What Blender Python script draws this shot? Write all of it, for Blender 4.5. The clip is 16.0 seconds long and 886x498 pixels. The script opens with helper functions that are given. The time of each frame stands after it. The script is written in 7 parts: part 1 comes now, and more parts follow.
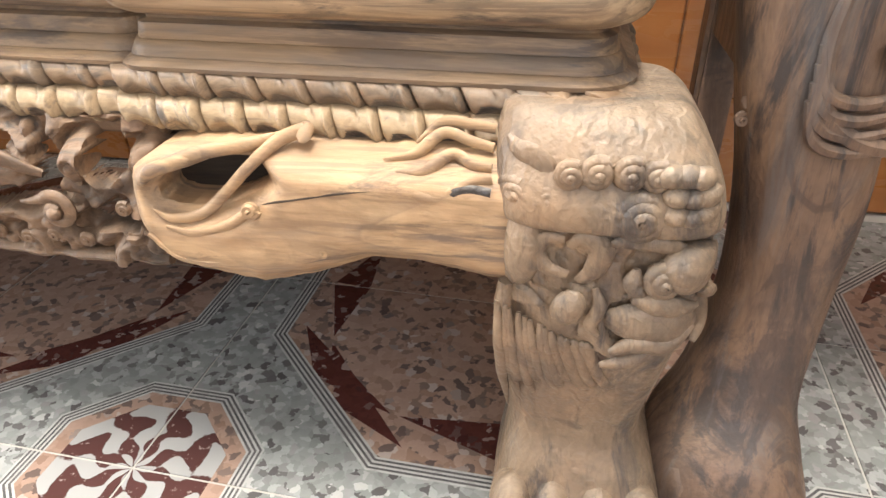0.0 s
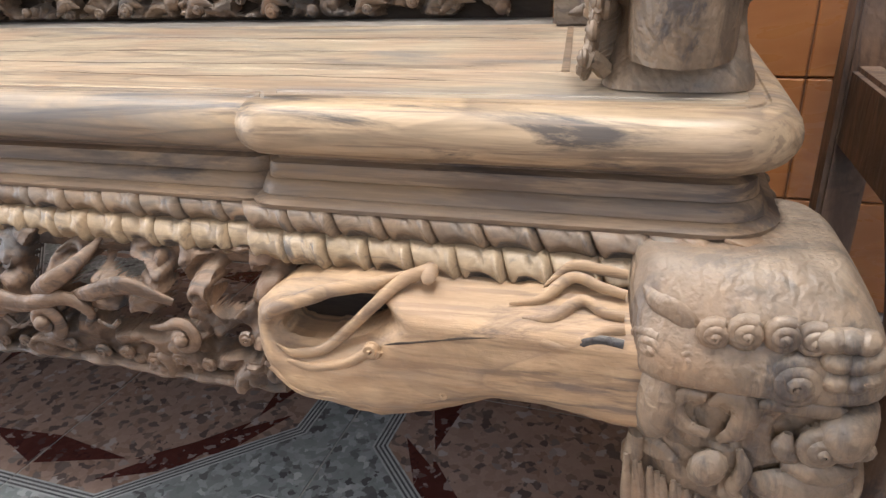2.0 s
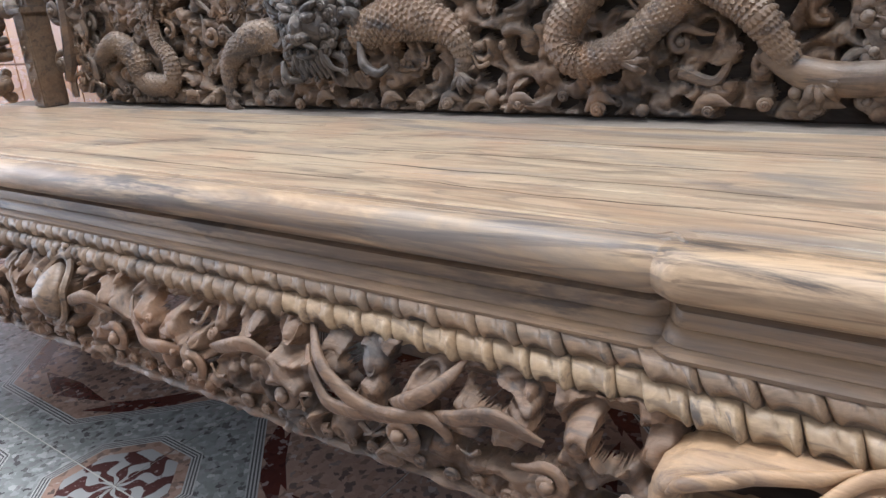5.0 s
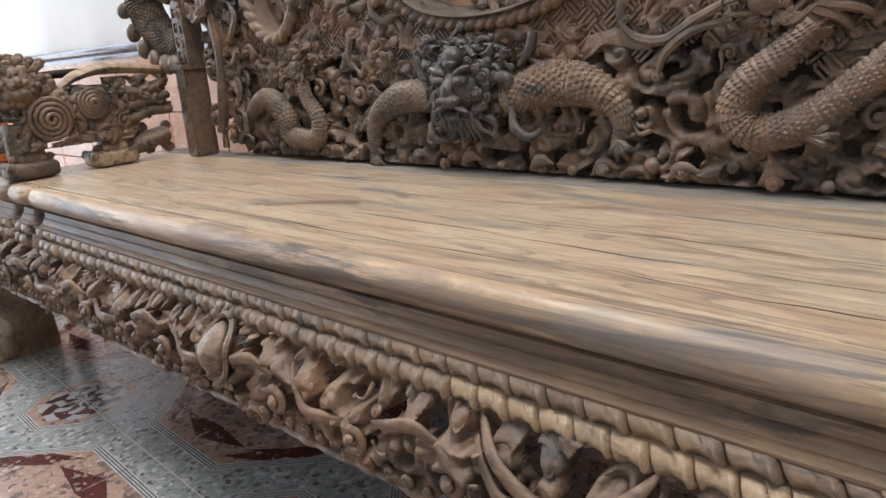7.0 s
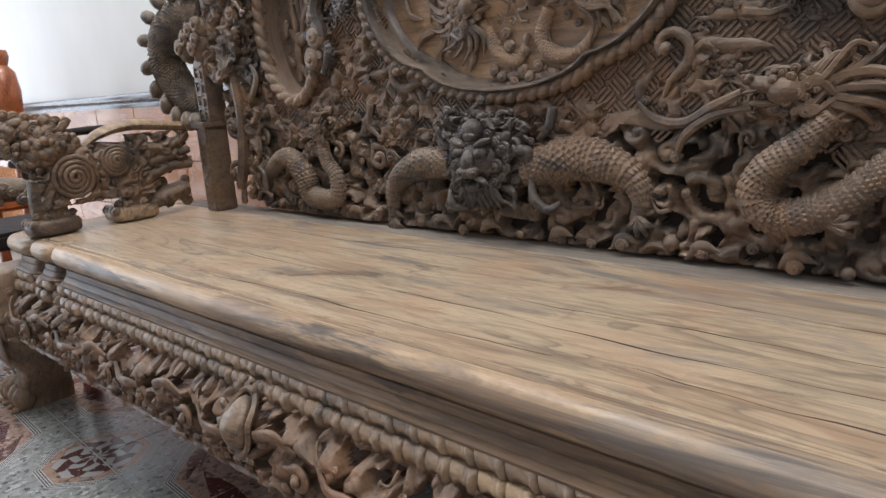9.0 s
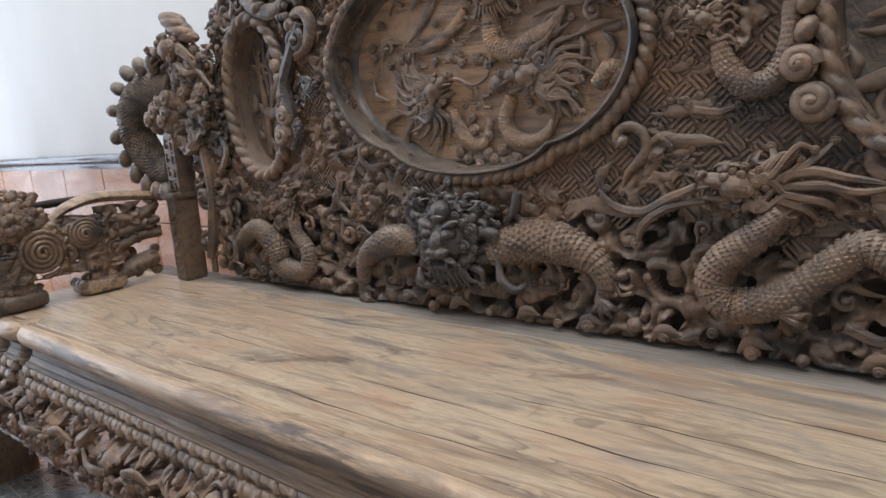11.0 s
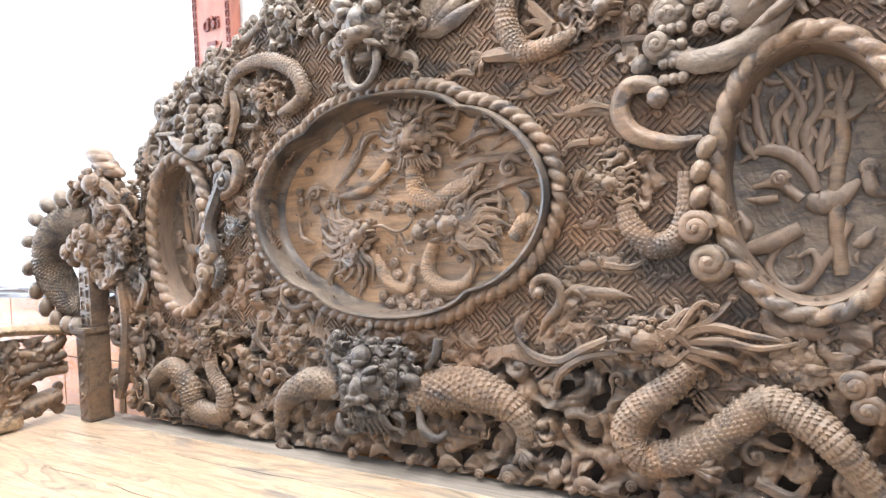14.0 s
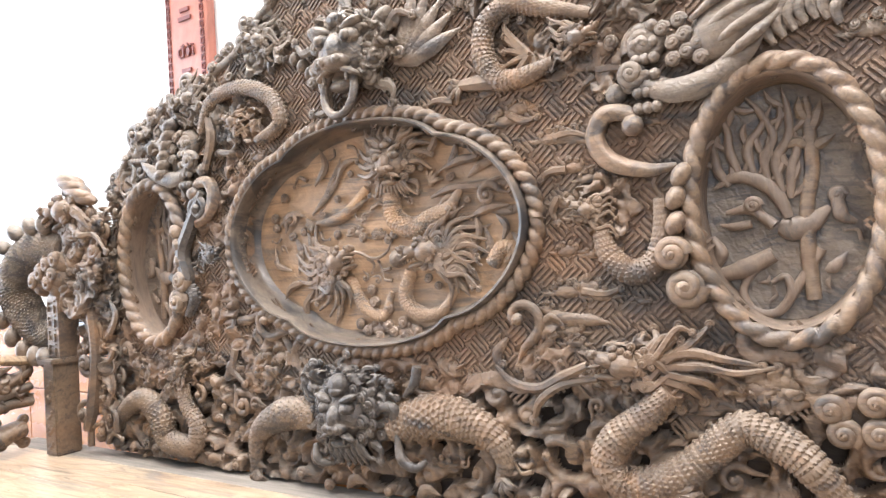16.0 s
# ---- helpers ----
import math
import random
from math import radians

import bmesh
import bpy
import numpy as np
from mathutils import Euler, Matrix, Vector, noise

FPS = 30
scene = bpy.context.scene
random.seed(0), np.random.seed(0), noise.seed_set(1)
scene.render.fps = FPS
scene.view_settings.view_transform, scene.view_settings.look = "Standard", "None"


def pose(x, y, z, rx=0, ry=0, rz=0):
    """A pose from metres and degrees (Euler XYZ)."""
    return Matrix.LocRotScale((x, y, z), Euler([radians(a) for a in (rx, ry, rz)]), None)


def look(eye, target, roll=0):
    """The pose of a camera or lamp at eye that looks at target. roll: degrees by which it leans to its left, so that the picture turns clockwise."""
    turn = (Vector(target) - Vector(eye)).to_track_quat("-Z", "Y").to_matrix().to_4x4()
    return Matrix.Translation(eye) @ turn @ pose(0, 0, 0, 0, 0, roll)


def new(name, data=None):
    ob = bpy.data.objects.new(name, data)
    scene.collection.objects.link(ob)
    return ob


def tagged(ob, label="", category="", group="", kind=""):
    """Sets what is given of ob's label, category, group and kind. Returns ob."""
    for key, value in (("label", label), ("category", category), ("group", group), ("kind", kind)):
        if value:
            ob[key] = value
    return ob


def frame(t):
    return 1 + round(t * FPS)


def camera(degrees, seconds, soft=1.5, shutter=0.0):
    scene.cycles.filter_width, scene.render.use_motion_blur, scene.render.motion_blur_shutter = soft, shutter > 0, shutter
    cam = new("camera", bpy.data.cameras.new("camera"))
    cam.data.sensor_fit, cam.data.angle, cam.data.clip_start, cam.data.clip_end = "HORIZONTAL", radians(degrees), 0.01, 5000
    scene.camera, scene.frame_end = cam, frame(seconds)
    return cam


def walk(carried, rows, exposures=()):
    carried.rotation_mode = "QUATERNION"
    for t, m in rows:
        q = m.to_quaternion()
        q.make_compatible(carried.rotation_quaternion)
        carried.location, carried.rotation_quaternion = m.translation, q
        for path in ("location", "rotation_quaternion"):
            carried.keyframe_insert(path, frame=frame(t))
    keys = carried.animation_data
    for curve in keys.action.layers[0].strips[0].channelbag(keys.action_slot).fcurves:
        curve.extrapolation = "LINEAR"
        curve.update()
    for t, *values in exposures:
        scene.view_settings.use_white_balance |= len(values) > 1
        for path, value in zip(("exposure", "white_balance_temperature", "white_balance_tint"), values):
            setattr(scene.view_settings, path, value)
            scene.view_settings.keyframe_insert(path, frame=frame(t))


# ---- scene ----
cam = camera(65.7, 16.0, 1.5)
PATH = [
    (0, (0.079, 0.084, 0.571), (-0.212, 1.774, -0.459), -0.1),
    (0.5, (0.077, 0.091, 0.58), (-0.25, 1.806, -0.396), -0.7),
    (1, (0.07, 0.102, 0.595), (-0.303, 1.835, -0.332), -1.4),
    (1.5, (0.06, 0.11, 0.603), (-0.382, 1.84, -0.296), -1.9),
    (2, (0.039, 0.113, 0.613), (-0.494, 1.847, -0.23), -2.6),
    (2.5, (0.018, 0.114, 0.62), (-0.604, 1.839, -0.178), -2.7),
    (3, (-0.002, 0.118, 0.629), (-0.705, 1.824, -0.142), -2.7),
    (3.5, (-0.039, 0.125, 0.641), (-0.861, 1.793, -0.094), -3.5),
    (4, (-0.075, 0.127, 0.643), (-0.989, 1.753, -0.08), -3.1),
    (4.5, (-0.11, 0.125, 0.65), (-1.102, 1.714, -0.051), -3.1),
    (5, (-0.135, 0.121, 0.667), (-1.201, 1.677, 0.002), -4.0),
    (5.2, (-0.146, 0.119, 0.672), (-1.241, 1.661, 0.02), -4.1),
    (7.3, (-0.225, 0.106, 0.728), (-1.543, 1.507, 0.182), -4.3),
    (7.5, (-0.227, 0.106, 0.736), (-1.553, 1.502, 0.195), -4.3),
    (8, (-0.234, 0.103, 0.753), (-1.584, 1.483, 0.23), -4.6),
    (8.5, (-0.238, 0.098, 0.773), (-1.579, 1.496, 0.274), -4.2),
    (10.8, (-0.23, 0.103, 0.851), (-1.509, 1.591, 0.467), -4.3),
    (11, (-0.227, 0.105, 0.868), (-1.503, 1.598, 0.49), -4.4),
    (11.5, (-0.223, 0.108, 0.887), (-1.48, 1.627, 0.55), -4.4),
    (12, (-0.217, 0.115, 0.898), (-1.448, 1.669, 0.634), -4.3),
    (12.5, (-0.214, 0.117, 0.894), (-1.419, 1.701, 0.698), -3.8),
    (13, (-0.213, 0.12, 0.907), (-1.382, 1.734, 0.743), -3.8),
    (13.5, (-0.211, 0.119, 0.905), (-1.353, 1.758, 0.805), -2.9),
    (14, (-0.21, 0.118, 0.901), (-1.336, 1.771, 0.871), -3.0),
    (14.5, (-0.209, 0.118, 0.898), (-1.302, 1.792, 0.934), -2.9),
    (15, (-0.212, 0.116, 0.9), (-1.288, 1.802, 0.924), -2.7),
    (15.5, (-0.214, 0.118, 0.897), (-1.289, 1.804, 0.94), -2.8),
    (16, (-0.215, 0.117, 0.904), (-1.276, 1.811, 0.943), -3.3),
]
EXPOSURES = [(0, 1.32, 6510, 10), (1.5, 0.94, 6010, 10), (2, 0.72, 5910, 11), (3.5, 0.41, 5610, 12), (5, 0.41, 5560, 12), (7.5, -0.06, 5960, 12), (8.5, -0.21, 5960, 12), (10.8, -0.28, 5700, 12), (11, -0.26, 5700, 12), (11.5, 0.22, 5700, 12), (12, 0.69, 5700, 11), (13, 1.16, 5800, 11), (14.5, 1.37, 5850, 11), (16, 1.39, 5850, 11)]
walk(cam, [(t, look(eye, target, roll)) for t, eye, target, roll in PATH], EXPOSURES)

# ---- light ----
world = bpy.data.worlds.new("world")
scene.world = world
world.use_nodes = True
wn = world.node_tree.nodes
sky = wn.new("ShaderNodeTexSky")
sky.sky_type = 'NISHITA'
sky.sun_disc = False
sky.sun_elevation, sky.sun_rotation = radians(50), radians(200)
wn["Background"].inputs["Strength"].default_value = 0.12
world.node_tree.links.new(sky.outputs[0], wn["Background"].inputs[0])


def window_light(name, m, w, h, power, color):
    lamp = bpy.data.lights.new(name, 'AREA')
    lamp.shape, lamp.size, lamp.size_y, lamp.energy, lamp.color = 'RECTANGLE', w, h, power, color
    ob = new(name, lamp)
    ob.matrix_world = m
    return ob


# the room: x from -4.9 to 2.6, y from -2.0 to 1.28, 3.3 m high
RX0, RX1, RY0, RY1, RZ = -4.9, 2.6, -2.0, 1.28, 3.3
window_light("window_light_front", look((1.0, RY0 + 0.02, 1.6), (0.7, 0, 0.9)), 2.4, 2.0, 12, (1.0, 0.97, 0.93))
window_light("window_light_side", look((RX0 + 0.02, -0.35, 1.455), (0, -0.35, 1.455)), 2.6, 2.78, 90, (0.95, 0.98, 1.0))
# added overhead lamps, out of view, that light seat and backrest from above
ADDED_LAMPS = ((0.15, 0.12), (-1.75, 0.62))
for (lx, ly), watts in zip(ADDED_LAMPS, (48, 45)):
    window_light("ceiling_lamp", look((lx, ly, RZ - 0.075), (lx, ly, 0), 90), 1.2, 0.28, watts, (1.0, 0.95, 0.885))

# ---- materials ----


class Mat:
    """A small builder of node materials."""

    def __init__(self, name, rough=0.5, metal=0.0, spec=0.5):
        self.m = bpy.data.materials.new(name)
        self.m.use_nodes = True
        self.t = self.m.node_tree
        self.b = self.t.nodes["Principled BSDF"]
        self.b.inputs["Roughness"].default_value = rough
        self.b.inputs["Metallic"].default_value = metal
        self.b.inputs["Specular IOR Level"].default_value = spec

    def node(self, kind, **kw):
        n = self.t.nodes.new(kind)
        for k, v in kw.items():
            n.inputs[k].default_value = v
        return n

    def link(self, a, b):
        self.t.links.new(a, b)

    def coords(self, scale=(1, 1, 1), rot=(0, 0, 0)):
        tc = self.t.nodes.new("ShaderNodeTexCoord")
        mp = self.t.nodes.new("ShaderNodeMapping")
        mp.inputs["Scale"].default_value = scale
        mp.inputs["Rotation"].default_value = rot
        geo = self.t.nodes.new("ShaderNodeNewGeometry")
        self.link(geo.outputs["Position"], mp.inputs["Vector"])
        return mp.outputs[0]

    def noise(self, co, scale, detail=4, rough=0.55, distortion=0.0):
        n = self.node("ShaderNodeTexNoise", Scale=scale, Detail=detail, Roughness=rough, Distortion=distortion)
        self.link(co, n.inputs["Vector"])
        return n.outputs["Fac"]

    def ramp(self, fac, stops):
        r = self.t.nodes.new("ShaderNodeValToRGB")
        e = r.color_ramp.elements
        while len(e) < len(stops):
            e.new(0.5)
        for el, (p, c) in zip(e, stops):
            el.position = p
            el.color = (*c, 1) if len(c) == 3 else c
        self.link(fac, r.inputs[0])
        return r.outputs[0]

    def grey(self, fac, a, b):
        return self.ramp(fac, [(a, (0, 0, 0)), (b, (1, 1, 1))])

    def mix(self, fac, a, b, mode='MIX'):
        n = self.t.nodes.new("ShaderNodeMix")
        n.data_type, n.blend_type = 'RGBA', mode
        for i, v in ((0, fac), (6, a), (7, b)):
            if hasattr(v, "links"):
                self.link(v, n.inputs[i])
            elif i == 0:
                n.inputs[0].default_value = v
            else:
                n.inputs[i].default_value = (*v, 1)
        return n.outputs[2]

    def math(self, op, a, b=0.0):
        n = self.t.nodes.new("ShaderNodeMath")
        n.operation = op
        for i, v in ((0, a), (1, b)):
            if hasattr(v, "links"):
                self.link(v, n.inputs[i])
            else:
                n.inputs[i].default_value = v
        return n.outputs[0]

    def color(self, c):
        if hasattr(c, "links"):
            self.link(c, self.b.inputs["Base Color"])
        else:
            self.b.inputs["Base Color"].default_value = (*c, 1)

    def rough(self, fac, a, b):
        self.link(self.ramp(fac, [(0.25, (a, a, a)), (0.75, (b, b, b))]), self.b.inputs["Roughness"])

    def bump(self, h, strength=0.3, dist=0.002):
        n = self.node("ShaderNodeBump", Strength=strength, Distance=dist)
        self.link(h, n.inputs["Height"])
        self.link(n.outputs[0], self.b.inputs["Normal"])


def wood(name, light, mid, dark, grain=(2.2, 16, 16), dark_at=0.55, rough=0.5, patch=0.5, bump=0.35, sheen=0.5, tint=None, dust_lift=0.0, marks=0.0, fine_mix=0.4, rings=0.0, stains=0.0, tone=0.0):
    """Streaky ebony-like wood: pale ground, brown bands, grey-black streaks along the grain. Dust pales what faces up,
    which also brightens tops for contrast.
    """
    w = Mat(name, rough, 0, sheen)
    co = w.coords(grain)
    band = w.noise(co, 1.7, 6, 0.62, 1.6)
    fine = w.noise(w.coords((grain[0] * 2.2, grain[1] * 7, grain[2] * 7)), 2.2, 5, 0.65, 0.4)
    base = w.ramp(band, [(0.36, mid), (0.46, light), (0.53, tuple(c * 0.80 for c in light)), (0.58, light), (0.66, mid)])
    streak = w.grey(w.noise(co, 1.15, 8, 0.70, 2.4), dark_at, dark_at + 0.09)
    col = w.mix(streak, base, dark)
    vein = w.grey(w.noise(w.coords((grain[0] * 0.55, grain[1] * 2.6, grain[2] * 2.6)), 1.5, 6, 0.6, 2.0), 0.56, 0.61)
    col = w.mix(w.math('MULTIPLY', vein, 0.75), col, tuple(0.5 * (p + q) for p, q in zip(dark, mid)))
    big = w.grey(w.noise(w.coords((3.4, 4.2, 6.0)), 1.4, 4, 0.6, 0.8), 0.46, 0.62)
    col = w.mix(w.math('MULTIPLY', big, patch), col, tint or dark)
    col = w.mix(w.math('MULTIPLY', w.grey(fine, 0.42, 0.70), fine_mix), col, tuple(c * 0.50 for c in mid))
    if tone:
        cool = w.grey(w.noise(w.coords((1.0, 1.0, 1.6)), 5.5, 5, 0.62, 0.9), 0.50, 0.66)
        col = w.mix(w.math('MULTIPLY', cool, tone), col, tuple(0.30 * sum(mid) / 3 + 0.25 * q for q in dark))
        warm = w.grey(w.noise(w.coords((1.2, 1.2, 1.0)), 7.3, 5, 0.62, 0.9), 0.56, 0.72)
        col = w.mix(w.math('MULTIPLY', warm, tone), col, (light[0] * 1.45, light[1] * 1.20, light[2] * 0.95))
    if rings:
        # growth lines: contours of a long, stretched field, each board cut from another place
        info = w.t.nodes.new("ShaderNodeObjectInfo")
        off = w.t.nodes.new("ShaderNodeVectorMath")
        off.operation = 'ADD'
        rnd = w.t.nodes.new("ShaderNodeCombineXYZ")
        w.link(w.math('MULTIPLY', info.outputs["Random"], 9.0), rnd.inputs[0])
        w.link(w.math('MULTIPLY', info.outputs["Random"], 23.0), rnd.inputs[1])
        w.link(w.coords((grain[0] * 0.95, grain[1] * 0.95, grain[2] * 0.95)), off.inputs[0])
        w.link(rnd.outputs[0], off.inputs[1])
        field = w.noise(off.outputs[0], 1.0, 3.0, 0.45, 1.5)
        saw = w.math('FRACT', w.math('MULTIPLY', field, 8.0))
        line = w.ramp(saw, [(0.0, (0.15, 0.15, 0.15)), (0.45, (0, 0, 0)), (0.80, (0.55, 0.55, 0.55)), (0.93, (1, 1, 1)), (1.0, (0.15, 0.15, 0.15))])
        vary = w.grey(w.noise(off.outputs[0], 0.9, 4, 0.6, 1.0), 0.36, 0.58)
        col = w.mix(w.math('MULTIPLY', w.math('MULTIPLY', line, vary), rings), col, tuple(0.75 * p + 0.25 * q for p, q in zip(dark, mid)))
        pore = w.grey(w.noise(w.coords((grain[0] * 5, grain[1] * 26, grain[2] * 26)), 1.0, 3, 0.6), 0.58, 0.70)
        col = w.mix(w.math('MULTIPLY', pore, 0.45 * rings), col, dark)
    if stains:
        # grey-black heartwood clouds drawn out along the grain
        st = w.grey(w.noise(w.coords((grain[0] * 0.8, grain[1] * 0.8, grain[2] * 0.8)), 1.0, 7, 0.66, 1.6), 0.53, 0.63)
        col = w.mix(w.math('MULTIPLY', st, stains), col, tuple(0.5 * p + 0.12 for p in dark))
    # settled dust, plus lightness painted on upward faces for contrast
    if dust_lift:
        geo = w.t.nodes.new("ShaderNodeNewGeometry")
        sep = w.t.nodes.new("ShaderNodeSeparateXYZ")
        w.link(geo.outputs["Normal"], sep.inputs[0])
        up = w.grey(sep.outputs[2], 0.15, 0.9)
        col = w.mix(w.math('MULTIPLY', w.math('MULTIPLY', up, dust_lift), w.grey(w.noise(w.coords(), 26, 4, 0.6), 0.25, 0.6)), col, (0.40, 0.34, 0.27))
    w.color(col)
    w.rough(fine, rough - 0.10, rough + 0.14)
    h = w.math('ADD', fine, w.math('MULTIPLY', band, 0.6))
    if marks:
        h = w.math('ADD', h, w.math('MULTIPLY', w.noise(w.coords(), 130, 3, 0.5, 0.6), marks))
        cut = w.node("ShaderNodeTexWave", Scale=34.0, Distortion=9.0, Detail=3.0)
        cut.inputs["Detail Scale"].default_value = 2.2
        w.link(w.coords((1, 1, 1), (0.4, 0.3, 0.6)), cut.inputs["Vector"])
        h = w.math('ADD', h, w.math('MULTIPLY', cut.outputs["Fac"], marks * 0.9))
    w.bump(h, bump, 0.0026 if marks else 0.0015)
    return w.m


M_SEAT = wood("seat_wood", (0.51, 0.405, 0.275), (0.375, 0.27, 0.172), (0.13, 0.105, 0.085), (1.9, 7.5, 7.5), 0.57, 0.34, 0.40, 0.30, 0.5, (0.41, 0.25, 0.155), 0, 0, 0.12, 0.9, 0.7)
M_RAIL = wood("rail_wood", (0.50, 0.355, 0.215), (0.31, 0.205, 0.122), (0.080, 0.063, 0.050), (1.3, 10, 10), 0.52, 0.42, 0.45, 0.35, 0.5, (0.24, 0.165, 0.11), 0, 0, 0.3, 0.7, 0.5)
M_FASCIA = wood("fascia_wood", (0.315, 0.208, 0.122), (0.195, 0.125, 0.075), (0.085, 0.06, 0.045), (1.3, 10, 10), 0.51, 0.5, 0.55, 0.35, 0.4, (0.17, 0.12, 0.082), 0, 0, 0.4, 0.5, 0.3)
M_SHOULDER = wood("pale_carved_wood", (0.51, 0.335, 0.185), (0.38, 0.235, 0.125), (0.14, 0.10, 0.076), (1.6, 9, 9), 0.54, 0.48, 0.45, 0.4, 0.4, (0.36, 0.22, 0.125), 0, 0.1, 0.35, 0.6, 0.35)
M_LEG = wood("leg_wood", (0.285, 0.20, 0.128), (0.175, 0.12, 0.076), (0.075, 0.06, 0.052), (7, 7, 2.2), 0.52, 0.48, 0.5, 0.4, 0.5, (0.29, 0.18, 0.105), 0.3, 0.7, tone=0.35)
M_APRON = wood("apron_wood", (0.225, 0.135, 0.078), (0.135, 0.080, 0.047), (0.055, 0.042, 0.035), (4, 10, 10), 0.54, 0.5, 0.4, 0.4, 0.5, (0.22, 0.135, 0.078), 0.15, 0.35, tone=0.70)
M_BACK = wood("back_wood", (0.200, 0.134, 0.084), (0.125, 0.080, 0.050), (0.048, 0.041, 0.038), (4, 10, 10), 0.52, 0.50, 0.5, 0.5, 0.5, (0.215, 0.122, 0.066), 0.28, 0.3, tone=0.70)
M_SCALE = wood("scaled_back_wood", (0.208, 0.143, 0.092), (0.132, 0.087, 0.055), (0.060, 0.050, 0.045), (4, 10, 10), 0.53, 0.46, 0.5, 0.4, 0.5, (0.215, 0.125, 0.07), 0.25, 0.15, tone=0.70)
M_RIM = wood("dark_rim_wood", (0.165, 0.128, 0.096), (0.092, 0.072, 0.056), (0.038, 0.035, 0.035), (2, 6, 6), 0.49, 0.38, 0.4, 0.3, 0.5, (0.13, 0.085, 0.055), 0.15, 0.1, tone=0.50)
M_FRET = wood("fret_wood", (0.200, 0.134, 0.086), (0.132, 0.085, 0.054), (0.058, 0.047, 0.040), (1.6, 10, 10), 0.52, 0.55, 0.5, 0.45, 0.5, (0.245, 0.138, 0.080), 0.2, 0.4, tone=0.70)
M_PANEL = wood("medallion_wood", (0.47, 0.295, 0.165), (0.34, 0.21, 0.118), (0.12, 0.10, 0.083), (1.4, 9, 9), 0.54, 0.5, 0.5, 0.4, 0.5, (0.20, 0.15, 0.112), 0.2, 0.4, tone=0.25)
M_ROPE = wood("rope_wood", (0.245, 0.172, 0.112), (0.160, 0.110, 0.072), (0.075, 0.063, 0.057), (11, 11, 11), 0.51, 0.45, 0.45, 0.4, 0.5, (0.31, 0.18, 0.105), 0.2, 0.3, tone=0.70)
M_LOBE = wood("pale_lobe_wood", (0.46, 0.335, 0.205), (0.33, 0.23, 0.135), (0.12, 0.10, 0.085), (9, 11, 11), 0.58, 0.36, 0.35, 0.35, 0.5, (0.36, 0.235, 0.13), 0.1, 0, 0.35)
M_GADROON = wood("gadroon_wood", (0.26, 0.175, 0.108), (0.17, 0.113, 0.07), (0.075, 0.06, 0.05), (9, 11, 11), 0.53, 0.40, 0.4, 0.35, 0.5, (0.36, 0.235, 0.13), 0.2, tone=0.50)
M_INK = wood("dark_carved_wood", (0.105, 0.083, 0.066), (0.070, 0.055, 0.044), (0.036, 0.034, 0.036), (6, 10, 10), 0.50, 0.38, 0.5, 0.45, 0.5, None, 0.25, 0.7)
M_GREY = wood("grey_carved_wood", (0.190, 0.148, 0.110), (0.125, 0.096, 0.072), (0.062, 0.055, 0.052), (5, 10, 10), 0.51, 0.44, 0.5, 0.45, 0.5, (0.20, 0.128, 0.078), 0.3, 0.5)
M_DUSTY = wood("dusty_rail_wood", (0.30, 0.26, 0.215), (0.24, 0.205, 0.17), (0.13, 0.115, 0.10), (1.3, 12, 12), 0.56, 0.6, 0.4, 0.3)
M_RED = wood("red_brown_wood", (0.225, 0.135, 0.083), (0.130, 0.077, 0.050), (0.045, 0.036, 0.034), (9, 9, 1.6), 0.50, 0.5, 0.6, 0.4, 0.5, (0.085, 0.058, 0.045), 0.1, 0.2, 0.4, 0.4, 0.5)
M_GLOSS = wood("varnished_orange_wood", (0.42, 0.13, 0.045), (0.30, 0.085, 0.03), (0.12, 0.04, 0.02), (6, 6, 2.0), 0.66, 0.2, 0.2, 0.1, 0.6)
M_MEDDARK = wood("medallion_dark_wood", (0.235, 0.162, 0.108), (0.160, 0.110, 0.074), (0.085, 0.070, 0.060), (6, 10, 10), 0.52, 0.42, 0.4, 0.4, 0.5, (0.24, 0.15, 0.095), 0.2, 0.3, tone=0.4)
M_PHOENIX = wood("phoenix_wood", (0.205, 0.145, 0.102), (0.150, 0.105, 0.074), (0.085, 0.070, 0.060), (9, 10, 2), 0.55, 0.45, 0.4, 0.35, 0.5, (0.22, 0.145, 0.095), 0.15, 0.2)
# dark brown of boards added behind openings, and of the drying checks
M_SHADE = wood("dark_backing_and_check", (0.085, 0.058, 0.040), (0.062, 0.042, 0.030), (0.03, 0.025, 0.022), (3, 12, 12), 0.6, 0.6, 0.3, 0.2, 0.3)
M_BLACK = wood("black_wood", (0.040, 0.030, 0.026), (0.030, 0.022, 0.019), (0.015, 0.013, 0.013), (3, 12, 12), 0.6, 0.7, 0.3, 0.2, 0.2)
# glow of the added ceiling lights
lampmat = Mat("added_lamp_diffuser", 0.4)
lampmat.b.inputs["Emission Color"].default_value = (1.0, 0.93, 0.84, 1)
lampmat.b.inputs["Emission Strength"].default_value = 6.0
M_DIFFUSER = lampmat.m


def plaster(name, col):
    p = Mat(name, 0.75, 0, 0.3)
    n = p.noise(p.coords((1, 1, 0.5)), 2.5, 5, 0.6)
    p.color(p.mix(p.grey(n, 0.35, 0.7), col, tuple(c * 0.93 for c in col)))
    p.bump(p.noise(p.coords(), 90, 3), 0.12, 0.001)
    return p.m


M_WALL = plaster("white_wall_paint", (0.80, 0.80, 0.77))
# unseen south and east walls, kept dark ochre to cut bounced light
M_WALL_LOW_BOUNCE = plaster("low_bounce_wall_paint", (0.30, 0.26, 0.21))
M_METAL = plaster("white_lamp_housing", (0.75, 0.75, 0.75))
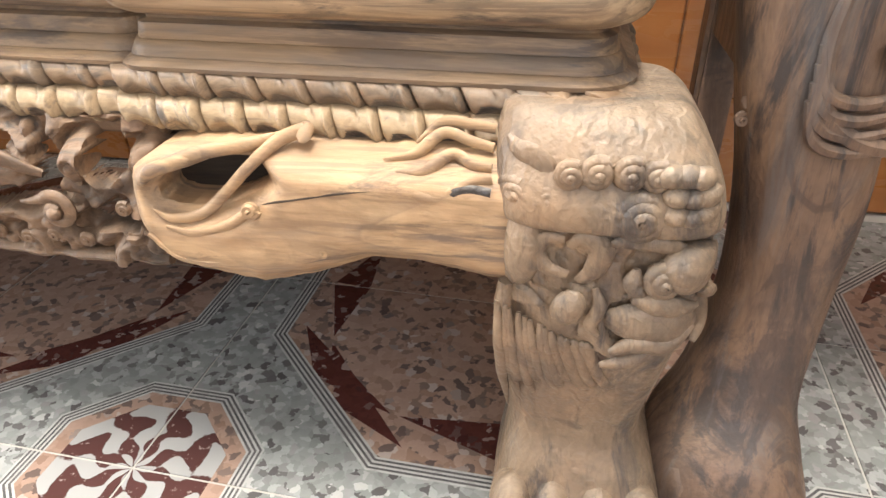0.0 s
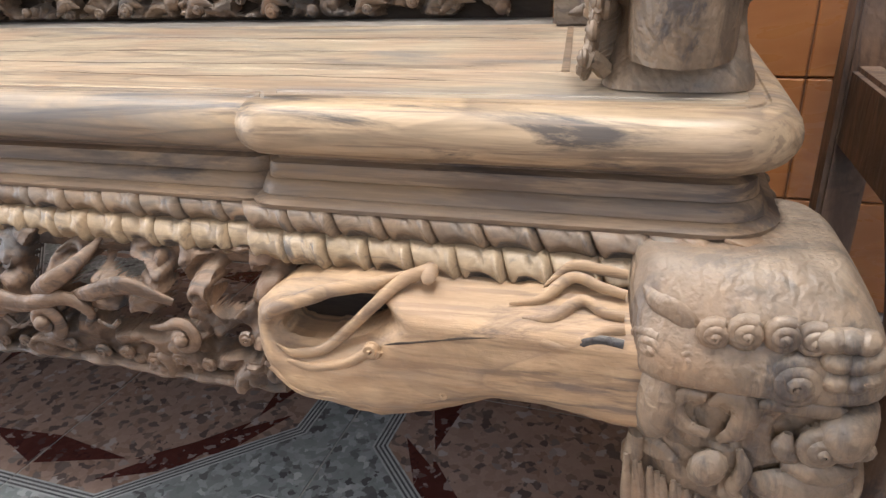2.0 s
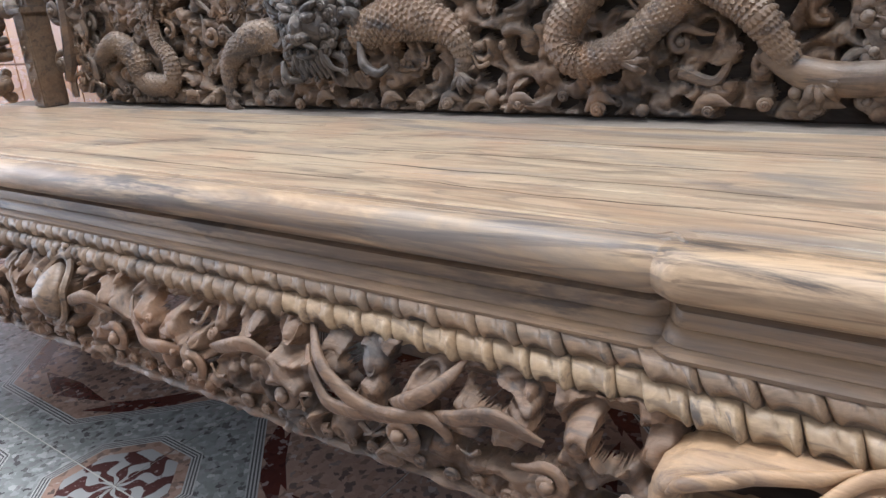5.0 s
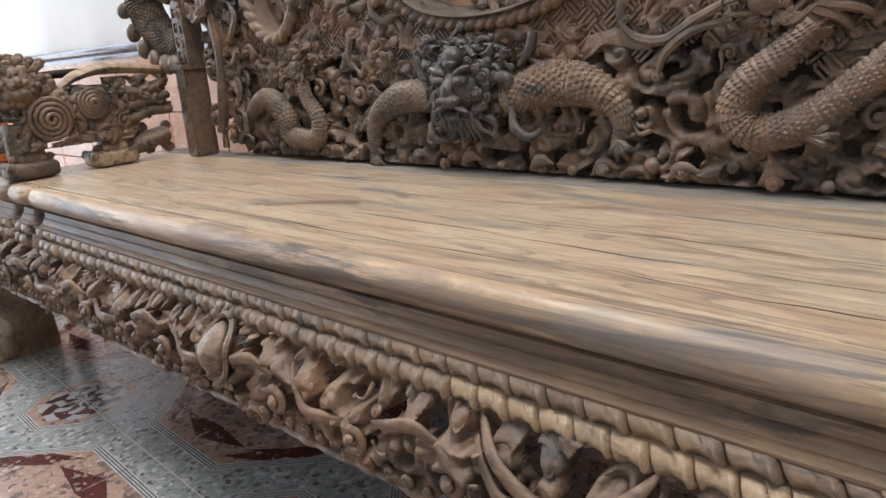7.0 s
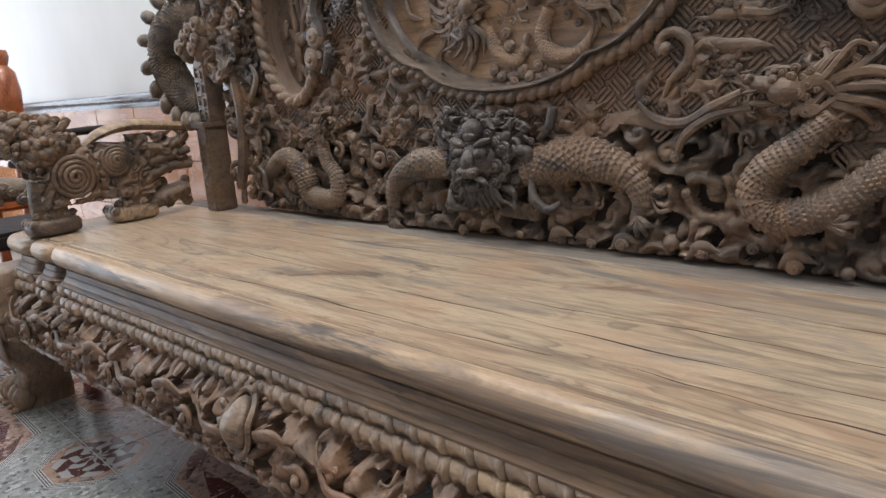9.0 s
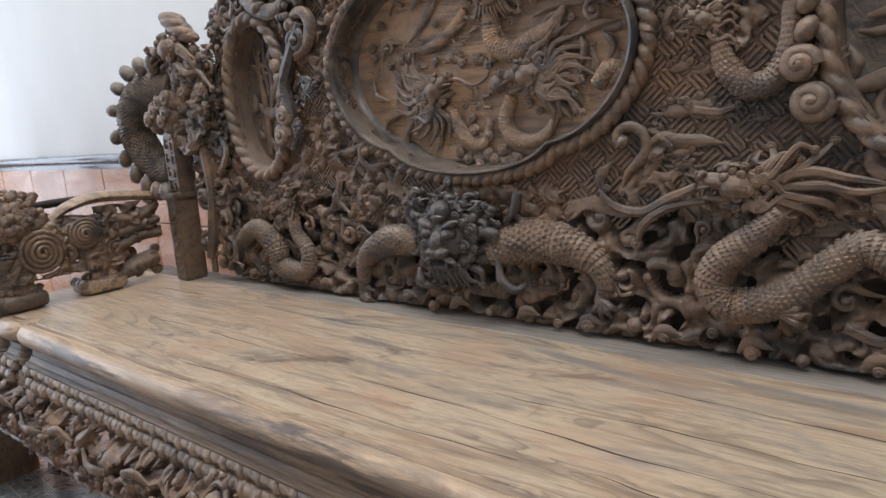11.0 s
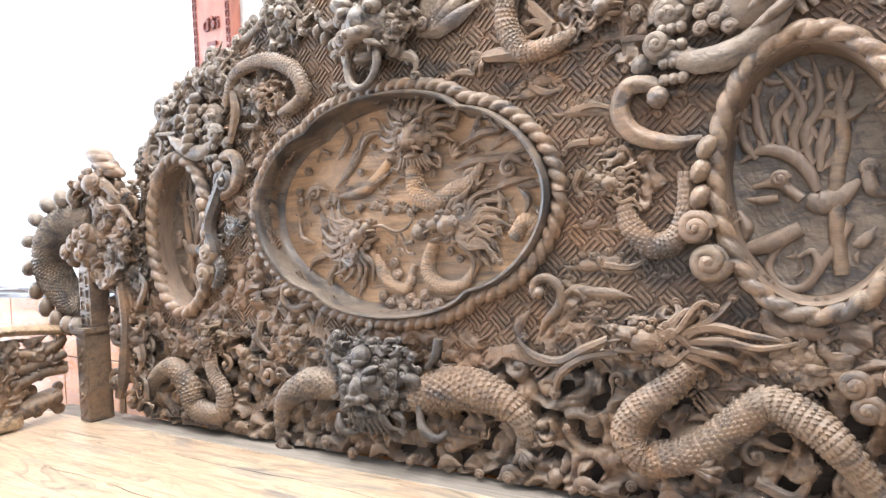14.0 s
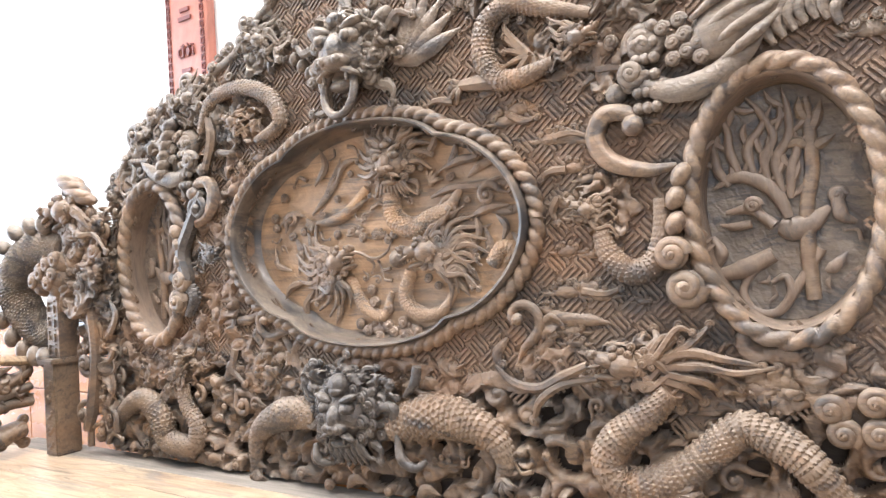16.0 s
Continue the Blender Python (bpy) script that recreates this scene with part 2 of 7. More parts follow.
M_CEIL = plaster("white_ceiling_paint", (0.80, 0.79, 0.76))


def glazed(name, a, b, rough=0.12):
    g = Mat(name, rough, 0, 0.5)
    n = g.noise(g.coords((1, 1, 3)), 6, 5, 0.6, 0.8)
    info = g.t.nodes.new("ShaderNodeObjectInfo")
    c = g.mix(g.grey(n, 0.35, 0.65), a, b)
    c = g.mix(g.math('MULTIPLY', info.outputs["Random"], 0.3), c, tuple(x * 0.7 for x in b))
    g.color(c)
    g.rough(n, rough * 0.7, rough * 1.6)
    return g.m


M_WAINSCOT = glazed("glazed_orange_tile", (0.47, 0.20, 0.065), (0.38, 0.145, 0.045), 0.24)
M_CAP = glazed("dark_glazed_cap", (0.045, 0.045, 0.06), (0.10, 0.09, 0.09), 0.15)
M_GROUT = plaster("grout", (0.46, 0.44, 0.40))
M_JOINT = plaster("brown_joint", (0.22, 0.11, 0.06))


def granite(name, cols, scale=105, rough=0.16):
    """Printed stone chips on a glazed tile."""
    g = Mat(name, rough, 0, 0.5)
    co = g.coords()
    v = g.node("ShaderNodeTexVoronoi", Scale=scale, Randomness=1.0)
    nz = g.node("ShaderNodeTexNoise", Scale=scale * 0.9, Detail=3)
    g.link(co, nz.inputs["Vector"])
    add = g.t.nodes.new("ShaderNodeVectorMath")
    add.operation = 'MULTIPLY_ADD'
    g.link(nz.outputs["Color"], add.inputs[0])
    add.inputs[1].default_value = (0.016, 0.016, 0.016)
    g.link(co, add.inputs[2])
    g.link(add.outputs[0], v.inputs["Vector"])
    sep = g.t.nodes.new("ShaderNodeSeparateColor")
    g.link(v.outputs["Color"], sep.inputs[0])
    r = g.ramp(sep.outputs[0], cols)
    r2 = g.mix(g.math('MULTIPLY', g.noise(co, 130, 4, 0.7), 0.35), r, tuple(x * 0.5 for x in cols[0][1]))
    g.color(r2)
    g.rough(g.noise(co, 14, 4), rough * 0.7, rough * 1.8)
    return g.m


M_T_GREY = granite("tile_grey_chips", [(0.0, (0.25, 0.265, 0.25)), (0.45, (0.31, 0.325, 0.31)), (0.66, (0.42, 0.43, 0.42)), (0.80, (0.20, 0.195, 0.19)), (0.90, (0.09, 0.08, 0.08)), (0.97, (0.52, 0.51, 0.50))])
M_T_PINK = granite("tile_pink_chips", [(0.0, (0.35, 0.235, 0.18)), (0.5, (0.42, 0.29, 0.225)), (0.68, (0.30, 0.19, 0.14)), (0.80, (0.20, 0.15, 0.125)), (0.93, (0.10, 0.075, 0.07)), (0.97, (0.48, 0.40, 0.35))], 95)
M_T_MAROON = granite("tile_maroon_chips", [(0.0, (0.085, 0.028, 0.022)), (0.6, (0.105, 0.035, 0.028)), (0.85, (0.06, 0.022, 0.02)), (0.96, (0.33, 0.25, 0.22))], 110)
M_T_LINE = granite("tile_white_line", [(0.0, (0.52, 0.52, 0.49)), (0.7, (0.46, 0.46, 0.44)), (0.95, (0.38, 0.38, 0.36))], 90)
M_T_DARK = granite("tile_dark_line", [(0.0, (0.10, 0.10, 0.10)), (0.8, (0.14, 0.13, 0.13))], 90)


def medallion_print(name):
    """Maroon ground with a fourfold pale leaf ornament, by the distance and angle from the tile's corner."""
    g = Mat(name, 0.16, 0, 0.5)
    tc = g.t.nodes.new("ShaderNodeTexCoord")
    sep = g.t.nodes.new("ShaderNodeSeparateXYZ")
    g.link(tc.outputs["Object"], sep.inputs[0])
    x, y = sep.outputs[0], sep.outputs[1]
    r = g.math('SQRT', g.math('ADD', g.math('MULTIPLY', x, x), g.math('MULTIPLY', y, y)))
    a = g.math('ARCTAN2', y, x)
    w = g.math('SINE', g.math('ADD', g.math('MULTIPLY', a, 8.0), g.math('MULTIPLY', g.math('SINE', g.math('MULTIPLY', r, 130.0)), 1.1)))
    ring = g.math('SINE', g.math('MULTIPLY', r, 165.0))
    f = g.math('ADD', w, g.math('MULTIPLY', ring, 0.8))
    co = g.coords()
    f = g.math('ADD', f, g.math('MULTIPLY', g.math('SUBTRACT', g.noise(co, 60, 3), 0.5), 1.6))
    leaf = g.grey(g.math('MULTIPLY', f, 0.35), 0.0, 0.06)
    ground = g.mix(g.grey(g.noise(co, 120, 3), 0.62, 0.70), (0.085, 0.038, 0.034), (0.32, 0.26, 0.24))
    g.color(g.mix(leaf, ground, (0.36, 0.36, 0.35)))
    return g.m


M_T_MEDAL = medallion_print("tile_medallion_print")
M_BANNER = wood("red_lacquer_board", (0.38, 0.145, 0.10), (0.34, 0.122, 0.082), (0.26, 0.08, 0.055), (3, 3, 1), 0.7, 0.35, 0.2, 0.1)
M_BANNER_DARK = wood("dark_red_carving", (0.16, 0.04, 0.03), (0.13, 0.032, 0.025), (0.08, 0.02, 0.018), (3, 3, 1), 0.7, 0.4, 0.2, 0.1)

# ---- mesh tools ----


class Buf:
    """Collects vertices and faces of one part."""

    def __init__(self):
        self.v, self.f, self.n = [], [], 0

    def add(self, v, f):
        v = np.asarray(v, float)
        self.f.extend([tuple(int(i) + self.n for i in q) for q in f])
        self.v.append(v)
        self.n += len(v)

    def grid(self, p, wrap_u=False, wrap_v=False, caps=False):
        """p: an array (nu, nv, 3) of places."""
        nu, nv = p.shape[:2]
        f = []
        for i in range(nu if wrap_u else nu - 1):
            i2 = (i + 1) % nu
            for j in range(nv if wrap_v else nv - 1):
                j2 = (j + 1) % nv
                f.append((i * nv + j, i * nv + j2, i2 * nv + j2, i2 * nv + j))
        if caps:
            f.append(tuple(range(nv))[::-1])
            f.append(tuple(range((nu - 1) * nv, nu * nv)))
        self.add(p.reshape(-1, 3), f)

    def mesh(self, name):
        me = bpy.data.meshes.new(name)
        me.from_pydata(np.concatenate(self.v).tolist() if self.v else [], [], self.f)
        me.update()
        return me


def part(name, buf, material, parent=None, label="", smooth=True):
    """Links a Buf, bmesh or mesh as one mesh object under a thing or a part."""
    if isinstance(buf, Buf):
        me = buf.mesh(name)
        bm = bmesh.new()
        bm.from_mesh(me)
        bmesh.ops.recalc_face_normals(bm, faces=bm.faces)
        bm.to_mesh(me)
        bm.free()
    elif isinstance(buf, bmesh.types.BMesh):
        me = bpy.data.meshes.new(name)
        buf.to_mesh(me)
        buf.free()
    else:
        me = buf
    for m in (material if isinstance(material, (list, tuple)) else [material]):
        me.materials.append(m)
    if smooth:
        me.shade_smooth()
        me.set_sharp_from_angle(angle=radians(50))
    ob = new(name, me)
    if parent:
        ob.parent = parent
        ob.matrix_parent_inverse = parent.matrix_world.inverted()
    if label:
        ob["label"] = label
    return ob


def empty(name, at, label, category, group="", kind=""):
    e = new(name)
    e.location = at
    e.matrix_world = Matrix.Translation(at)
    return tagged(e, label, category, group, kind)


def box(buf, c, s, rot=None):
    x, y, z = (a / 2 for a in s)
    v = np.array([(-x, -y, -z), (x, -y, -z), (x, y, -z), (-x, y, -z), (-x, -y, z), (x, -y, z), (x, y, z), (-x, y, z)])
    if rot is not None:
        v = v @ np.array(rot).T
    buf.add(v + np.array(c), [(3, 2, 1, 0), (4, 5, 6, 7), (0, 1, 5, 4), (1, 2, 6, 5), (2, 3, 7, 6), (3, 0, 4, 7)])


def bevel_box(c, s, r=0.004, seg=2):
    bm = bmesh.new()
    bmesh.ops.create_cube(bm, size=1, matrix=Matrix.Translation(c) @ Matrix.Diagonal((*s, 1)))
    bmesh.ops.bevel(bm, geom=bm.edges[:], offset=r, segments=seg, affect='EDGES')
    return bm


def spline(pts, n=24, closed=False):
    """Catmull-Rom through the points."""
    p = np.array(pts, float)
    if closed:
        p = np.vstack([p[-1], p, p[0], p[1]])
    else:
        p = np.vstack([2 * p[0] - p[1], p, 2 * p[-1] - p[-2]])
    k = len(p) - 3
    s = np.linspace(0, k, n, endpoint=not closed)
    i = np.minimum(s.astype(int), k - 1)
    t = (s - i)[:, None]
    a, b, c, d = p[i], p[i + 1], p[i + 2], p[i + 3]
    return 0.5 * (2 * b + (c - a) * t + (2 * a - 5 * b + 4 * c - d) * t * t + (3 * b - a - 3 * c + d) * t ** 3)


def tube(buf, pts, rad, sides=8, squash=1.0, ref=(0, -1, 0), closed=False, skin=None):
    """A tube along pts; rad a number or one a point. squash: its depth along ref. skin(u, v): relief as a share of the radius."""
    p = np.asarray(pts, float)
    n = len(p)
    rad = np.broadcast_to(np.asarray(rad, float), (n,)) if np.ndim(rad) == 0 or len(np.atleast_1d(rad)) == n else np.interp(np.linspace(0, 1, n), np.linspace(0, 1, len(rad)), rad)
    if closed:
        t = np.roll(p, -1, 0) - np.roll(p, 1, 0)
    else:
        t = np.gradient(p, axis=0)
    t /= np.linalg.norm(t, axis=1)[:, None] + 1e-9
    b = np.array(ref, float)[None, :] - t * (t @ np.array(ref, float))[:, None]
    b /= np.linalg.norm(b, axis=1)[:, None] + 1e-9
    s = np.cross(t, b)
    a = np.arange(sides) * 2 * math.pi / sides
    r = rad[:, None] * np.ones(sides)[None, :]
    if skin is not None:
        ln = np.concatenate([[0], np.cumsum(np.linalg.norm(np.diff(p, axis=0), axis=1))])
        r = r * (1 + skin(ln[:, None] * np.ones(sides)[None, :], (a / (2 * math.pi))[None, :] * np.ones(n)[:, None], rad[:, None]))
    q = p[:, None, :] + r[..., None] * (np.cos(a)[None, :, None] * s[:, None, :] + squash * np.sin(a)[None, :, None] * b[:, None, :])
    buf.grid(q, wrap_u=closed, wrap_v=True, caps=not closed)


def scale_skin(size, amp=0.16, around=14):
    def f(u, v, r):
        i = u / size
        k = v * around
        row = np.floor(i)
        k = k + 0.5 * (row % 2)
        fk = np.abs(k % 1 - 0.5) * 2
        fi = (i % 1)
        edge = 1 - 0.55 * fk ** 2
        return amp * np.where(fi < edge, fi / edge, 0.15 * (1 - fk))
    return f


def twist_skin(pitch, lobes=2, amp=0.22):
    def f(u, v, r):
        ph = (u / pitch - v * lobes) * math.pi
        return amp * (np.abs(np.sin(ph)) ** 0.6) - amp
    return f


def blob(buf, c, s, rot=None, nu=8, nv=12, power=1.0):
    """An ellipsoid; power over 1 squares it."""
    u = np.linspace(0.001, math.pi - 0.001, nu)[:, None]
    v = np.linspace(0, 2 * math.pi, nv, endpoint=False)[None, :]

    def sp(a):
        return np.sign(a) * np.abs(a) ** (1 / power)
    p = np.stack([sp(np.sin(u)) * sp(np.cos(v)) * s[0], sp(np.sin(u)) * sp(np.sin(v)) * s[1], sp(np.cos(u)) * np.ones_like(v) * s[2]], -1)
    if rot is not None:
        p = p @ np.array(rot).T
    buf.grid(p + np.array(c), wrap_v=True, caps=True)


def rotm(deg, axis):
    return np.array(Matrix.Rotation(radians(deg), 3, axis))


def smooth(a, b, x):
    t = np.clip((x - a) / (b - a), 0, 1)
    return t * t * (3 - 2 * t)


# ---- the room ----


def wall(name, c, s, mat, label):
    b = Buf()
    box(b, c, s)
    return tagged(part(name, b, mat, smooth=False), label, "wall", kind="structure")


b = Buf()
box(b, ((RX0 + RX1) / 2, (RY0 + RY1) / 2, -0.0515), (RX1 - RX0 + 0.4, RY1 - RY0 + 0.4, 0.1))
FLOOR = tagged(part("floor", b, M_GROUT, smooth=False), "glazed floor tiles printed with grey, pink and maroon stone chips", "floor", kind="structure")
WALL_N = wall("wall_north", ((RX0 + RX1) / 2, RY1 + 0.06, RZ / 2), (RX1 - RX0 + 0.4, 0.12, RZ), M_WALL, "white painted wall above a glazed orange wainscot")
WIN_F = (-0.25, 2.25, 0.55, 2.65)
WIN_L = (-1.65, 0.95, 0.06, 2.85)
b = Buf()
x0, x1, z0, z1 = WIN_F
for cx, cz, w, h in (((RX0 + x0) / 2, RZ / 2, x0 - RX0, RZ), ((x1 + RX1) / 2, RZ / 2, RX1 - x1, RZ), ((x0 + x1) / 2, z0 / 2, x1 - x0, z0), ((x0 + x1) / 2, (z1 + RZ) / 2, x1 - x0, RZ - z1)):
    box(b, (cx, RY0 - 0.06, cz), (w, 0.12, h))
tagged(part("wall_south", b, M_WALL_LOW_BOUNCE, smooth=False), "unseen wall toned ochre against bounce light, with a tall window opening", "wall", kind="structure")
b = Buf()
y0, y1, z0, z1 = WIN_L
for cy, cz, w, h in (((RY0 + y0) / 2, RZ / 2, y0 - RY0, RZ), ((y1 + RY1) / 2, RZ / 2, RY1 - y1, RZ), ((y0 + y1) / 2, z0 / 2, y1 - y0, z0), ((y0 + y1) / 2, (z1 + RZ) / 2, y1 - y0, RZ - z1)):
    box(b, (RX0 - 0.06, cy, cz), (0.12, w, h))
tagged(part("wall_west", b, M_WALL, smooth=False), "white painted wall with a tall doorway of daylight", "wall", kind="structure")
wall("wall_east", (RX1 + 0.06, (RY0 + RY1) / 2, RZ / 2), (0.12, RY1 - RY0, RZ), M_WALL_LOW_BOUNCE, "unseen plain wall toned ochre against bounce light")
b = Buf()
box(b, ((RX0 + RX1) / 2, (RY0 + RY1) / 2, RZ + 0.05), (RX1 - RX0 + 0.4, RY1 - RY0 + 0.4, 0.1))
tagged(part("ceiling", b, M_CEIL, smooth=False), "plain white ceiling", "ceiling", kind="structure")

# two long unseen ceiling lamps, added for light above the front of the bench
for lx, ly in ADDED_LAMPS:
    cl = empty("ceiling_light", (lx, ly, RZ), "added long white ceiling light with a frosted diffuser, out of view", "ceiling light", "ceiling lights")
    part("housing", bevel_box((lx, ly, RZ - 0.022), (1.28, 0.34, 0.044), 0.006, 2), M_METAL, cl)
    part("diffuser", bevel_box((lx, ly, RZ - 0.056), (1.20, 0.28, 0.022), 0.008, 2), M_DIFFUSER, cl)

# wainscot: tiles and a dark cap on the north wall
WAIN = tagged(part("wainscot_backing", bevel_box(((RX0 + RX1) / 2, RY1 - 0.006, 0.385), (RX1 - RX0, 0.012, 0.77), 0.001, 1), M_JOINT, smooth=False), "glazed orange wall tiles under a dark moulded cap", "wainscot", kind="structure")
tile_me = bpy.data.meshes.new("wall_tile")
bm = bevel_box((0, 0, 0), (0.344, 0.008, 0.19), 0.002, 1)
bm.to_mesh(tile_me)
bm.free()
tile_me.materials.append(M_WAINSCOT)
for i in range(-15, 8):
    for j in range(4):
        ob = new("wall_tile", tile_me)
        ob.location = (-0.60 + i * 0.347, RY1 - 0.0155, 0.10 + j * 0.193)
        ob.parent = WAIN
b = Buf()
prof = [(0.0, 0.772), (0.020, 0.772), (0.022, 0.782), (0.018, 0.790), (0.030, 0.800), (0.034, 0.812), (0.028, 0.822), (0.0, 0.826)]
b.grid(np.array([[(x, RY1 - o, z) for o, z in prof] for x in (RX0, RX1)]), caps=True)
part("cap", b, M_CAP, WAIN, "dark glazed moulded cap")

# ---- floor tiles ----
T = 0.376
EX, EY, SKEW = -0.33, 0.524, -2.5


def tile_mesh():
    """One tile: its corner (0, 0) holds a quarter of the octagonal medallion, its far corner the pink field."""
    oct_r, k = 0.335, math.tan(radians(22.5))

    def octd(u, v):
        return max(u, v, (u + v) / math.sqrt(2))

    def field(u, v):
        return min(u - 0.13, v - 0.13, (u + v - 0.77) / math.sqrt(2))
    tri = [[(0.24, 0.99), (0.385, 1.0), (0.35, 0.68)], [(0.355, 0.65), (0.44, 0.37), (0.72, 0.23)], [(0.65, 0.355), (0.37, 0.44), (0.23, 0.72)], [(0.99, 0.24), (1.0, 0.385), (0.68, 0.35)]]

    def in_tri(p, t):
        s = [(t[(i + 1) % 3][0] - t[i][0]) * (p[1] - t[i][1]) - (t[(i + 1) % 3][1] - t[i][1]) * (p[0] - t[i][0]) for i in range(3)]
        return all(a >= 0 for a in s) or all(a <= 0 for a in s)

    def kind(u, v):
        d = octd(u, v)
        if d < 0.235:
            return 4
        if d < 0.262:
            return 1
        if d < oct_r:
            c = (oct_r - d) * T / 0.0026
            return 3 if c < 7 and int(c) % 2 == 0 else (1 if c > 7 else 5)
        f = field(u, v)
        if 0 < f < 0.075:
            c = f * T / 0.0028
            return 3 if int(c) % 2 == 0 and c < 7 else (5 if c < 7 else 1)
        if f > 0:
            return 2 if any(in_tri((u, v), t) for t in tri) else 1
        return 0
    bm = bmesh.new()
    g = 0.0016
    h = T - g
    vs = [bm.verts.new(p) for p in ((g, g, 0), (h, g, 0), (h, h, 0), (g, h, 0))]
    bm.faces.new(vs)
    cuts = []
    for d in [0.235, 0.262] + [oct_r - i * 0.0026 / T for i in range(8)]:
        for n in ((1, 0), (0, 1), (0.70711, 0.70711)):
            cuts.append((n, d, 'oct'))
    for i in range(8):
        o = i * 0.0028 / T
        cuts += [((1, 0), 0.13 + o, 'f'), ((0, 1), 0.13 + o, 'f'), ((0.70711, 0.70711), 0.77 / math.sqrt(2) + o, 'f')]
    for n, d, _ in cuts:
        bmesh.ops.bisect_plane(bm, geom=bm.verts[:] + bm.edges[:] + bm.faces[:], plane_co=(n[0] * d * T, n[1] * d * T, 0), plane_no=(*n, 0))
    for t in tri:
        for i in range(3):
            (ax, ay), (bx, by) = t[i], t[(i + 1) % 3]
            bmesh.ops.bisect_plane(bm, geom=bm.verts[:] + bm.edges[:] + [f for f in bm.faces if field(*(f.calc_center_median().xy / T)) > 0.05], plane_co=(ax * T, ay * T, 0), plane_no=(by - ay, ax - bx, 0))
    for f in bm.faces:
        c = f.calc_center_median()
        f.material_index = kind(c.x / T, c.y / T)
    edge = [e for e in bm.edges if len(e.link_faces) == 1]
    ex = bmesh.ops.extrude_edge_only(bm, edges=edge)
    for el in ex["geom"]:
        if isinstance(el, bmesh.types.BMVert):
            el.co.z = -0.008
    bmesh.ops.recalc_face_normals(bm, faces=bm.faces)
    me = bpy.data.meshes.new("floor_tile")
    bm.to_mesh(me)
    bm.free()
    for m in (M_T_GREY, M_T_PINK, M_T_MAROON, M_T_LINE, M_T_MEDAL, M_T_DARK):
        me.materials.append(m)
    return me


TILE = tile_mesh()
GRID = Matrix.Translation((EX, EY, 0)) @ Matrix.Rotation(radians(SKEW), 4, 'Z')
for i in range(-14, 9):
    for j in range(-10, 3):
        # corner of the medallion nearest to this tile
        ci, cj = (i if i % 2 == 0 else i + 1), (j if j % 2 == 0 else j + 1)
        turn = {(0, 0): 0, (1, 0): 90, (1, 1): 180, (0, 1): 270}[(i % 2, j % 2)]
        p = GRID @ Vector((ci * T, cj * T, 0))
        c = GRID @ Vector(((i + 0.5) * T, (j + 0.5) * T, 0))
        if RX0 - 0.05 < c.x < RX1 + 0.05 and RY0 - 0.05 < c.y < RY1 - 0.07:
            ob = new("floor_tile", TILE)
            ob.matrix_world = Matrix.Translation(p) @ Matrix.Rotation(radians(SKEW + turn), 4, 'Z')
            ob.parent = FLOOR

# ---- the bench ----
BENCH = empty("carved_bench", (-1.0, 0.83, 0.0), "long carved hardwood bench with dragon backrest and lion legs", "bench")
SEAT_Z = 0.50
BL, BR, BB = -2.14, 0.120, 1.09     # left end, right end, back
FY = 0.60                           # front line of the seat frame's groove


def front_shift(x):
    """How far the front stands proud of its line: a step near one end, two notches near the other."""
    def cusp(c, h):
        # two quarter rounds that meet in a crease
        w = np.clip(1 - abs(x - c) / h, 0, 1)
        return 1 - math.sqrt(max(0.0, 1 - w * w))
    return 0.010 * smooth(-0.270, -0.246, x) - 0.012 * np.exp(-((x + 0.262) / 0.007) ** 2) - 0.050 * cusp(-1.856, 0.040) - 0.044 * cusp(-1.985, 0.044)


def bench_path(corner=0.03, step=0.012):
    """Plan of the seat's edge from one back corner round the front to the other, with its outward normals."""
    p = [(BL, y) for y in np.arange(BB, FY + corner, -0.05)]
    p += [(BL + corner - corner * math.cos(a), FY + corner - corner * math.sin(a)) for a in np.linspace(0, math.pi / 2, 7)]
    p += [(x, FY - front_shift(x)) for x in np.concatenate([np.arange(BL + corner + 0.004, -1.80, 0.004), np.arange(-1.80, -0.30, step), np.arange(-0.30, -0.22, 0.004), np.arange(-0.22, BR - corner, step)])]
    yr = FY - front_shift(BR)
    p += [(BR - corner + corner * math.sin(a), yr + corner - corner * math.cos(a)) for a in np.linspace(0, math.pi / 2, 7)]
    p += [(BR, y) for y in np.arange(yr + corner + 0.05, BB, 0.05)] + [(BR, BB)]
    p = np.array(p)
    t = np.gradient(p, axis=0)
    t /= np.linalg.norm(t, axis=1)[:, None]
    return p, np.stack([t[:, 1], -t[:, 0]], 1)


PATHP, PATHN = bench_path()


def moulding(name, prof, mat, label="", wob=0.0):
    """Sweeps a profile of (out, z) along the seat's edge."""
    b = Buf()
    rows = []
    for (x, y), (nx, ny) in zip(PATHP, PATHN):
        w = wob * noise.noise((x * 9, y * 9, 3))
        rows.append([(x + nx * (o + w), y + ny * (o + w), z) for o, z in prof])
    b.grid(np.array(rows), caps=True)
    return part(name, b, mat, BENCH, label)


def arc(cx, cz, rx, rz, a0, a1, n=8):
    return [(cx + rx * math.cos(radians(a)), cz + rz * math.sin(radians(a))) for a in np.linspace(a0, a1, n)]


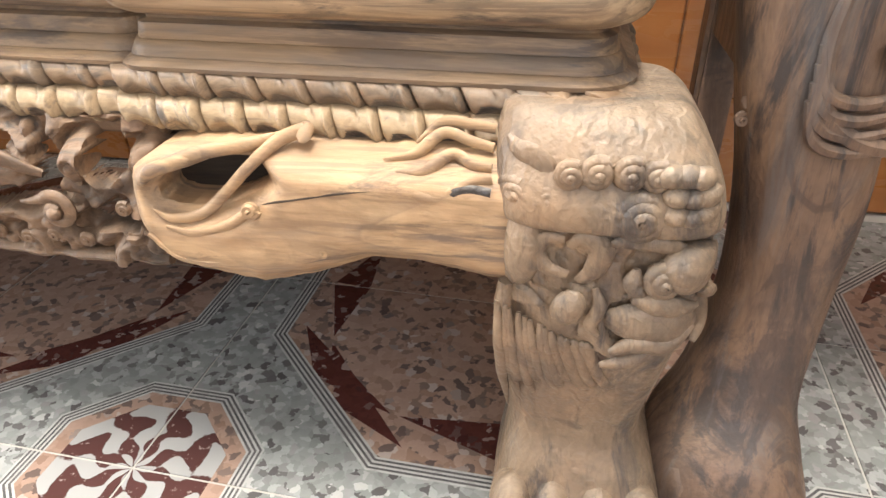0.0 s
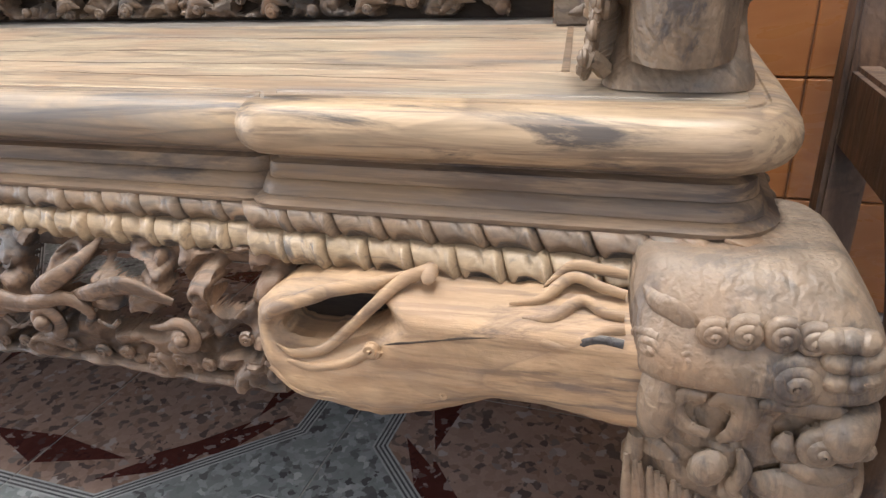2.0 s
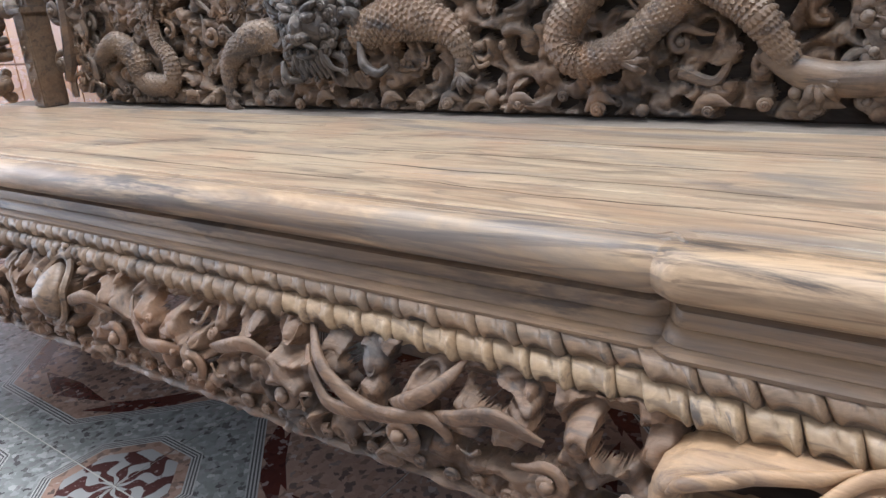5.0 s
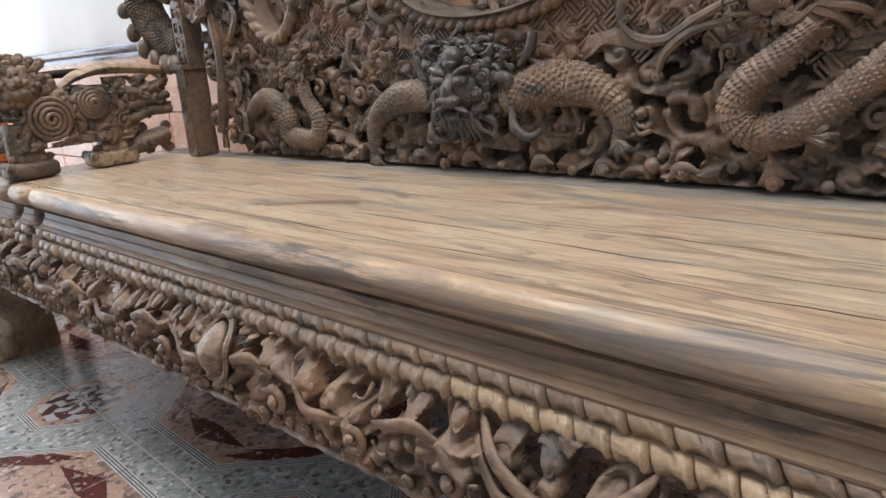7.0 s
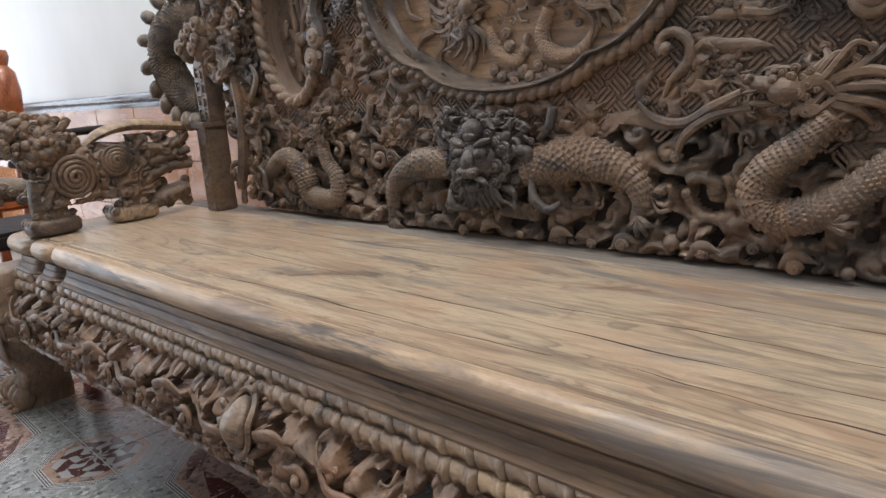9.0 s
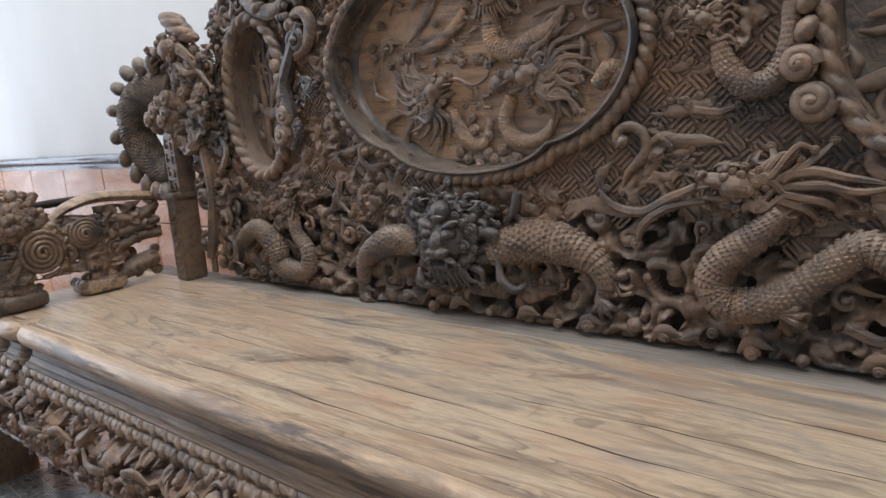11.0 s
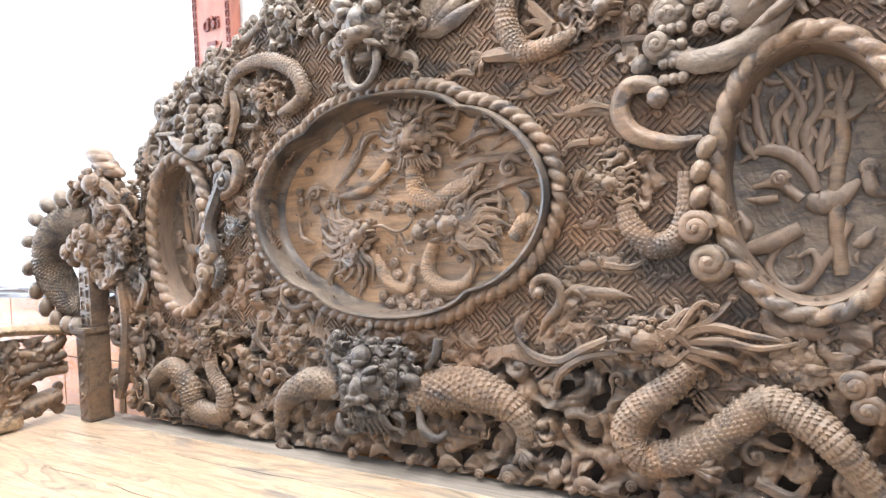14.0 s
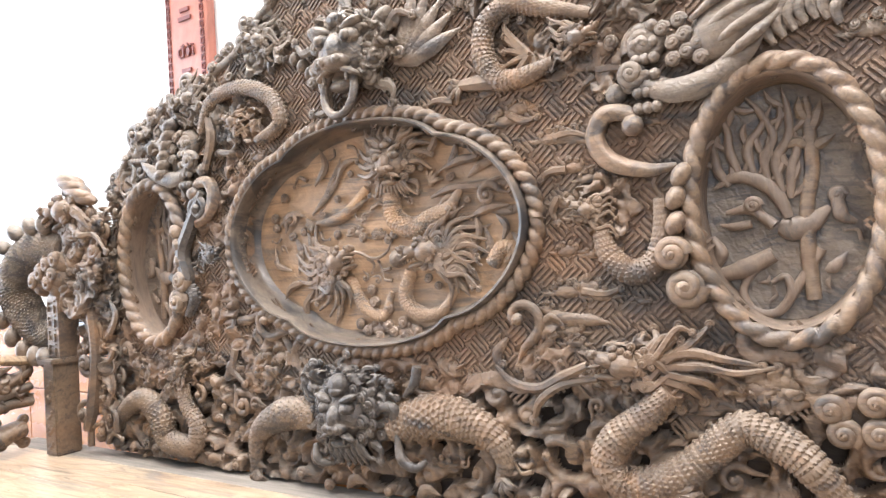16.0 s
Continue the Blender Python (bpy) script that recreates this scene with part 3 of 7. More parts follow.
# (out, z) grows outward from the line of the groove
moulding("seat_edge", [(-0.012, 0.486), (-0.012, 0.5), (-0.002, 0.5), (-0.001, 0.4982), (0.001, 0.4982), (0.002, 0.4995)] + arc(0.004, 0.4775, 0.021, 0.0215, 85, -75, 12) + [(0.004, 0.4545), (-0.012, 0.4545)], M_RAIL, "rounded seat edge with grey-brown streaks", 0.0015)
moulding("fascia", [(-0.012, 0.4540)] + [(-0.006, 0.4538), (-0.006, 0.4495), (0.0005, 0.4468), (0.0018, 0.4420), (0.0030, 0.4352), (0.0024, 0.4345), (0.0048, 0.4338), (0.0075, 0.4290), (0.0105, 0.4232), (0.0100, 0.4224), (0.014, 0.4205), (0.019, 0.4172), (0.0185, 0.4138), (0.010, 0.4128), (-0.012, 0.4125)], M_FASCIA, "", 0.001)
# beds are darker than the tongues, painting shade into the grooves between them
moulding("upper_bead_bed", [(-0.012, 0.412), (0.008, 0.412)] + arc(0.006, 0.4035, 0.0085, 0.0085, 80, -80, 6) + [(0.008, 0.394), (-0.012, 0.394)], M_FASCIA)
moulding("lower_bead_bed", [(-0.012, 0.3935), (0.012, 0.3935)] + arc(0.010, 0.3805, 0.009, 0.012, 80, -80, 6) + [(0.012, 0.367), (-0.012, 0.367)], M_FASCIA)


def lobe_mesh(name, half, sy, sz, slant, mats, nail=0.5, cut=0.14):
    """A carved tongue: a half-round bar with a raised, rounded lip at its leading end, a nail-shaped facet low on its face and a small cut above."""
    b = Buf()
    nu, nv = 24, 18
    rows = []
    for u in np.linspace(-1, 1, nu):
        row = []
        for v in np.linspace(-1, 1, nv):
            tail, lead = -0.98, 0.98 - 0.30 * max(0.0, abs(v) - 0.35) ** 2
            e = min(1.0, max(0.0, (u - tail) / 0.16)) * min(1.0, max(0.0, (lead - u) / 0.14))
            h = 0.56 + 0.32 * math.sqrt(e)
            h += 0.26 * math.exp(-((u - lead + 0.22) / 0.12) ** 2) * e
            rim = ((u + 0.10) / 0.66) ** 2 + ((v + 0.46) / 0.46) ** 2
            h += nail * (0.07 * math.exp(-((rim - 1.0) / 0.24) ** 2) * (v < 0.0) - (0.30 * (1 - rim) if rim < 1 else 0.0))
            h -= cut * 1.8 * math.exp(-((u - 0.05 - 0.30 * (0.7 - v)) / 0.08) ** 2) * (0.2 < v < 0.95)
            a = v * math.pi / 2
            hook = -0.35 * max(0.0, -0.25 - v) ** 1.6
            row.append((u * half + half * (slant * v + hook), -sy * h * math.cos(a) ** 0.75, sz * math.sin(a)))
        rows.append(row)
    b.grid(np.array(rows), caps=True)
    me = b.mesh(name)
    for m in mats:
        me.materials.append(m)
    if len(mats) > 1:
        # the low facet takes the second, grey material
        for k in range((nu - 1) * (nv - 1)):
            u, v = -1 + 2 * (k // (nv - 1) + 0.5) / (nu - 1), -1 + 2 * (k % (nv - 1) + 0.5) / (nv - 1)
            if ((u + 0.10) / 0.60) ** 2 + ((v + 0.46) / 0.42) ** 2 < 1:
                me.polygons[k].material_index = 1
    me.shade_smooth()
    return me


def gadroons(parent_name, name, out, z, pitch, near, shift, far):
    """Separate carved tongues along the front and the ends."""
    bed = bpy.data.objects[parent_name]
    s = np.concatenate([[0], np.cumsum(np.linalg.norm(np.diff(PATHP, axis=0), axis=1))])
    for d in np.arange(shift, s[-1], pitch):
        x, y = np.interp(d, s, PATHP[:, 0]), np.interp(d, s, PATHP[:, 1])
        nx, ny = np.interp(d, s, PATHN[:, 0]), np.interp(d, s, PATHN[:, 1])
        if -1.80 < x < 0.08:
            nx, ny = 0.0, -1.0
        if y > 0.9:
            continue
        ob = new(name, random.choice(far if x < -0.64 or y > 0.62 else near))
        ob.matrix_world = Matrix.Translation((x + nx * out, y + ny * out, z)) @ Matrix.Rotation(math.atan2(nx, -ny), 4, 'Z') @ Matrix.Diagonal((random.uniform(0.95, 1.02), random.uniform(0.9, 1.1), random.uniform(0.95, 1.05), 1))
        ob.parent = bed
        ob.matrix_parent_inverse = bed.matrix_world.inverted()


for bed, name, out, z, pitch, size, pale, shift in (("upper_bead_bed", "gadroon", 0.008, 0.4035, 0.0405, (0.0203, 0.0185, 0.0114, -0.42), M_GADROON, 0.016), ("lower_bead_bed", "bead_lobe", 0.012, 0.3805, 0.0362, (0.0182, 0.0225, 0.0145, -0.34), M_LOBE, 0.02)):
    near = [lobe_mesh(name, *size, mats, 0.8) for mats in ([pale], [pale, M_GREY], [pale, M_GREY])]
    far = [lobe_mesh(name, *size, mats, 0.8) for mats in ([M_GADROON], [M_GADROON, M_GREY])]
    gadroons(bed, name, out, z, pitch, near, shift, far)

# seat boards inside the frame
for ya, yb in ((0.6175, 0.7052), (0.7058, 0.882), (0.8826, 1.018)):
    part("seat_board", bevel_box(((BL + BR) / 2, (ya + yb) / 2, 0.4885), (BR - BL - 0.018, yb - ya, 0.0222), 0.0006, 1), M_SEAT, BENCH, smooth=False)
part("front_rail", bevel_box((-0.858, 0.606, 0.4880), (1.924, 0.023, 0.0216), 0.0004, 1), M_SEAT, BENCH, smooth=False)
part("back_rail", bevel_box(((BL + BR) / 2, 1.0545, 0.4885), (BR - BL - 0.03, 0.072, 0.0225), 0.001, 1), M_DUSTY, BENCH, "dusty grey rear rail", smooth=False)
b = Buf()
box(b, (-0.0425, 0.8555, 0.4994), (0.0070, 0.296, 0.0020), rotm(5.5, 'Z'))
part("inlay_strip", b, M_FASCIA, BENCH, "brown inlaid strip", smooth=False)
for x0, x1, y0, y1, w in ((-1.35, -0.62, 0.650, 0.662, 0.0016), (-0.95, -0.20, 0.742, 0.728, 0.0018), (-0.78, -0.25, 0.800, 0.812, 0.0014), (-1.65, -1.05, 0.770, 0.764, 0.0014), (-0.60, -0.08, 0.905, 0.898, 0.0016), (-0.55, -0.12, 0.676, 0.668, 0.0016), (-1.50, -0.90, 0.930, 0.936, 0.0014)):
    b = Buf()
    rows = []
    for k in range(25):
        t = k / 24
        x, y = x0 + (x1 - x0) * t, y0 + (y1 - y0) * t + 0.0035 * math.sin(9 * t + 20 * x0) + 0.0015 * math.sin(31 * t)
        h = w * math.sin(math.pi * min(1, max(0, t))) ** 0.5 * (0.6 + 0.4 * math.sin(17 * t + x0))
        rows.append([(x, y - h, 0.49975), (x, y, 0.50005), (x, y + h, 0.49975)])
    b.grid(np.array(rows))
    part("grain_check", b, M_SHADE, BENCH, "thin dark drying check")
# unseen box, blackened to put the interior's shade under the seat
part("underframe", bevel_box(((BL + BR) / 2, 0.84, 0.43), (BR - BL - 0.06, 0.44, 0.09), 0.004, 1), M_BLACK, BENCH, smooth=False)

# ---- carving tools ----


class Carver:
    """Draws carved strokes on a plane: u along it, v up, d out of it. Keeps a mask of what is carved."""

    def __init__(self, o, u, n, area=None, cell=0.004):
        self.o, self.u, self.n, self.w = (np.array(a, float) for a in (o, u, n, (0, 0, 1)))
        self.area, self.cell = area, cell
        if area:
            self.mask = np.zeros((int((area[1] - area[0]) / cell) + 1, int((area[3] - area[2]) / cell) + 1), bool)
        self.b = Buf()
        self.bend = None

    def to(self, buf):
        self.b = buf
        return self

    def at(self, x, z, d):
        x, z, d = np.broadcast_arrays(np.asarray(x, float), np.asarray(z, float), np.asarray(d, float))
        if self.bend:
            d = d + self.bend(x, z)
        return self.o + x[..., None] * self.u + z[..., None] * self.w + d[..., None] * self.n

    def mark(self, x, z, r):
        if not self.area:
            return
        a, c = self.area, self.cell
        for xi, zi, ri in zip(np.atleast_1d(x), np.atleast_1d(z), np.broadcast_to(np.atleast_1d(r), np.shape(np.atleast_1d(x)))):
            i0, i1 = max(0, int((xi - ri - a[0]) / c)), min(self.mask.shape[0], int((xi + ri - a[0]) / c) + 2)
            j0, j1 = max(0, int((zi - ri - a[2]) / c)), min(self.mask.shape[1], int((zi + ri - a[2]) / c) + 2)
            if i1 > i0 and j1 > j0:
                gx, gz = np.meshgrid(a[0] + np.arange(i0, i1) * c, a[2] + np.arange(j0, j1) * c, indexing='ij')
                self.mask[i0:i1, j0:j1] |= (gx - xi) ** 2 + (gz - zi) ** 2 < ri * ri

    def free(self, x, z, r):
        a, c = self.area, self.cell
        i0, i1 = max(0, int((x - r - a[0]) / c)), int((x + r - a[0]) / c) + 1
        j0, j1 = max(0, int((z - r - a[2]) / c)), int((z + r - a[2]) / c) + 1
        return not self.mask[i0:i1, j0:j1].any()

    def stroke(self, path, rad, d=0.01, n=None, sides=7, squash=1.0, skin=None, closed=False):
        p = np.array(path, float)
        n = n or max(8, 7 * len(p))
        q = spline(p[:, :2], n, closed)
        dd = np.interp(np.linspace(0, 1, n), np.linspace(0, 1, len(np.atleast_1d(d))), np.atleast_1d(d))
        rr = np.interp(np.linspace(0, 1, n), np.linspace(0, 1, len(np.atleast_1d(rad))), np.atleast_1d(rad))
        tube(self.b, self.at(q[:, 0], q[:, 1], dd), rr, sides, squash, self.n, closed, skin)
        self.mark(q[:, 0], q[:, 1], rr)
        return q

    def ball(self, x, z, r, d=0.0, flat=0.8, nu=6, nv=9):
        b = Buf()
        blob(b, (0, 0, 0), (r, r, r * flat), None, nu, nv)
        v = b.v[0]
        self.b.add(self.at(x + v[:, 0], z + v[:, 1], d + v[:, 2]), b.f)
        self.mark(x, z, r)

    def egg(self, x, z, a, c, ang, d=0.0, h=None, nu=7, nv=12):
        """A lying ellipsoid, a along ang, c across, h out of the plane."""
        b = Buf()
        blob(b, (0, 0, 0), (a, c, h or min(a, c)), None, nu, nv)
        v = b.v[0]
        s, k = math.sin(radians(ang)), math.cos(radians(ang))
        self.b.add(self.at(x + v[:, 0] * k - v[:, 1] * s, z + v[:, 0] * s + v[:, 1] * k, d + v[:, 2]), b.f)
        self.mark(x, z, min(a, c))

    def knob(self, x, z, r, d=0.004, turn=1, start=0.0, turns=1.7):
        """A snail-like curl that rises to its middle."""
        t = np.linspace(0, 1, 18 if r < 0.0105 else 28 if r < 0.02 else 48)
        a = radians(start) + turn * t * turns * 2 * math.pi
        rr = r * 0.68 * (1 - t) ** 0.8
        tube(self.b, self.at(x + rr * np.cos(a), z + rr * np.sin(a), d + r * 0.38 * t), r * (0.34 - 0.08 * t), 6 if r < 0.0105 else 9, 1.0, self.n)
        if r > 0.011:
            self.ball(x, z, r * 0.30, d + r * 0.36, 0.8, 5, 8)
        self.ball(x, z, r * 0.80, d - r * 0.10, 0.42, 6, 16)
        self.mark(x, z, r)

    def curl(self, x, z, r, ang, turn=1, w=0.3, d=0.006, turns=1.15, tail=1.4):
        """A scroll: a tail that winds into a spiral round (x, z). ang: where the tail leaves."""
        t = np.linspace(0, 1, 26)
        a = radians(ang) + turn * t * turns * 2 * math.pi
        rr = r * (1 - 0.80 * t)
        px, pz = x + rr * np.cos(a), z + rr * np.sin(a)
        ta = radians(ang) - turn * math.pi / 2
        k = np.linspace(tail * r, 0, 6, endpoint=False)
        bend = (k / (tail * r + 1e-9)) ** 2 * r * 0.5
        px = np.concatenate([px[0] + k * math.cos(ta) + bend * math.cos(radians(ang)), px])
        pz = np.concatenate([pz[0] + k * math.sin(ta) + bend * math.sin(radians(ang)), pz])
        rad = np.concatenate([np.linspace(0.25, 1, 6, endpoint=False), np.linspace(1, 0.75, 25), [0.3]]) * r * w
        tube(self.b, self.at(px, pz, d + np.linspace(0, 0.35, len(px)) * r), rad, 8, 0.8, self.n)
        self.ball(x, z, r * w * 1.15, d + 0.45 * r, 0.9, 5, 8)
        self.mark(px, pz, rad)

    def leaf(self, path, w, d=0.006, squash=0.55):
        self.stroke(path, [0.25 * w, w, 0.85 * w, 0.08 * w], d, None, 6, squash)

    def lock(self, path, w, d=0.006, knob=True):
        q = self.stroke(path, [w, 0.95 * w, 0.7 * w, 0.35 * w], d, None, 6, 0.9)
        if knob:
            self.knob(q[-1][0], q[-1][1], w * 1.15, np.atleast_1d(d)[-1], random.choice((-1, 1)), random.uniform(0, 360))

    def cloud(self, x, z, s, d=0.004, k=5, rng=random):
        self.egg(x, z - 0.2 * s, s * 1.1, s * 0.5, rng.uniform(-8, 8), d * 0.4, 0.006)
        for i in range(k):
            a = math.pi * (0.1 + 0.8 * i / max(1, k - 1))
            self.knob(x + s * 0.85 * math.cos(a), z + s * 0.5 * math.sin(a) * rng.uniform(0.7, 1.1), s * rng.uniform(0.26, 0.40), d, rng.choice((-1, 1)), rng.uniform(0, 360))
        for e in (-1, 1):
            self.leaf([(x + e * s * 0.5, z - 0.3 * s), (x + e * s * 1.3, z - 0.35 * s), (x + e * s * 1.9, z - 0.15 * s)], s * 0.16, d * 0.7)

    def dragon_head(self, x, z, s, ang=0.0, flip=1, d=0.02, mane=6, whisk=True, sweep=0.0, horns=True):
        """A head that looks along ang; flip -1 mirrors it."""
        c, k = math.cos(radians(ang)), math.sin(radians(ang))

        def L(u, v):
            u = u * flip
            return x + s * (u * c - v * k * flip), z + s * (u * k * flip + v * c)
        aa = ang * 1.0 if flip > 0 else -ang

        def E(u, v, a, b, dd, h, t=0):
            px, pz = L(u, v)
            self.egg(px, pz, a * s, b * s, aa + t * flip, d + dd * s, h * s, 7, 11)
        E(0, 0, 0.42, 0.34, 0.10, 0.34)
        E(0.42, 0.05, 0.36, 0.19, 0.16, 0.26, 6)
        E(0.72, 0.13, 0.15, 0.13, 0.26, 0.18)
        E(0.35, -0.33, 0.34, 0.085, 0.10, 0.16, -8)
        E(0.60, -0.10, 0.20, 0.045, 0.32, 0.08, -20)
        for u, v, r, dd in ((0.80, 0.18, 0.06, 0.38), (0.66, 0.20, 0.06, 0.40), (0.22, 0.20, 0.105, 0.34), (0.08, 0.34, 0.10, 0.26), (0.25, 0.36, 0.085, 0.24), (-0.10, 0.30, 0.11, 0.28), (-0.12, -0.22, 0.14, 0.26), (-0.30, -0.02, 0.15, 0.25), (0.08, -0.40, 0.10, 0.14)):
            px, pz = L(u, v)
            if r > 0.09 and u < 0.2:
                self.knob(px, pz, r * s * 1.15, d + dd * s, flip, random.uniform(0, 360))
            else:
                self.ball(px, pz, r * s, d + dd * s, 0.9, 6, 9)
        for i in range(7):
            a = radians(100 + 32 * i)
            px, pz = L(0.46 * math.cos(a) - 0.02, 0.46 * math.sin(a))
            self.knob(px, pz, s * random.uniform(0.10, 0.16), d + 0.12 * s, random.choice((-1, 1)), random.uniform(0, 360))
        for i in range(5):
            px, pz = L(0.34 + 0.09 * i, -0.17 - 0.02 * i)
            self.egg(px, pz, 0.028 * s, 0.06 * s, aa, d + 0.28 * s, 0.04 * s, 4, 6)
        if horns:
            for e in (0.0, 0.16):
                self.stroke([L(-0.05 - e, 0.36), L(-0.30 - e, 0.62), L(-0.62 - e, 0.66 + e), L(-0.82 - e, 0.86 + e)], [0.09 * s, 0.08 * s, 0.055 * s, 0.02 * s], d + 0.16 * s)
            self.leaf([L(-0.15, 0.25), L(-0.42, 0.42), L(-0.62, 0.36)], 0.10 * s, d + 0.2 * s)
        for i in range(mane):
            f = i / max(1, mane - 1)
            v0 = 0.30 - 0.75 * f
            b = sweep + 0.55 * (0.5 - f)
            ln = random.uniform(0.75, 1.15)
            wv = random.choice((-1, 1)) * random.uniform(0.10, 0.22)
            self.lock([L(-0.25, v0), L(-0.60 * ln, v0 + 0.25 * b + wv), L(-0.98 * ln, v0 + 0.65 * b - wv), L(-1.30 * ln, v0 + 1.05 * b + 0.5 * wv)], 0.100 * s, [d + 0.15 * s, d + 0.20 * s, d + 0.06 * s, d], True)
            px, pz = L(-0.42 - 0.25 * random.random(), v0 + 0.3 * b + random.uniform(-0.1, 0.1))
            self.knob(px, pz, s * random.uniform(0.09, 0.15), d + 0.22 * s, random.choice((-1, 1)), random.uniform(0, 360))
        if whisk:
            self.stroke([L(0.62, 0.02), L(0.95, -0.10), L(1.25, -0.42), L(1.75, -0.45), L(2.1, -0.2)], [0.05 * s, 0.06 * s, 0.055 * s, 0.05 * s, 0.015 * s], [d + 0.28 * s, d + 0.2 * s, d, d, d])

    def lion_head(self, x, z, s, d=0.02, ring=False, beard=True, horns=True, ruff=0):
        """A lion or dragon mask seen from the front."""
        E = lambda u, v, a, b, dd, h, t=0: self.egg(x + u * s, z + v * s, a * s, b * s, t, d + dd * s, h * s, 8, 12)
        E(0, 0, 0.50, 0.46, 0.05, 0.42)
        E(0, -0.05, 0.17, 0.26, 0.36, 0.22)
        E(0, -0.20, 0.26, 0.13, 0.42, 0.17)
        for e in (-1, 1):
            E(e * 0.24, 0.14, 0.15, 0.12, 0.36, 0.13)
            self.ball(x + e * 0.24 * s, z + 0.13 * s, 0.085 * s, d + 0.46 * s, 0.9)
            E(e * 0.27, 0.30, 0.20, 0.075, 0.36, 0.12, e * 22)
            self.ball(x + e * 0.12 * s, z - 0.20 * s, 0.075 * s, d + 0.54 * s, 0.9)
            self.knob(x + e * 0.44 * s, z - 0.12 * s, 0.16 * s, d + 0.22 * s, e)
            self.knob(x + e * 0.52 * s, z + 0.16 * s, 0.15 * s, d + 0.16 * s, -e)
            self.knob(x + e * 0.40 * s, z - 0.38 * s, 0.14 * s, d + 0.18 * s, e)
            E(e * 0.60, 0.38, 0.20, 0.11, 0.08, 0.12, e * 40)
            if horns:
              self.stroke([(x + e * 0.18 * s, z + 0.40 * s), (x + e * 0.42 * s, z + 0.62 * s), (x + e * 0.66 * s, z + 0.70 * s), (x + e * 0.74 * s, z + 0.92 * s)], [0.085 * s, 0.08 * s, 0.055 * s, 0.02 * s], d + 0.18 * s)
            E(e * 0.20, -0.33, 0.20, 0.05, 0.38, 0.10, e * -25)
            self.egg(x + e * 0.20 * s, z - 0.42 * s, 0.03 * s, 0.08 * s, 0, d + 0.42 * s, 0.05 * s, 4, 6)
        self.egg(x, z + 0.42 * s, 0.15 * s, 0.10 * s, 0, d + 0.36 * s, 0.10 * s)
        for i in range(6):
            a = radians(35 + 22 * i)
            self.knob(x + 0.52 * s * math.cos(a), z + 0.52 * s * math.sin(a), 0.12 * s, d + 0.2 * s, random.choice((-1, 1)), random.uniform(0, 360))
        E(0, -0.50, 0.24, 0.09, 0.26, 0.14)
        for i in range(ruff):
            a = radians(-50 + 280 * i / max(1, ruff - 1))
            for k, rr in enumerate((0.62, 0.84)):
                b = a + 0.09 * k
                self.knob(x + rr * s * math.cos(b), z + rr * 0.92 * s * math.sin(b), s * random.uniform(0.10, 0.16), d + (0.14 - 0.12 * k) * s, random.choice((-1, 1)), random.uniform(0, 360))
            if i % 2 == 0:
                self.lock([(x + 0.7 * s * math.cos(a), z + 0.65 * s * math.sin(a)), (x + 0.95 * s * math.cos(a + 0.12), z + 0.88 * s * math.sin(a + 0.12)), (x + 1.15 * s * math.cos(a - 0.05), z + 1.02 * s * math.sin(a - 0.05))], 0.075 * s, d + 0.06 * s)
        if beard:
            for i in range(9):
                u = -0.5 + i * 0.125
                self.lock([(x + u * 0.7 * s, z - 0.50 * s), (x + u * 0.95 * s, z - 0.72 * s), (x + (u * 1.2 + random.uniform(-0.05, 0.05)) * s, z - (0.92 - 0.25 * abs(u)) * s)], 0.06 * s, [d + 0.2 * s, d + 0.15 * s, d + 0.05 * s], i % 2 == 0)
        if ring:
            t = np.linspace(0, 2 * math.pi, 28, endpoint=False)
            tube(self.b, self.at(x + 0.27 * s * np.cos(t), z - 0.58 * s + 0.36 * s * np.sin(t), d + 0.36 * s - 0.05 * s * np.sin(t)), 0.06 * s, 8, 1, self.n, True)

    def dragon(self, path, rad, d=0.02, size=0.013, around=14, fins=1):
        """A scaled body, with a row of fins along one flank."""
        p = np.array(path, float)
        ln = np.sum(np.linalg.norm(np.diff(spline(p, 60), axis=0), axis=1))
        n = int(ln / size * 7)
        rad = [r * 0.72 for r in rad]
        size, around = size * 0.72, int(around * 1.35)
        q = self.stroke(path, rad, d, int(ln / size * 6), around * 5, 0.9, scale_skin(size, 0.15, around))
        n = len(q)
        rr = np.interp(np.linspace(0, 1, n), np.linspace(0, 1, len(rad)), rad)
        if fins:
            t = np.gradient(q, axis=0)
            t /= np.linalg.norm(t, axis=1)[:, None]
            st = max(2, int(n * size * 1.25 / ln))
            for i in range(st, n - st, st):
                fx, fz = q[i] + np.array((-t[i][1], t[i][0])) * fins * rr[i] * 0.98
                a = math.degrees(math.atan2(t[i][1], t[i][0]))
                self.egg(fx, fz, size * 0.75, size * 0.55, a + 30, np.interp(i / n, np.linspace(0, 1, len(np.atleast_1d(d))), np.atleast_1d(d)) * 0.8, size * 0.5, 5, 7)

    def claw(self, x, z, s, ang, d=0.012):
        for i in range(4):
            a = radians(ang - 48 + 32 * i)
            e = (x + s * math.cos(a), z + s * math.sin(a))
            self.stroke([(x, z), (x + 0.6 * s * math.cos(a) + 0.1 * s, z + 0.6 * s * math.sin(a)), e], [0.22 * s, 0.19 * s, 0.12 * s], [d + 0.15 * s, d + 0.35 * s, d])
            self.ball(*e, 0.15 * s, d)
        self.ball(x, z, 0.34 * s, d, 0.9)

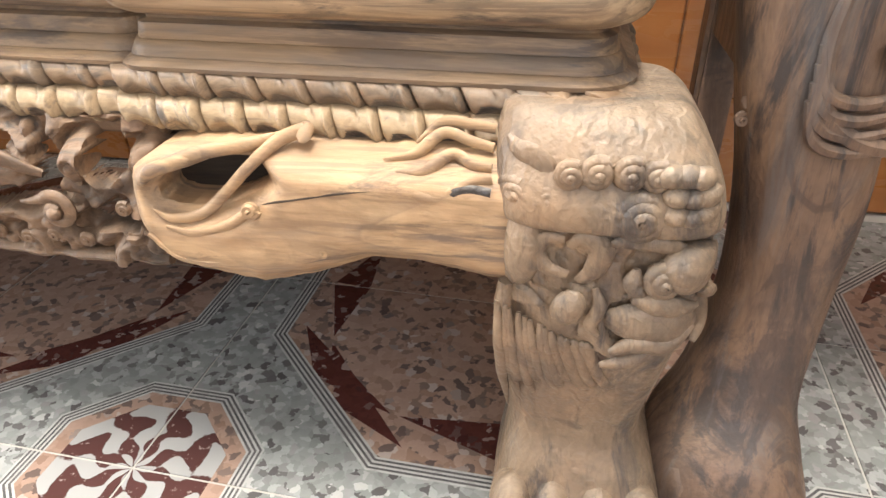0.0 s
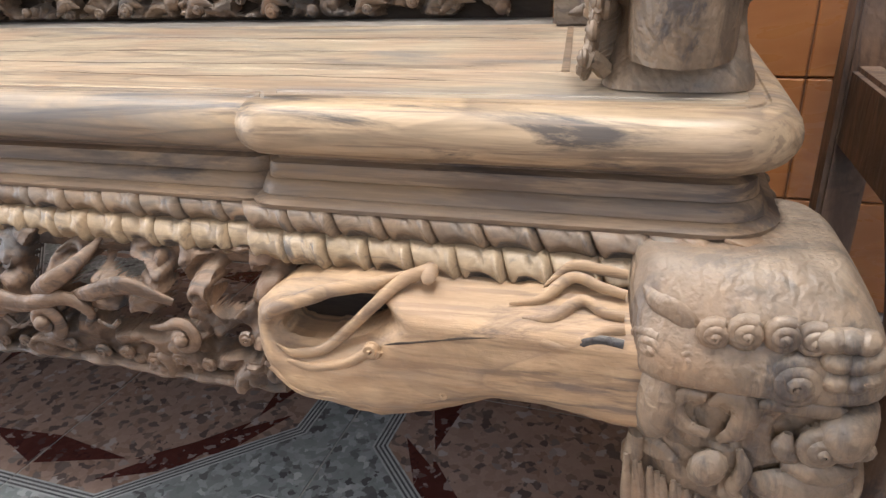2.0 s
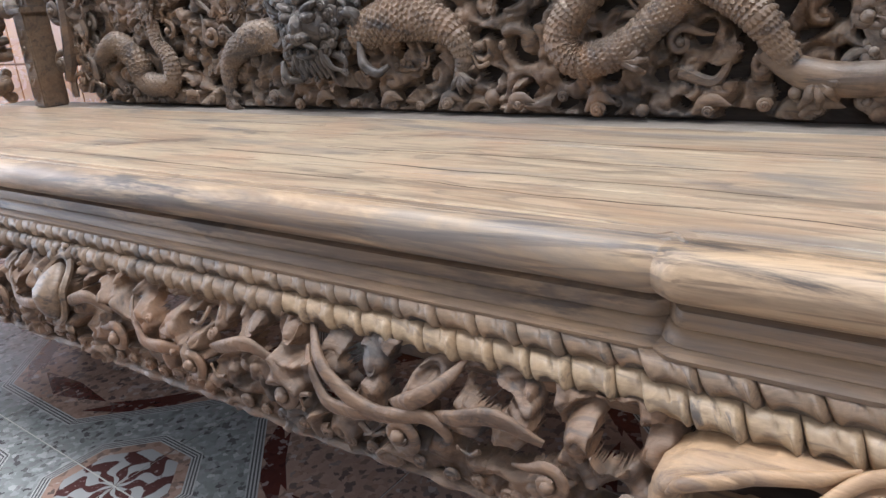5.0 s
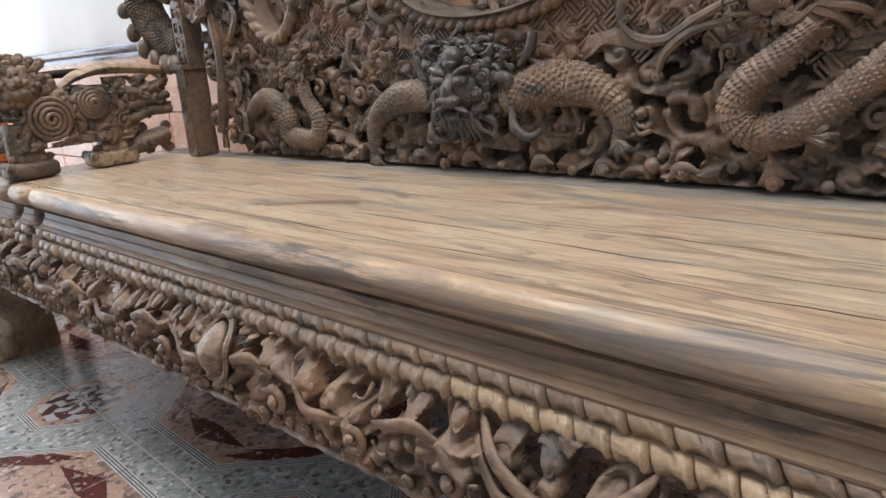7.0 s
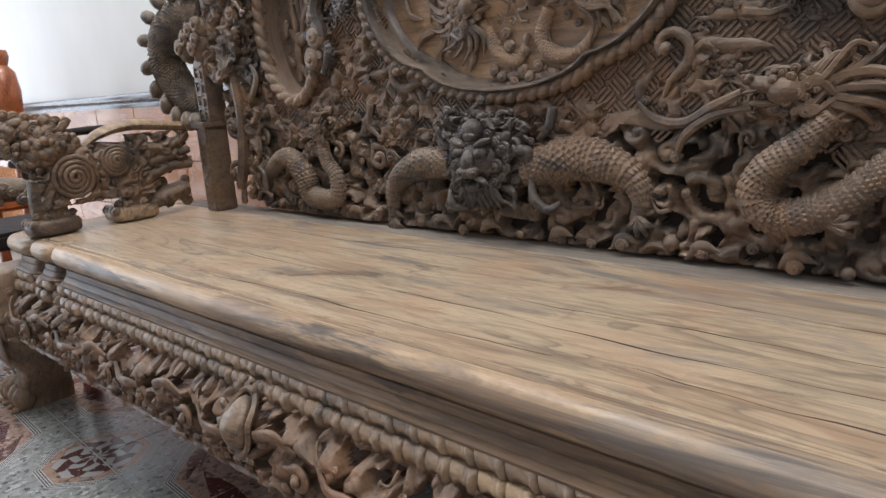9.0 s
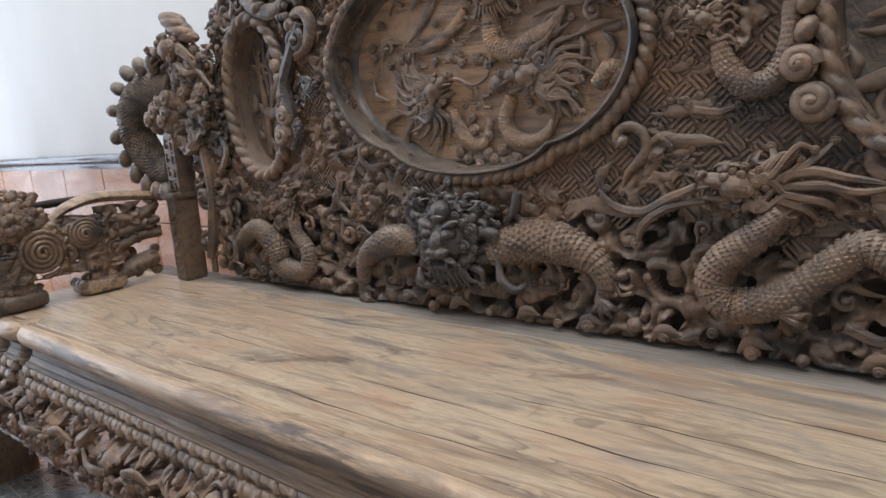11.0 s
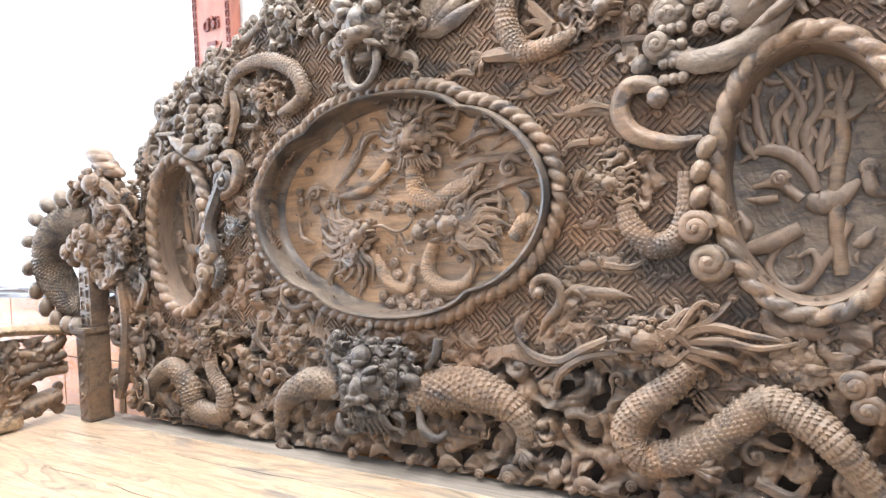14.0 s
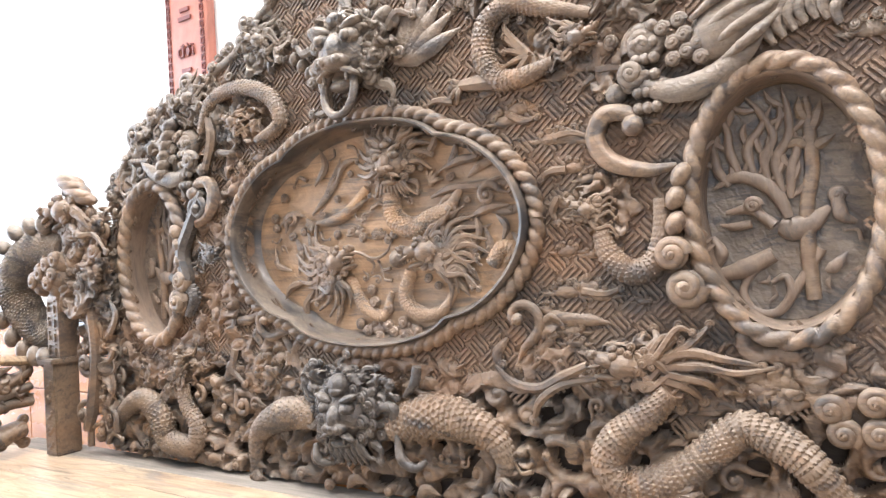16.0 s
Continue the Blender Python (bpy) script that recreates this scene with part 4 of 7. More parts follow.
    def fill(self, inside, n, rmin, rmax, d=0.0, rng=None, kinds=("knob", "curl", "lock", "curl", "knob")):
        """Scatters small carved curls, leaves and beads where nothing stands yet."""
        rng = rng or random.Random(5)
        a = self.area
        for _ in range(n):
            x, z = rng.uniform(a[0], a[1]), rng.uniform(a[2], a[3])
            r = rng.uniform(rmin, rmax)
            if not inside(x, z) or not self.free(x, z, r * 0.75):
                continue
            k = rng.choice(kinds)
            if k == "knob" and r > 0.013:
                self.cloud(x, z, r * 0.9, d, rng.choice((3, 4)), rng)
            elif k == "knob":
                self.knob(x, z, r, d, rng.choice((-1, 1)), rng.uniform(0, 360))
            elif k == "ball":
                self.ball(x, z, r * 0.75, d + 0.2 * r)
            elif k == "curl":
                self.curl(x, z, r * 0.9, rng.uniform(0, 360), rng.choice((-1, 1)), 0.32, d, 1.0, 1.6)
            else:
                t = rng.uniform(0, 2 * math.pi)
                w = rng.choice((-1, 1)) * rng.uniform(0.6, 1.2)
                q = [(x - r * 1.5 * math.cos(t), z - r * 1.5 * math.sin(t)), (x - w * r * math.sin(t), z + w * r * math.cos(t)), (x + r * 1.5 * math.cos(t), z + r * 1.5 * math.sin(t))]
                if k == "leaf":
                    self.leaf(q, r * 0.5, d)
                else:
                    self.lock(q, r * 0.36, d)

    def relief(self, area, inside, lam, space, low, high, seed, cell=0.0022, drop=True, hole=1.15):
        """Deeply cut cloud scrolls: ridges that wind into spirals round scattered centres and flow into each other."""
        rs = np.random.RandomState(seed)
        X, Z = np.meshgrid(np.arange(area[0], area[1], cell), np.arange(area[2], area[3], cell), indexing='ij')
        kk = np.hypot(np.fft.fftfreq(X.shape[0], cell)[:, None], np.fft.fftfreq(X.shape[1], cell)[None, :])

        def band(wl, wide):
            f = np.real(np.fft.ifft2(np.fft.fft2(rs.randn(*X.shape)) * np.exp(-((kk - 1 / wl) * wl / wide) ** 2)))
            return f / f.std()
        wx, wz = X + 0.14 * lam * band(3.5 * lam, 0.4), Z + 0.14 * lam * band(3.5 * lam, 0.4)
        d1, d2, f1 = np.full(X.shape, 9.0), np.full(X.shape, 9.0), np.zeros(X.shape)
        for cx in np.arange(area[0], area[1] + space, space):
            for cz in np.arange(area[2], area[3] + space, space):
                px, pz = cx + rs.uniform(-0.42, 0.42) * space, cz + rs.uniform(-0.42, 0.42) * space
                sg, ph, lc = rs.choice((-1, 1)), rs.uniform(0, 6.28), lam * rs.uniform(0.8, 1.2)
                dx, dz = wx - px, wz - pz
                r = np.hypot(dx, dz)
                f = np.cos(sg * np.arctan2(dz, dx) + 2 * math.pi * r / lc + ph)
                f = np.where(r < 0.36 * lc, np.maximum(f, 1.2 - r / (0.36 * lc)), f)
                near = r < d1
                d2 = np.where(near, d1, np.minimum(d2, r))
                f1 = np.where(near, f, f1)
                d1 = np.where(near, r, d1)
        edge = np.clip((d2 - d1) / (0.40 * space), 0, 1)
        edge = edge * edge * (3 - 2 * edge)
        f = np.clip(f1 * edge + 0.8 * band(1.3 * lam, 0.3) * (1 - edge), -1, 1)
        m = inside(X, Z).astype(float)
        w = m.copy()
        for _ in range(6):
            w = (w + np.roll(w, 1, 0) + np.roll(w, -1, 0) + np.roll(w, 1, 1) + np.roll(w, -1, 1)) / 5 * m
        s = np.clip((band(1.7 * lam, 0.3) + 0.35 * f + (hole(X, Z) if callable(hole) else hole)) / 0.75, 0, 1) * np.clip(w * 1.5, 0, 1)
        prof = s * s * (3 - 2 * s) * (0.42 + 0.58 * np.sqrt((f + 1) / 2) - 0.07 * np.exp(-((f - 0.45) / 0.12) ** 2))
        h = low + (high - low) * prof * (0.80 + 0.20 * np.tanh(band(5 * lam, 0.7)))
        on = (m > 0) & ((s > 0) if drop else True)
        idx = np.full(X.shape, -1)
        q = on[:-1, :-1] & on[1:, :-1] & on[1:, 1:] & on[:-1, 1:]
        use = np.zeros(X.shape, bool)
        for a, c in ((slice(None, -1), slice(None, -1)), (slice(1, None), slice(None, -1)), (slice(1, None), slice(1, None)), (slice(None, -1), slice(1, None))):
            use[a, c] |= q
        idx[use] = np.arange(use.sum())
        fc = np.stack([idx[:-1, :-1][q], idx[1:, :-1][q], idx[1:, 1:][q], idx[:-1, 1:][q]], 1)
        self.b.add(self.at(X[use], Z[use], h[use]), fc.tolist())

    def plate(self, region, front, back, grow=1, smooth_n=4, keep=None, puff=0.0, deep=6):
        """A pierced ground that joins the carved strokes: one sheet with thickness, open where nothing is carved."""
        m = self.mask.copy()
        for _ in range(grow):
            m = m | np.roll(m, 1, 0) | np.roll(m, -1, 0) | np.roll(m, 1, 1) | np.roll(m, -1, 1)
        a, c = self.area, self.cell
        bm = bmesh.new()
        vs = {}
        gx, gz = np.meshgrid(np.arange(m.shape[0]), np.arange(m.shape[1]), indexing='ij')
        full = m | (np.vectorize(lambda i, j: bool(keep(a[0] + i * c, a[2] + j * c)))(gx, gz) if keep else False)
        full &= np.vectorize(lambda i, j: bool(region(a[0] + i * c, a[2] + j * c)))(gx, gz)
        depth, e = np.zeros(m.shape), full.copy()
        for _ in range(deep if puff else 0):
            e = e & np.roll(e, 1, 0) & np.roll(e, -1, 0) & np.roll(e, 1, 1) & np.roll(e, -1, 1)
            depth += e

        def V(i, j):
            if (i, j) not in vs:
                x, z = a[0] + (i - 0.5) * c, a[2] + (j - 0.5) * c
                vs[(i, j)] = bm.verts.new(self.at(x, z, front + 0.0025 * noise.noise((x * 60, z * 60, 1)) + puff * math.sin(min(1.0, depth[min(i, m.shape[0] - 1), min(j, m.shape[1] - 1)] / deep) * math.pi / 2)))
            return vs[(i, j)]
        for i in range(m.shape[0] - 1):
            for j in range(m.shape[1] - 1):
                if full[i, j]:
                    bm.faces.new((V(i, j), V(i + 1, j), V(i + 1, j + 1), V(i, j + 1)))
        for _ in range(smooth_n):
            bmesh.ops.smooth_vert(bm, verts=bm.verts[:], factor=0.5, use_axis_x=True, use_axis_y=True, use_axis_z=True)
        ex = bmesh.ops.extrude_face_region(bm, geom=bm.faces[:], use_keep_orig=True)
        off = Vector(self.n * (back - front))
        for el in ex["geom"]:
            if isinstance(el, bmesh.types.BMVert):
                el.co += off
        bmesh.ops.recalc_face_normals(bm, faces=bm.faces)
        return bm


# ---- the backrest ----
BY = 1.075                     # face of the ground
CX = -0.945
K = Carver((0, BY, 0), (1, 0, 0), (0, -1, 0), (-1.84, -0.06, 0.50, 1.66))
ELL = (-0.974, 0.963, 0.303, 0.191)
OVR = (-0.308, 0.957, 0.100, 0.158)
OVL = (-1.565, 0.940, 0.098, 0.158)


def oval(o, k=1.0, n=96, lobes=0, amp=0.03):
    """An ellipse; with lobes, drawn in to a cusp at four places."""
    t = np.linspace(0, 2 * math.pi, n, endpoint=False)
    r = k * np.ones(n)
    if lobes:
        for c in (54, 126, 234, 306):
            r = r - k * amp * np.exp(-np.abs((np.degrees(t) - c) / 7.0) ** 1.3)
        r = r + k * amp * 0.5 * np.abs(np.cos(t)) ** 6
    return np.stack([o[0] + o[2] * r * np.cos(t), o[1] + o[3] * r * np.sin(t)], 1)


def in_oval(x, z, o, k=1.0):
    return ((x - o[0]) / o[2]) ** 2 + ((z - o[1]) / o[3]) ** 2 < k * k


def crest(x):
    """Height of the backrest's outline."""
    u = abs(x - CX)
    u = u * 0.88 if x > CX else u * 0.975
    return 0.006 * math.sin(x * 70) + float(np.interp(u, [0, 0.10, 0.22, 0.30, 0.42, 0.52, 0.62, 0.70, 0.765, 0.79], [1.60, 1.56, 1.44, 1.38, 1.315, 1.30, 1.255, 1.185, 1.09, 0.95]))


def ground(x, z):
    lo = (0.665 if x > -0.45 else 0.69) + 0.02 * math.sin(x * 17) + 0.012 * math.sin(x * 41 + 1)
    return abs(x - CX) < 0.785 and lo < z < crest(x) - 0.012 and not in_oval(x, z, ELL, 1.0) and not in_oval(x, z, OVR, 1.0) and not in_oval(x, z, OVL, 1.0)


SLAB = Carver((0, BY, 0), (1, 0, 0), (0, -1, 0), (-1.80, -0.08, 0.60, 1.64), 0.006)
PANEL = part("back_panel", SLAB.plate(ground, 0.0, -0.032, 0, 3, keep=lambda x, z: True), M_FRET, BENCH, "carved panel with key-fret ground")

# key fret on the ground: bars laid in two directions on a slanting lattice
b = Buf()
g, rot = 0.0320, radians(42)
for i in range(-60, 60):
    for j in range(-60, 60):
        ux, uz = (i + 0.5) * g, (j + 0.5) * g
        x, z = CX + ux * math.cos(rot) - uz * math.sin(rot), 1.05 + ux * math.sin(rot) + uz * math.cos(rot)
        if not ground(x, z):
            continue
        w, p = g * 0.125, g / 4
        # four bars, tied at alternate ends into a running meander
        bars = [(0.0, (k - 1.5) * p, g * (0.98 if k in (1, 2) else 0.74), w) for k in range(4)]
        bars += [(-0.43 * g, -p, w, p * 0.9), (0.43 * g, p, w, p * 0.9)]
        for cu, cv, su, sv in bars:
            if (i + j) % 2:
                cu, cv, su, sv = -cv, cu, sv, su
            q = np.array([(-su, -sv), (su, -sv), (su, sv), (-su, sv)]) / 2 + (cu, cv)
            X = x + q[:, 0] * math.cos(rot) - q[:, 1] * math.sin(rot)
            Z = z + q[:, 0] * math.sin(rot) + q[:, 1] * math.cos(rot)
            lo = np.stack([X, np.full(4, BY - 0.0005), Z], 1)
            hi = np.stack([X, np.full(4, BY - 0.0040), Z], 1)
            b.add(np.vstack([lo, hi]), [(4, 5, 6, 7), (0, 1, 5, 4), (1, 2, 6, 5), (2, 3, 7, 6), (3, 0, 4, 7)])
fret = part("key_fret", b, M_FRET, PANEL, "fine slanting key-fret ground", smooth=False)
tagged(fret, kind="stuff")


def medallion(name, o, depth, lobes, mat, rimmat, rope_r, pitch, label):
    """A sunk panel in a moulded rim with a twisted rope round it."""
    b = Buf()
    rows = []
    for k, d in ((0.990, -depth - 0.004), (0.965, -depth + 0.0004), (0.93, -depth), (0.5, -depth), (0.02, -depth)):
        q = oval(o, k, 120, 0)
        rows.append(K.at(q[:, 0], q[:, 1], d))
    b.grid(np.array(rows), wrap_v=True)
    ob = part(name, b, mat, BENCH, label)
    b = Buf()
    rows = []
    # the cartouche has a polished torus round a steep wall, the side ovals only a plain wall inside their rope
    prof = ((1.035, 0.004), (1.040, 0.020), (1.034, 0.027), (1.022, 0.031), (1.008, 0.030), (0.998, 0.024), (0.992, 0.010), (0.986, -0.006), (0.980, -depth + 0.010), (0.960, -depth + 0.004), (0.940, -depth - 0.001)) if lobes else ((1.06, 0.002), (1.05, 0.014), (1.02, 0.018), (1.0, 0.014), (0.990, 0.0), (0.984, -depth + 0.008), (0.968, -depth - 0.001))
    for k, d in prof:
        q = oval(o, k, 240, lobes, 0.055)
        rows.append(K.at(q[:, 0], q[:, 1], d))
    b.grid(np.array(rows), wrap_v=True)
    part("rim", b, M_RIM if lobes else M_PHOENIX, ob, "dark polished rim" if lobes else "plain sunk wall")
    b = Buf()
    q = oval(o, 1.085 if lobes else 1.10, 900, lobes, 0.045)
    tube(b, K.at(q[:, 0], q[:, 1], 0.012), rope_r * 1.10, 18, 1.0, (0, -1, 0), True, twist_skin(pitch, 2, 0.40))
    K.mark(q[:, 0], q[:, 1], rope_r)
    part("rope_border", b, rimmat, ob, "twisted rope border")
    return ob


MED = medallion("centre_medallion", ELL, 0.028, 8, M_PANEL, M_BACK, 0.0125, 0.022, "lobed sunk medallion with three dragons")
MED_R = medallion("side_medallion", OVR, 0.034, 0, M_GREY, M_ROPE, 0.0125, 0.030, "oval sunk medallion with a phoenix")
MED_L = medallion("side_medallion", OVL, 0.034, 0, M_GREY, M_ROPE, 0.0140, 0.030, "oval sunk medallion with a phoenix")
for o in (ELL, OVR, OVL):
    for t in range(40):
        a = 2 * math.pi * t / 40
        for r in np.linspace(0.05, 1.06, 14):
            K.mark(o[0] + o[2] * r * math.cos(a), o[1] + o[3] * r * math.sin(a), 0.012)


def carved(name, mat, parent=None, label="", plane=None, kind=""):
    """Opens a new carved part and returns a function that closes it."""
    pl = plane or K
    buf = Buf()
    pl.to(buf)
    return lambda: tagged(part(name, buf, mat, parent or PANEL, label), kind=kind)


def frill(pl, x, z, a, b, high, seed, lam=0.020, low=0.0):
    """A ruffled cluster of curls round a head."""
    pl.relief((x - a, x + a, z - b, z + b), lambda u, v: ((u - x) / a) ** 2 + ((v - z) / b) ** 2 + 0.22 * np.sin(7 * np.arctan2(v - z, u - x) + seed) < 0.80, lam, lam * 1.7, low, high, seed, 0.0018, True, 1.3)


random.seed(11)
# dragons inside the centre medallion
INNER = Carver((0, BY + 0.028, 0), (1, 0, 0), (0, -1, 0), (-1.30, -0.60, 0.75, 1.18))
done = carved("medallion_dragon", M_MEDDARK, MED, "carved dragon with spread mane", INNER)
for i in range(13):
    a = radians(-15 + i * 17)
    INNER.lock([(-0.918 + 0.025 * math.cos(a), 1.083 + 0.025 * math.sin(a)), (-0.918 + 0.055 * math.cos(a + 0.2), 1.083 + 0.055 * math.sin(a + 0.2)), (-0.918 + 0.082 * math.cos(a), 1.083 + 0.075 * math.sin(a))], 0.0070, [0.018, 0.016, 0.010], False)
INNER.lion_head(-0.918, 1.083, 0.070, 0.008, False, True, True, 11)
done()
done = carved("medallion_dragon", M_PANEL, MED, "", INNER)
INNER.dragon([(-0.928, 1.031), (-0.923, 0.987), (-0.885, 0.965), (-0.844, 0.980), (-0.810, 0.995), (-0.786, 1.025)], [0.020, 0.024, 0.025, 0.022, 0.016, 0.006], 0.008, 0.0085, 12)
INNER.dragon([(-0.983, 1.046), (-1.025, 1.010), (-1.066, 0.994), (-1.108, 0.992)], [0.010, 0.013, 0.012, 0.005], 0.006, 0.008, 10)
INNER.claw(-1.115, 0.992, 0.022, 200, 0.004)
INNER.claw(-0.845, 1.041, 0.022, 60, 0.004)
done()
done = carved("medallion_dragon", M_MEDDARK, MED, "", INNER)
INNER.dragon_head(-1.052, 0.916, 0.060, 20, 1, 0.012, 11, True)
done()
done = carved("medallion_dragon", M_PANEL, MED, "", INNER)
INNER.dragon([(-1.034, 0.885), (-1.005, 0.834), (-0.962, 0.814), (-0.940, 0.857)], [0.013, 0.016, 0.012, 0.006], 0.005, 0.0075, 12)
INNER.dragon([(-0.896, 0.894), (-0.911, 0.847), (-0.884, 0.818), (-0.838, 0.822), (-0.803, 0.863)], [0.014, 0.017, 0.017, 0.013, 0.006], 0.006, 0.0075, 12)
INNER.dragon([(-0.738, 0.896), (-0.716, 0.921), (-0.697, 0.916), (-0.713, 0.899)], [0.016, 0.018, 0.014, 0.006], 0.005, 0.008, 10)
done()
done = carved("medallion_dragon", M_MEDDARK, MED, "", INNER)
INNER.dragon_head(-0.853, 0.925, 0.062, -5, -1, 0.012, 11, False, -0.4)
done()
for hx, hz, a0 in ((-0.838, 0.922, -80), (-1.058, 0.910, 120)):
    done = carved("spiked_mane", M_MEDDARK, MED, "", INNER, kind="stuff")
    for i in range(12):
        a, w = radians(a0 + i * 15), random.uniform(0.85, 1.15)
        INNER.lock([(hx + 0.030 * math.cos(a), hz + 0.030 * math.sin(a)), (hx + 0.062 * w * math.cos(a + 0.25), hz + 0.058 * w * math.sin(a + 0.25)), (hx + 0.098 * w * math.cos(a), hz + 0.088 * w * math.sin(a))], 0.0062, [0.018, 0.016, 0.008], False)
    done()
done = carved("flaming_pearl", M_GREY, MED, "", INNER)
INNER.ball(-0.924, 0.915, 0.017, 0.006)
done()
done = carved("cloud_scrollwork", M_MEDDARK, MED, "", INNER, kind="stuff")
for x, z, s in ((-0.976, 0.794, 0.020), (-0.915, 0.790, 0.022), (-0.780, 0.966, 0.024), (-0.964, 0.961, 0.016), (-1.014, 0.969, 0.016), (-0.900, 0.832, 0.014)):
    INNER.cloud(x, z, s, 0.004, 4)
for q in ([(-0.817, 1.056), (-0.799, 1.081), (-0.791, 1.112)], [(-0.775, 1.042), (-0.753, 1.057), (-0.721, 1.071), (-0.715, 1.096)], [(-0.787, 1.020), (-0.745, 1.021), (-0.705, 1.025), (-0.667, 1.012)], [(-0.742, 0.985), (-0.698, 0.981), (-0.663, 0.995)], [(-1.121, 1.009), (-1.076, 1.046), (-1.039, 1.083)], [(-1.091, 1.037), (-1.060, 1.075), (-1.044, 1.109)], [(-1.168, 0.970), (-1.156, 0.937), (-1.166, 0.895)], [(-0.700, 0.946), (-0.682, 0.928), (-0.662, 0.939)], [(-0.749, 0.959), (-0.741, 0.923), (-0.763, 0.906)]):
    INNER.leaf(q, 0.008, 0.003)
    INNER.knob(*q[1], 0.008, 0.004)
for q, w in (([(-1.070, 0.993), (-1.021, 1.010), (-0.980, 1.027)], 0.009), ([(-1.107, 1.063), (-1.079, 1.097), (-1.093, 1.135)], 0.008), ([(-1.053, 1.066), (-1.032, 1.095), (-0.994, 1.102)], 0.007), ([(-0.865, 1.081), (-0.839, 1.100), (-0.826, 1.127)], 0.008), ([(-0.826, 1.059), (-0.786, 1.072), (-0.754, 1.075), (-0.738, 1.106)], 0.008), ([(-0.846, 1.015), (-0.806, 1.027), (-0.752, 1.026), (-0.712, 1.037)], 0.008), ([(-0.766, 0.978), (-0.736, 0.988), (-0.698, 0.990)], 0.009), ([(-0.761, 0.974), (-0.757, 0.951), (-0.772, 0.924)], 0.007), ([(-0.724, 0.976), (-0.707, 0.956), (-0.717, 0.930)], 0.007), ([(-0.831, 0.908), (-0.789, 0.919), (-0.756, 0.934)], 0.008), ([(-0.832, 0.897), (-0.782, 0.891), (-0.760, 0.868)], 0.008), ([(-0.838, 0.885), (-0.800, 0.869), (-0.780, 0.845)], 0.008), ([(-0.847, 0.929), (-0.811, 0.945), (-0.805, 0.959)], 0.007), ([(-1.142, 0.881), (-1.180, 0.873), (-1.200, 0.849)], 0.008), ([(-1.122, 0.864), (-1.145, 0.837), (-1.137, 0.810)], 0.008), ([(-1.072, 0.857), (-1.060, 0.830), (-1.072, 0.799)], 0.008), ([(-1.178, 0.904), (-1.215, 0.917), (-1.221, 0.951)], 0.007), ([(-1.202, 0.995), (-1.170, 1.014), (-1.133, 1.006)], 0.007)):
    INNER.leaf(q, w, 0.007, 0.9)
INNER.curl(*[(-0.736, 1.009)][0], 0.020, 30, 1, 0.30, 0.006, 1.1, 0.8)
INNER.curl(*[(-1.171, 1.001)][0], 0.018, 200, -1, 0.30, 0.006, 1.0, 0.8)
INNER.curl(*[(-0.808, 0.993)][0], 0.020, 90, 1, 0.30, 0.006, 1.1, 0.8)
for x, z in [(-1.058, 0.967), (-1.023, 0.970), (-0.998, 0.958), (-0.968, 0.958), (-0.941, 0.950), (-1.142, 0.979), (-1.173, 0.970), (-0.928, 0.958)]:
    INNER.knob(x, z, 0.0105, 0.005, random.choice((-1, 1)), random.uniform(0, 360))
for x, z in [(-0.997, 0.788), (-0.972, 0.777), (-0.940, 0.786), (-0.913, 0.778), (-0.889, 0.788), (-0.951, 0.799), (-1.015, 0.802), (-0.973, 0.814), (-0.920, 0.804), (-0.949, 0.829), (-0.980, 0.839)]:
    INNER.knob(x, z, 0.0125, 0.005, random.choice((-1, 1)), random.uniform(0, 360))
INNER.fill(lambda x, z: in_oval(x, z, ELL, 0.86), 520, 0.007, 0.013, 0.006, random.Random(3), ("lock", "curl", "lock", "knob"))
done()

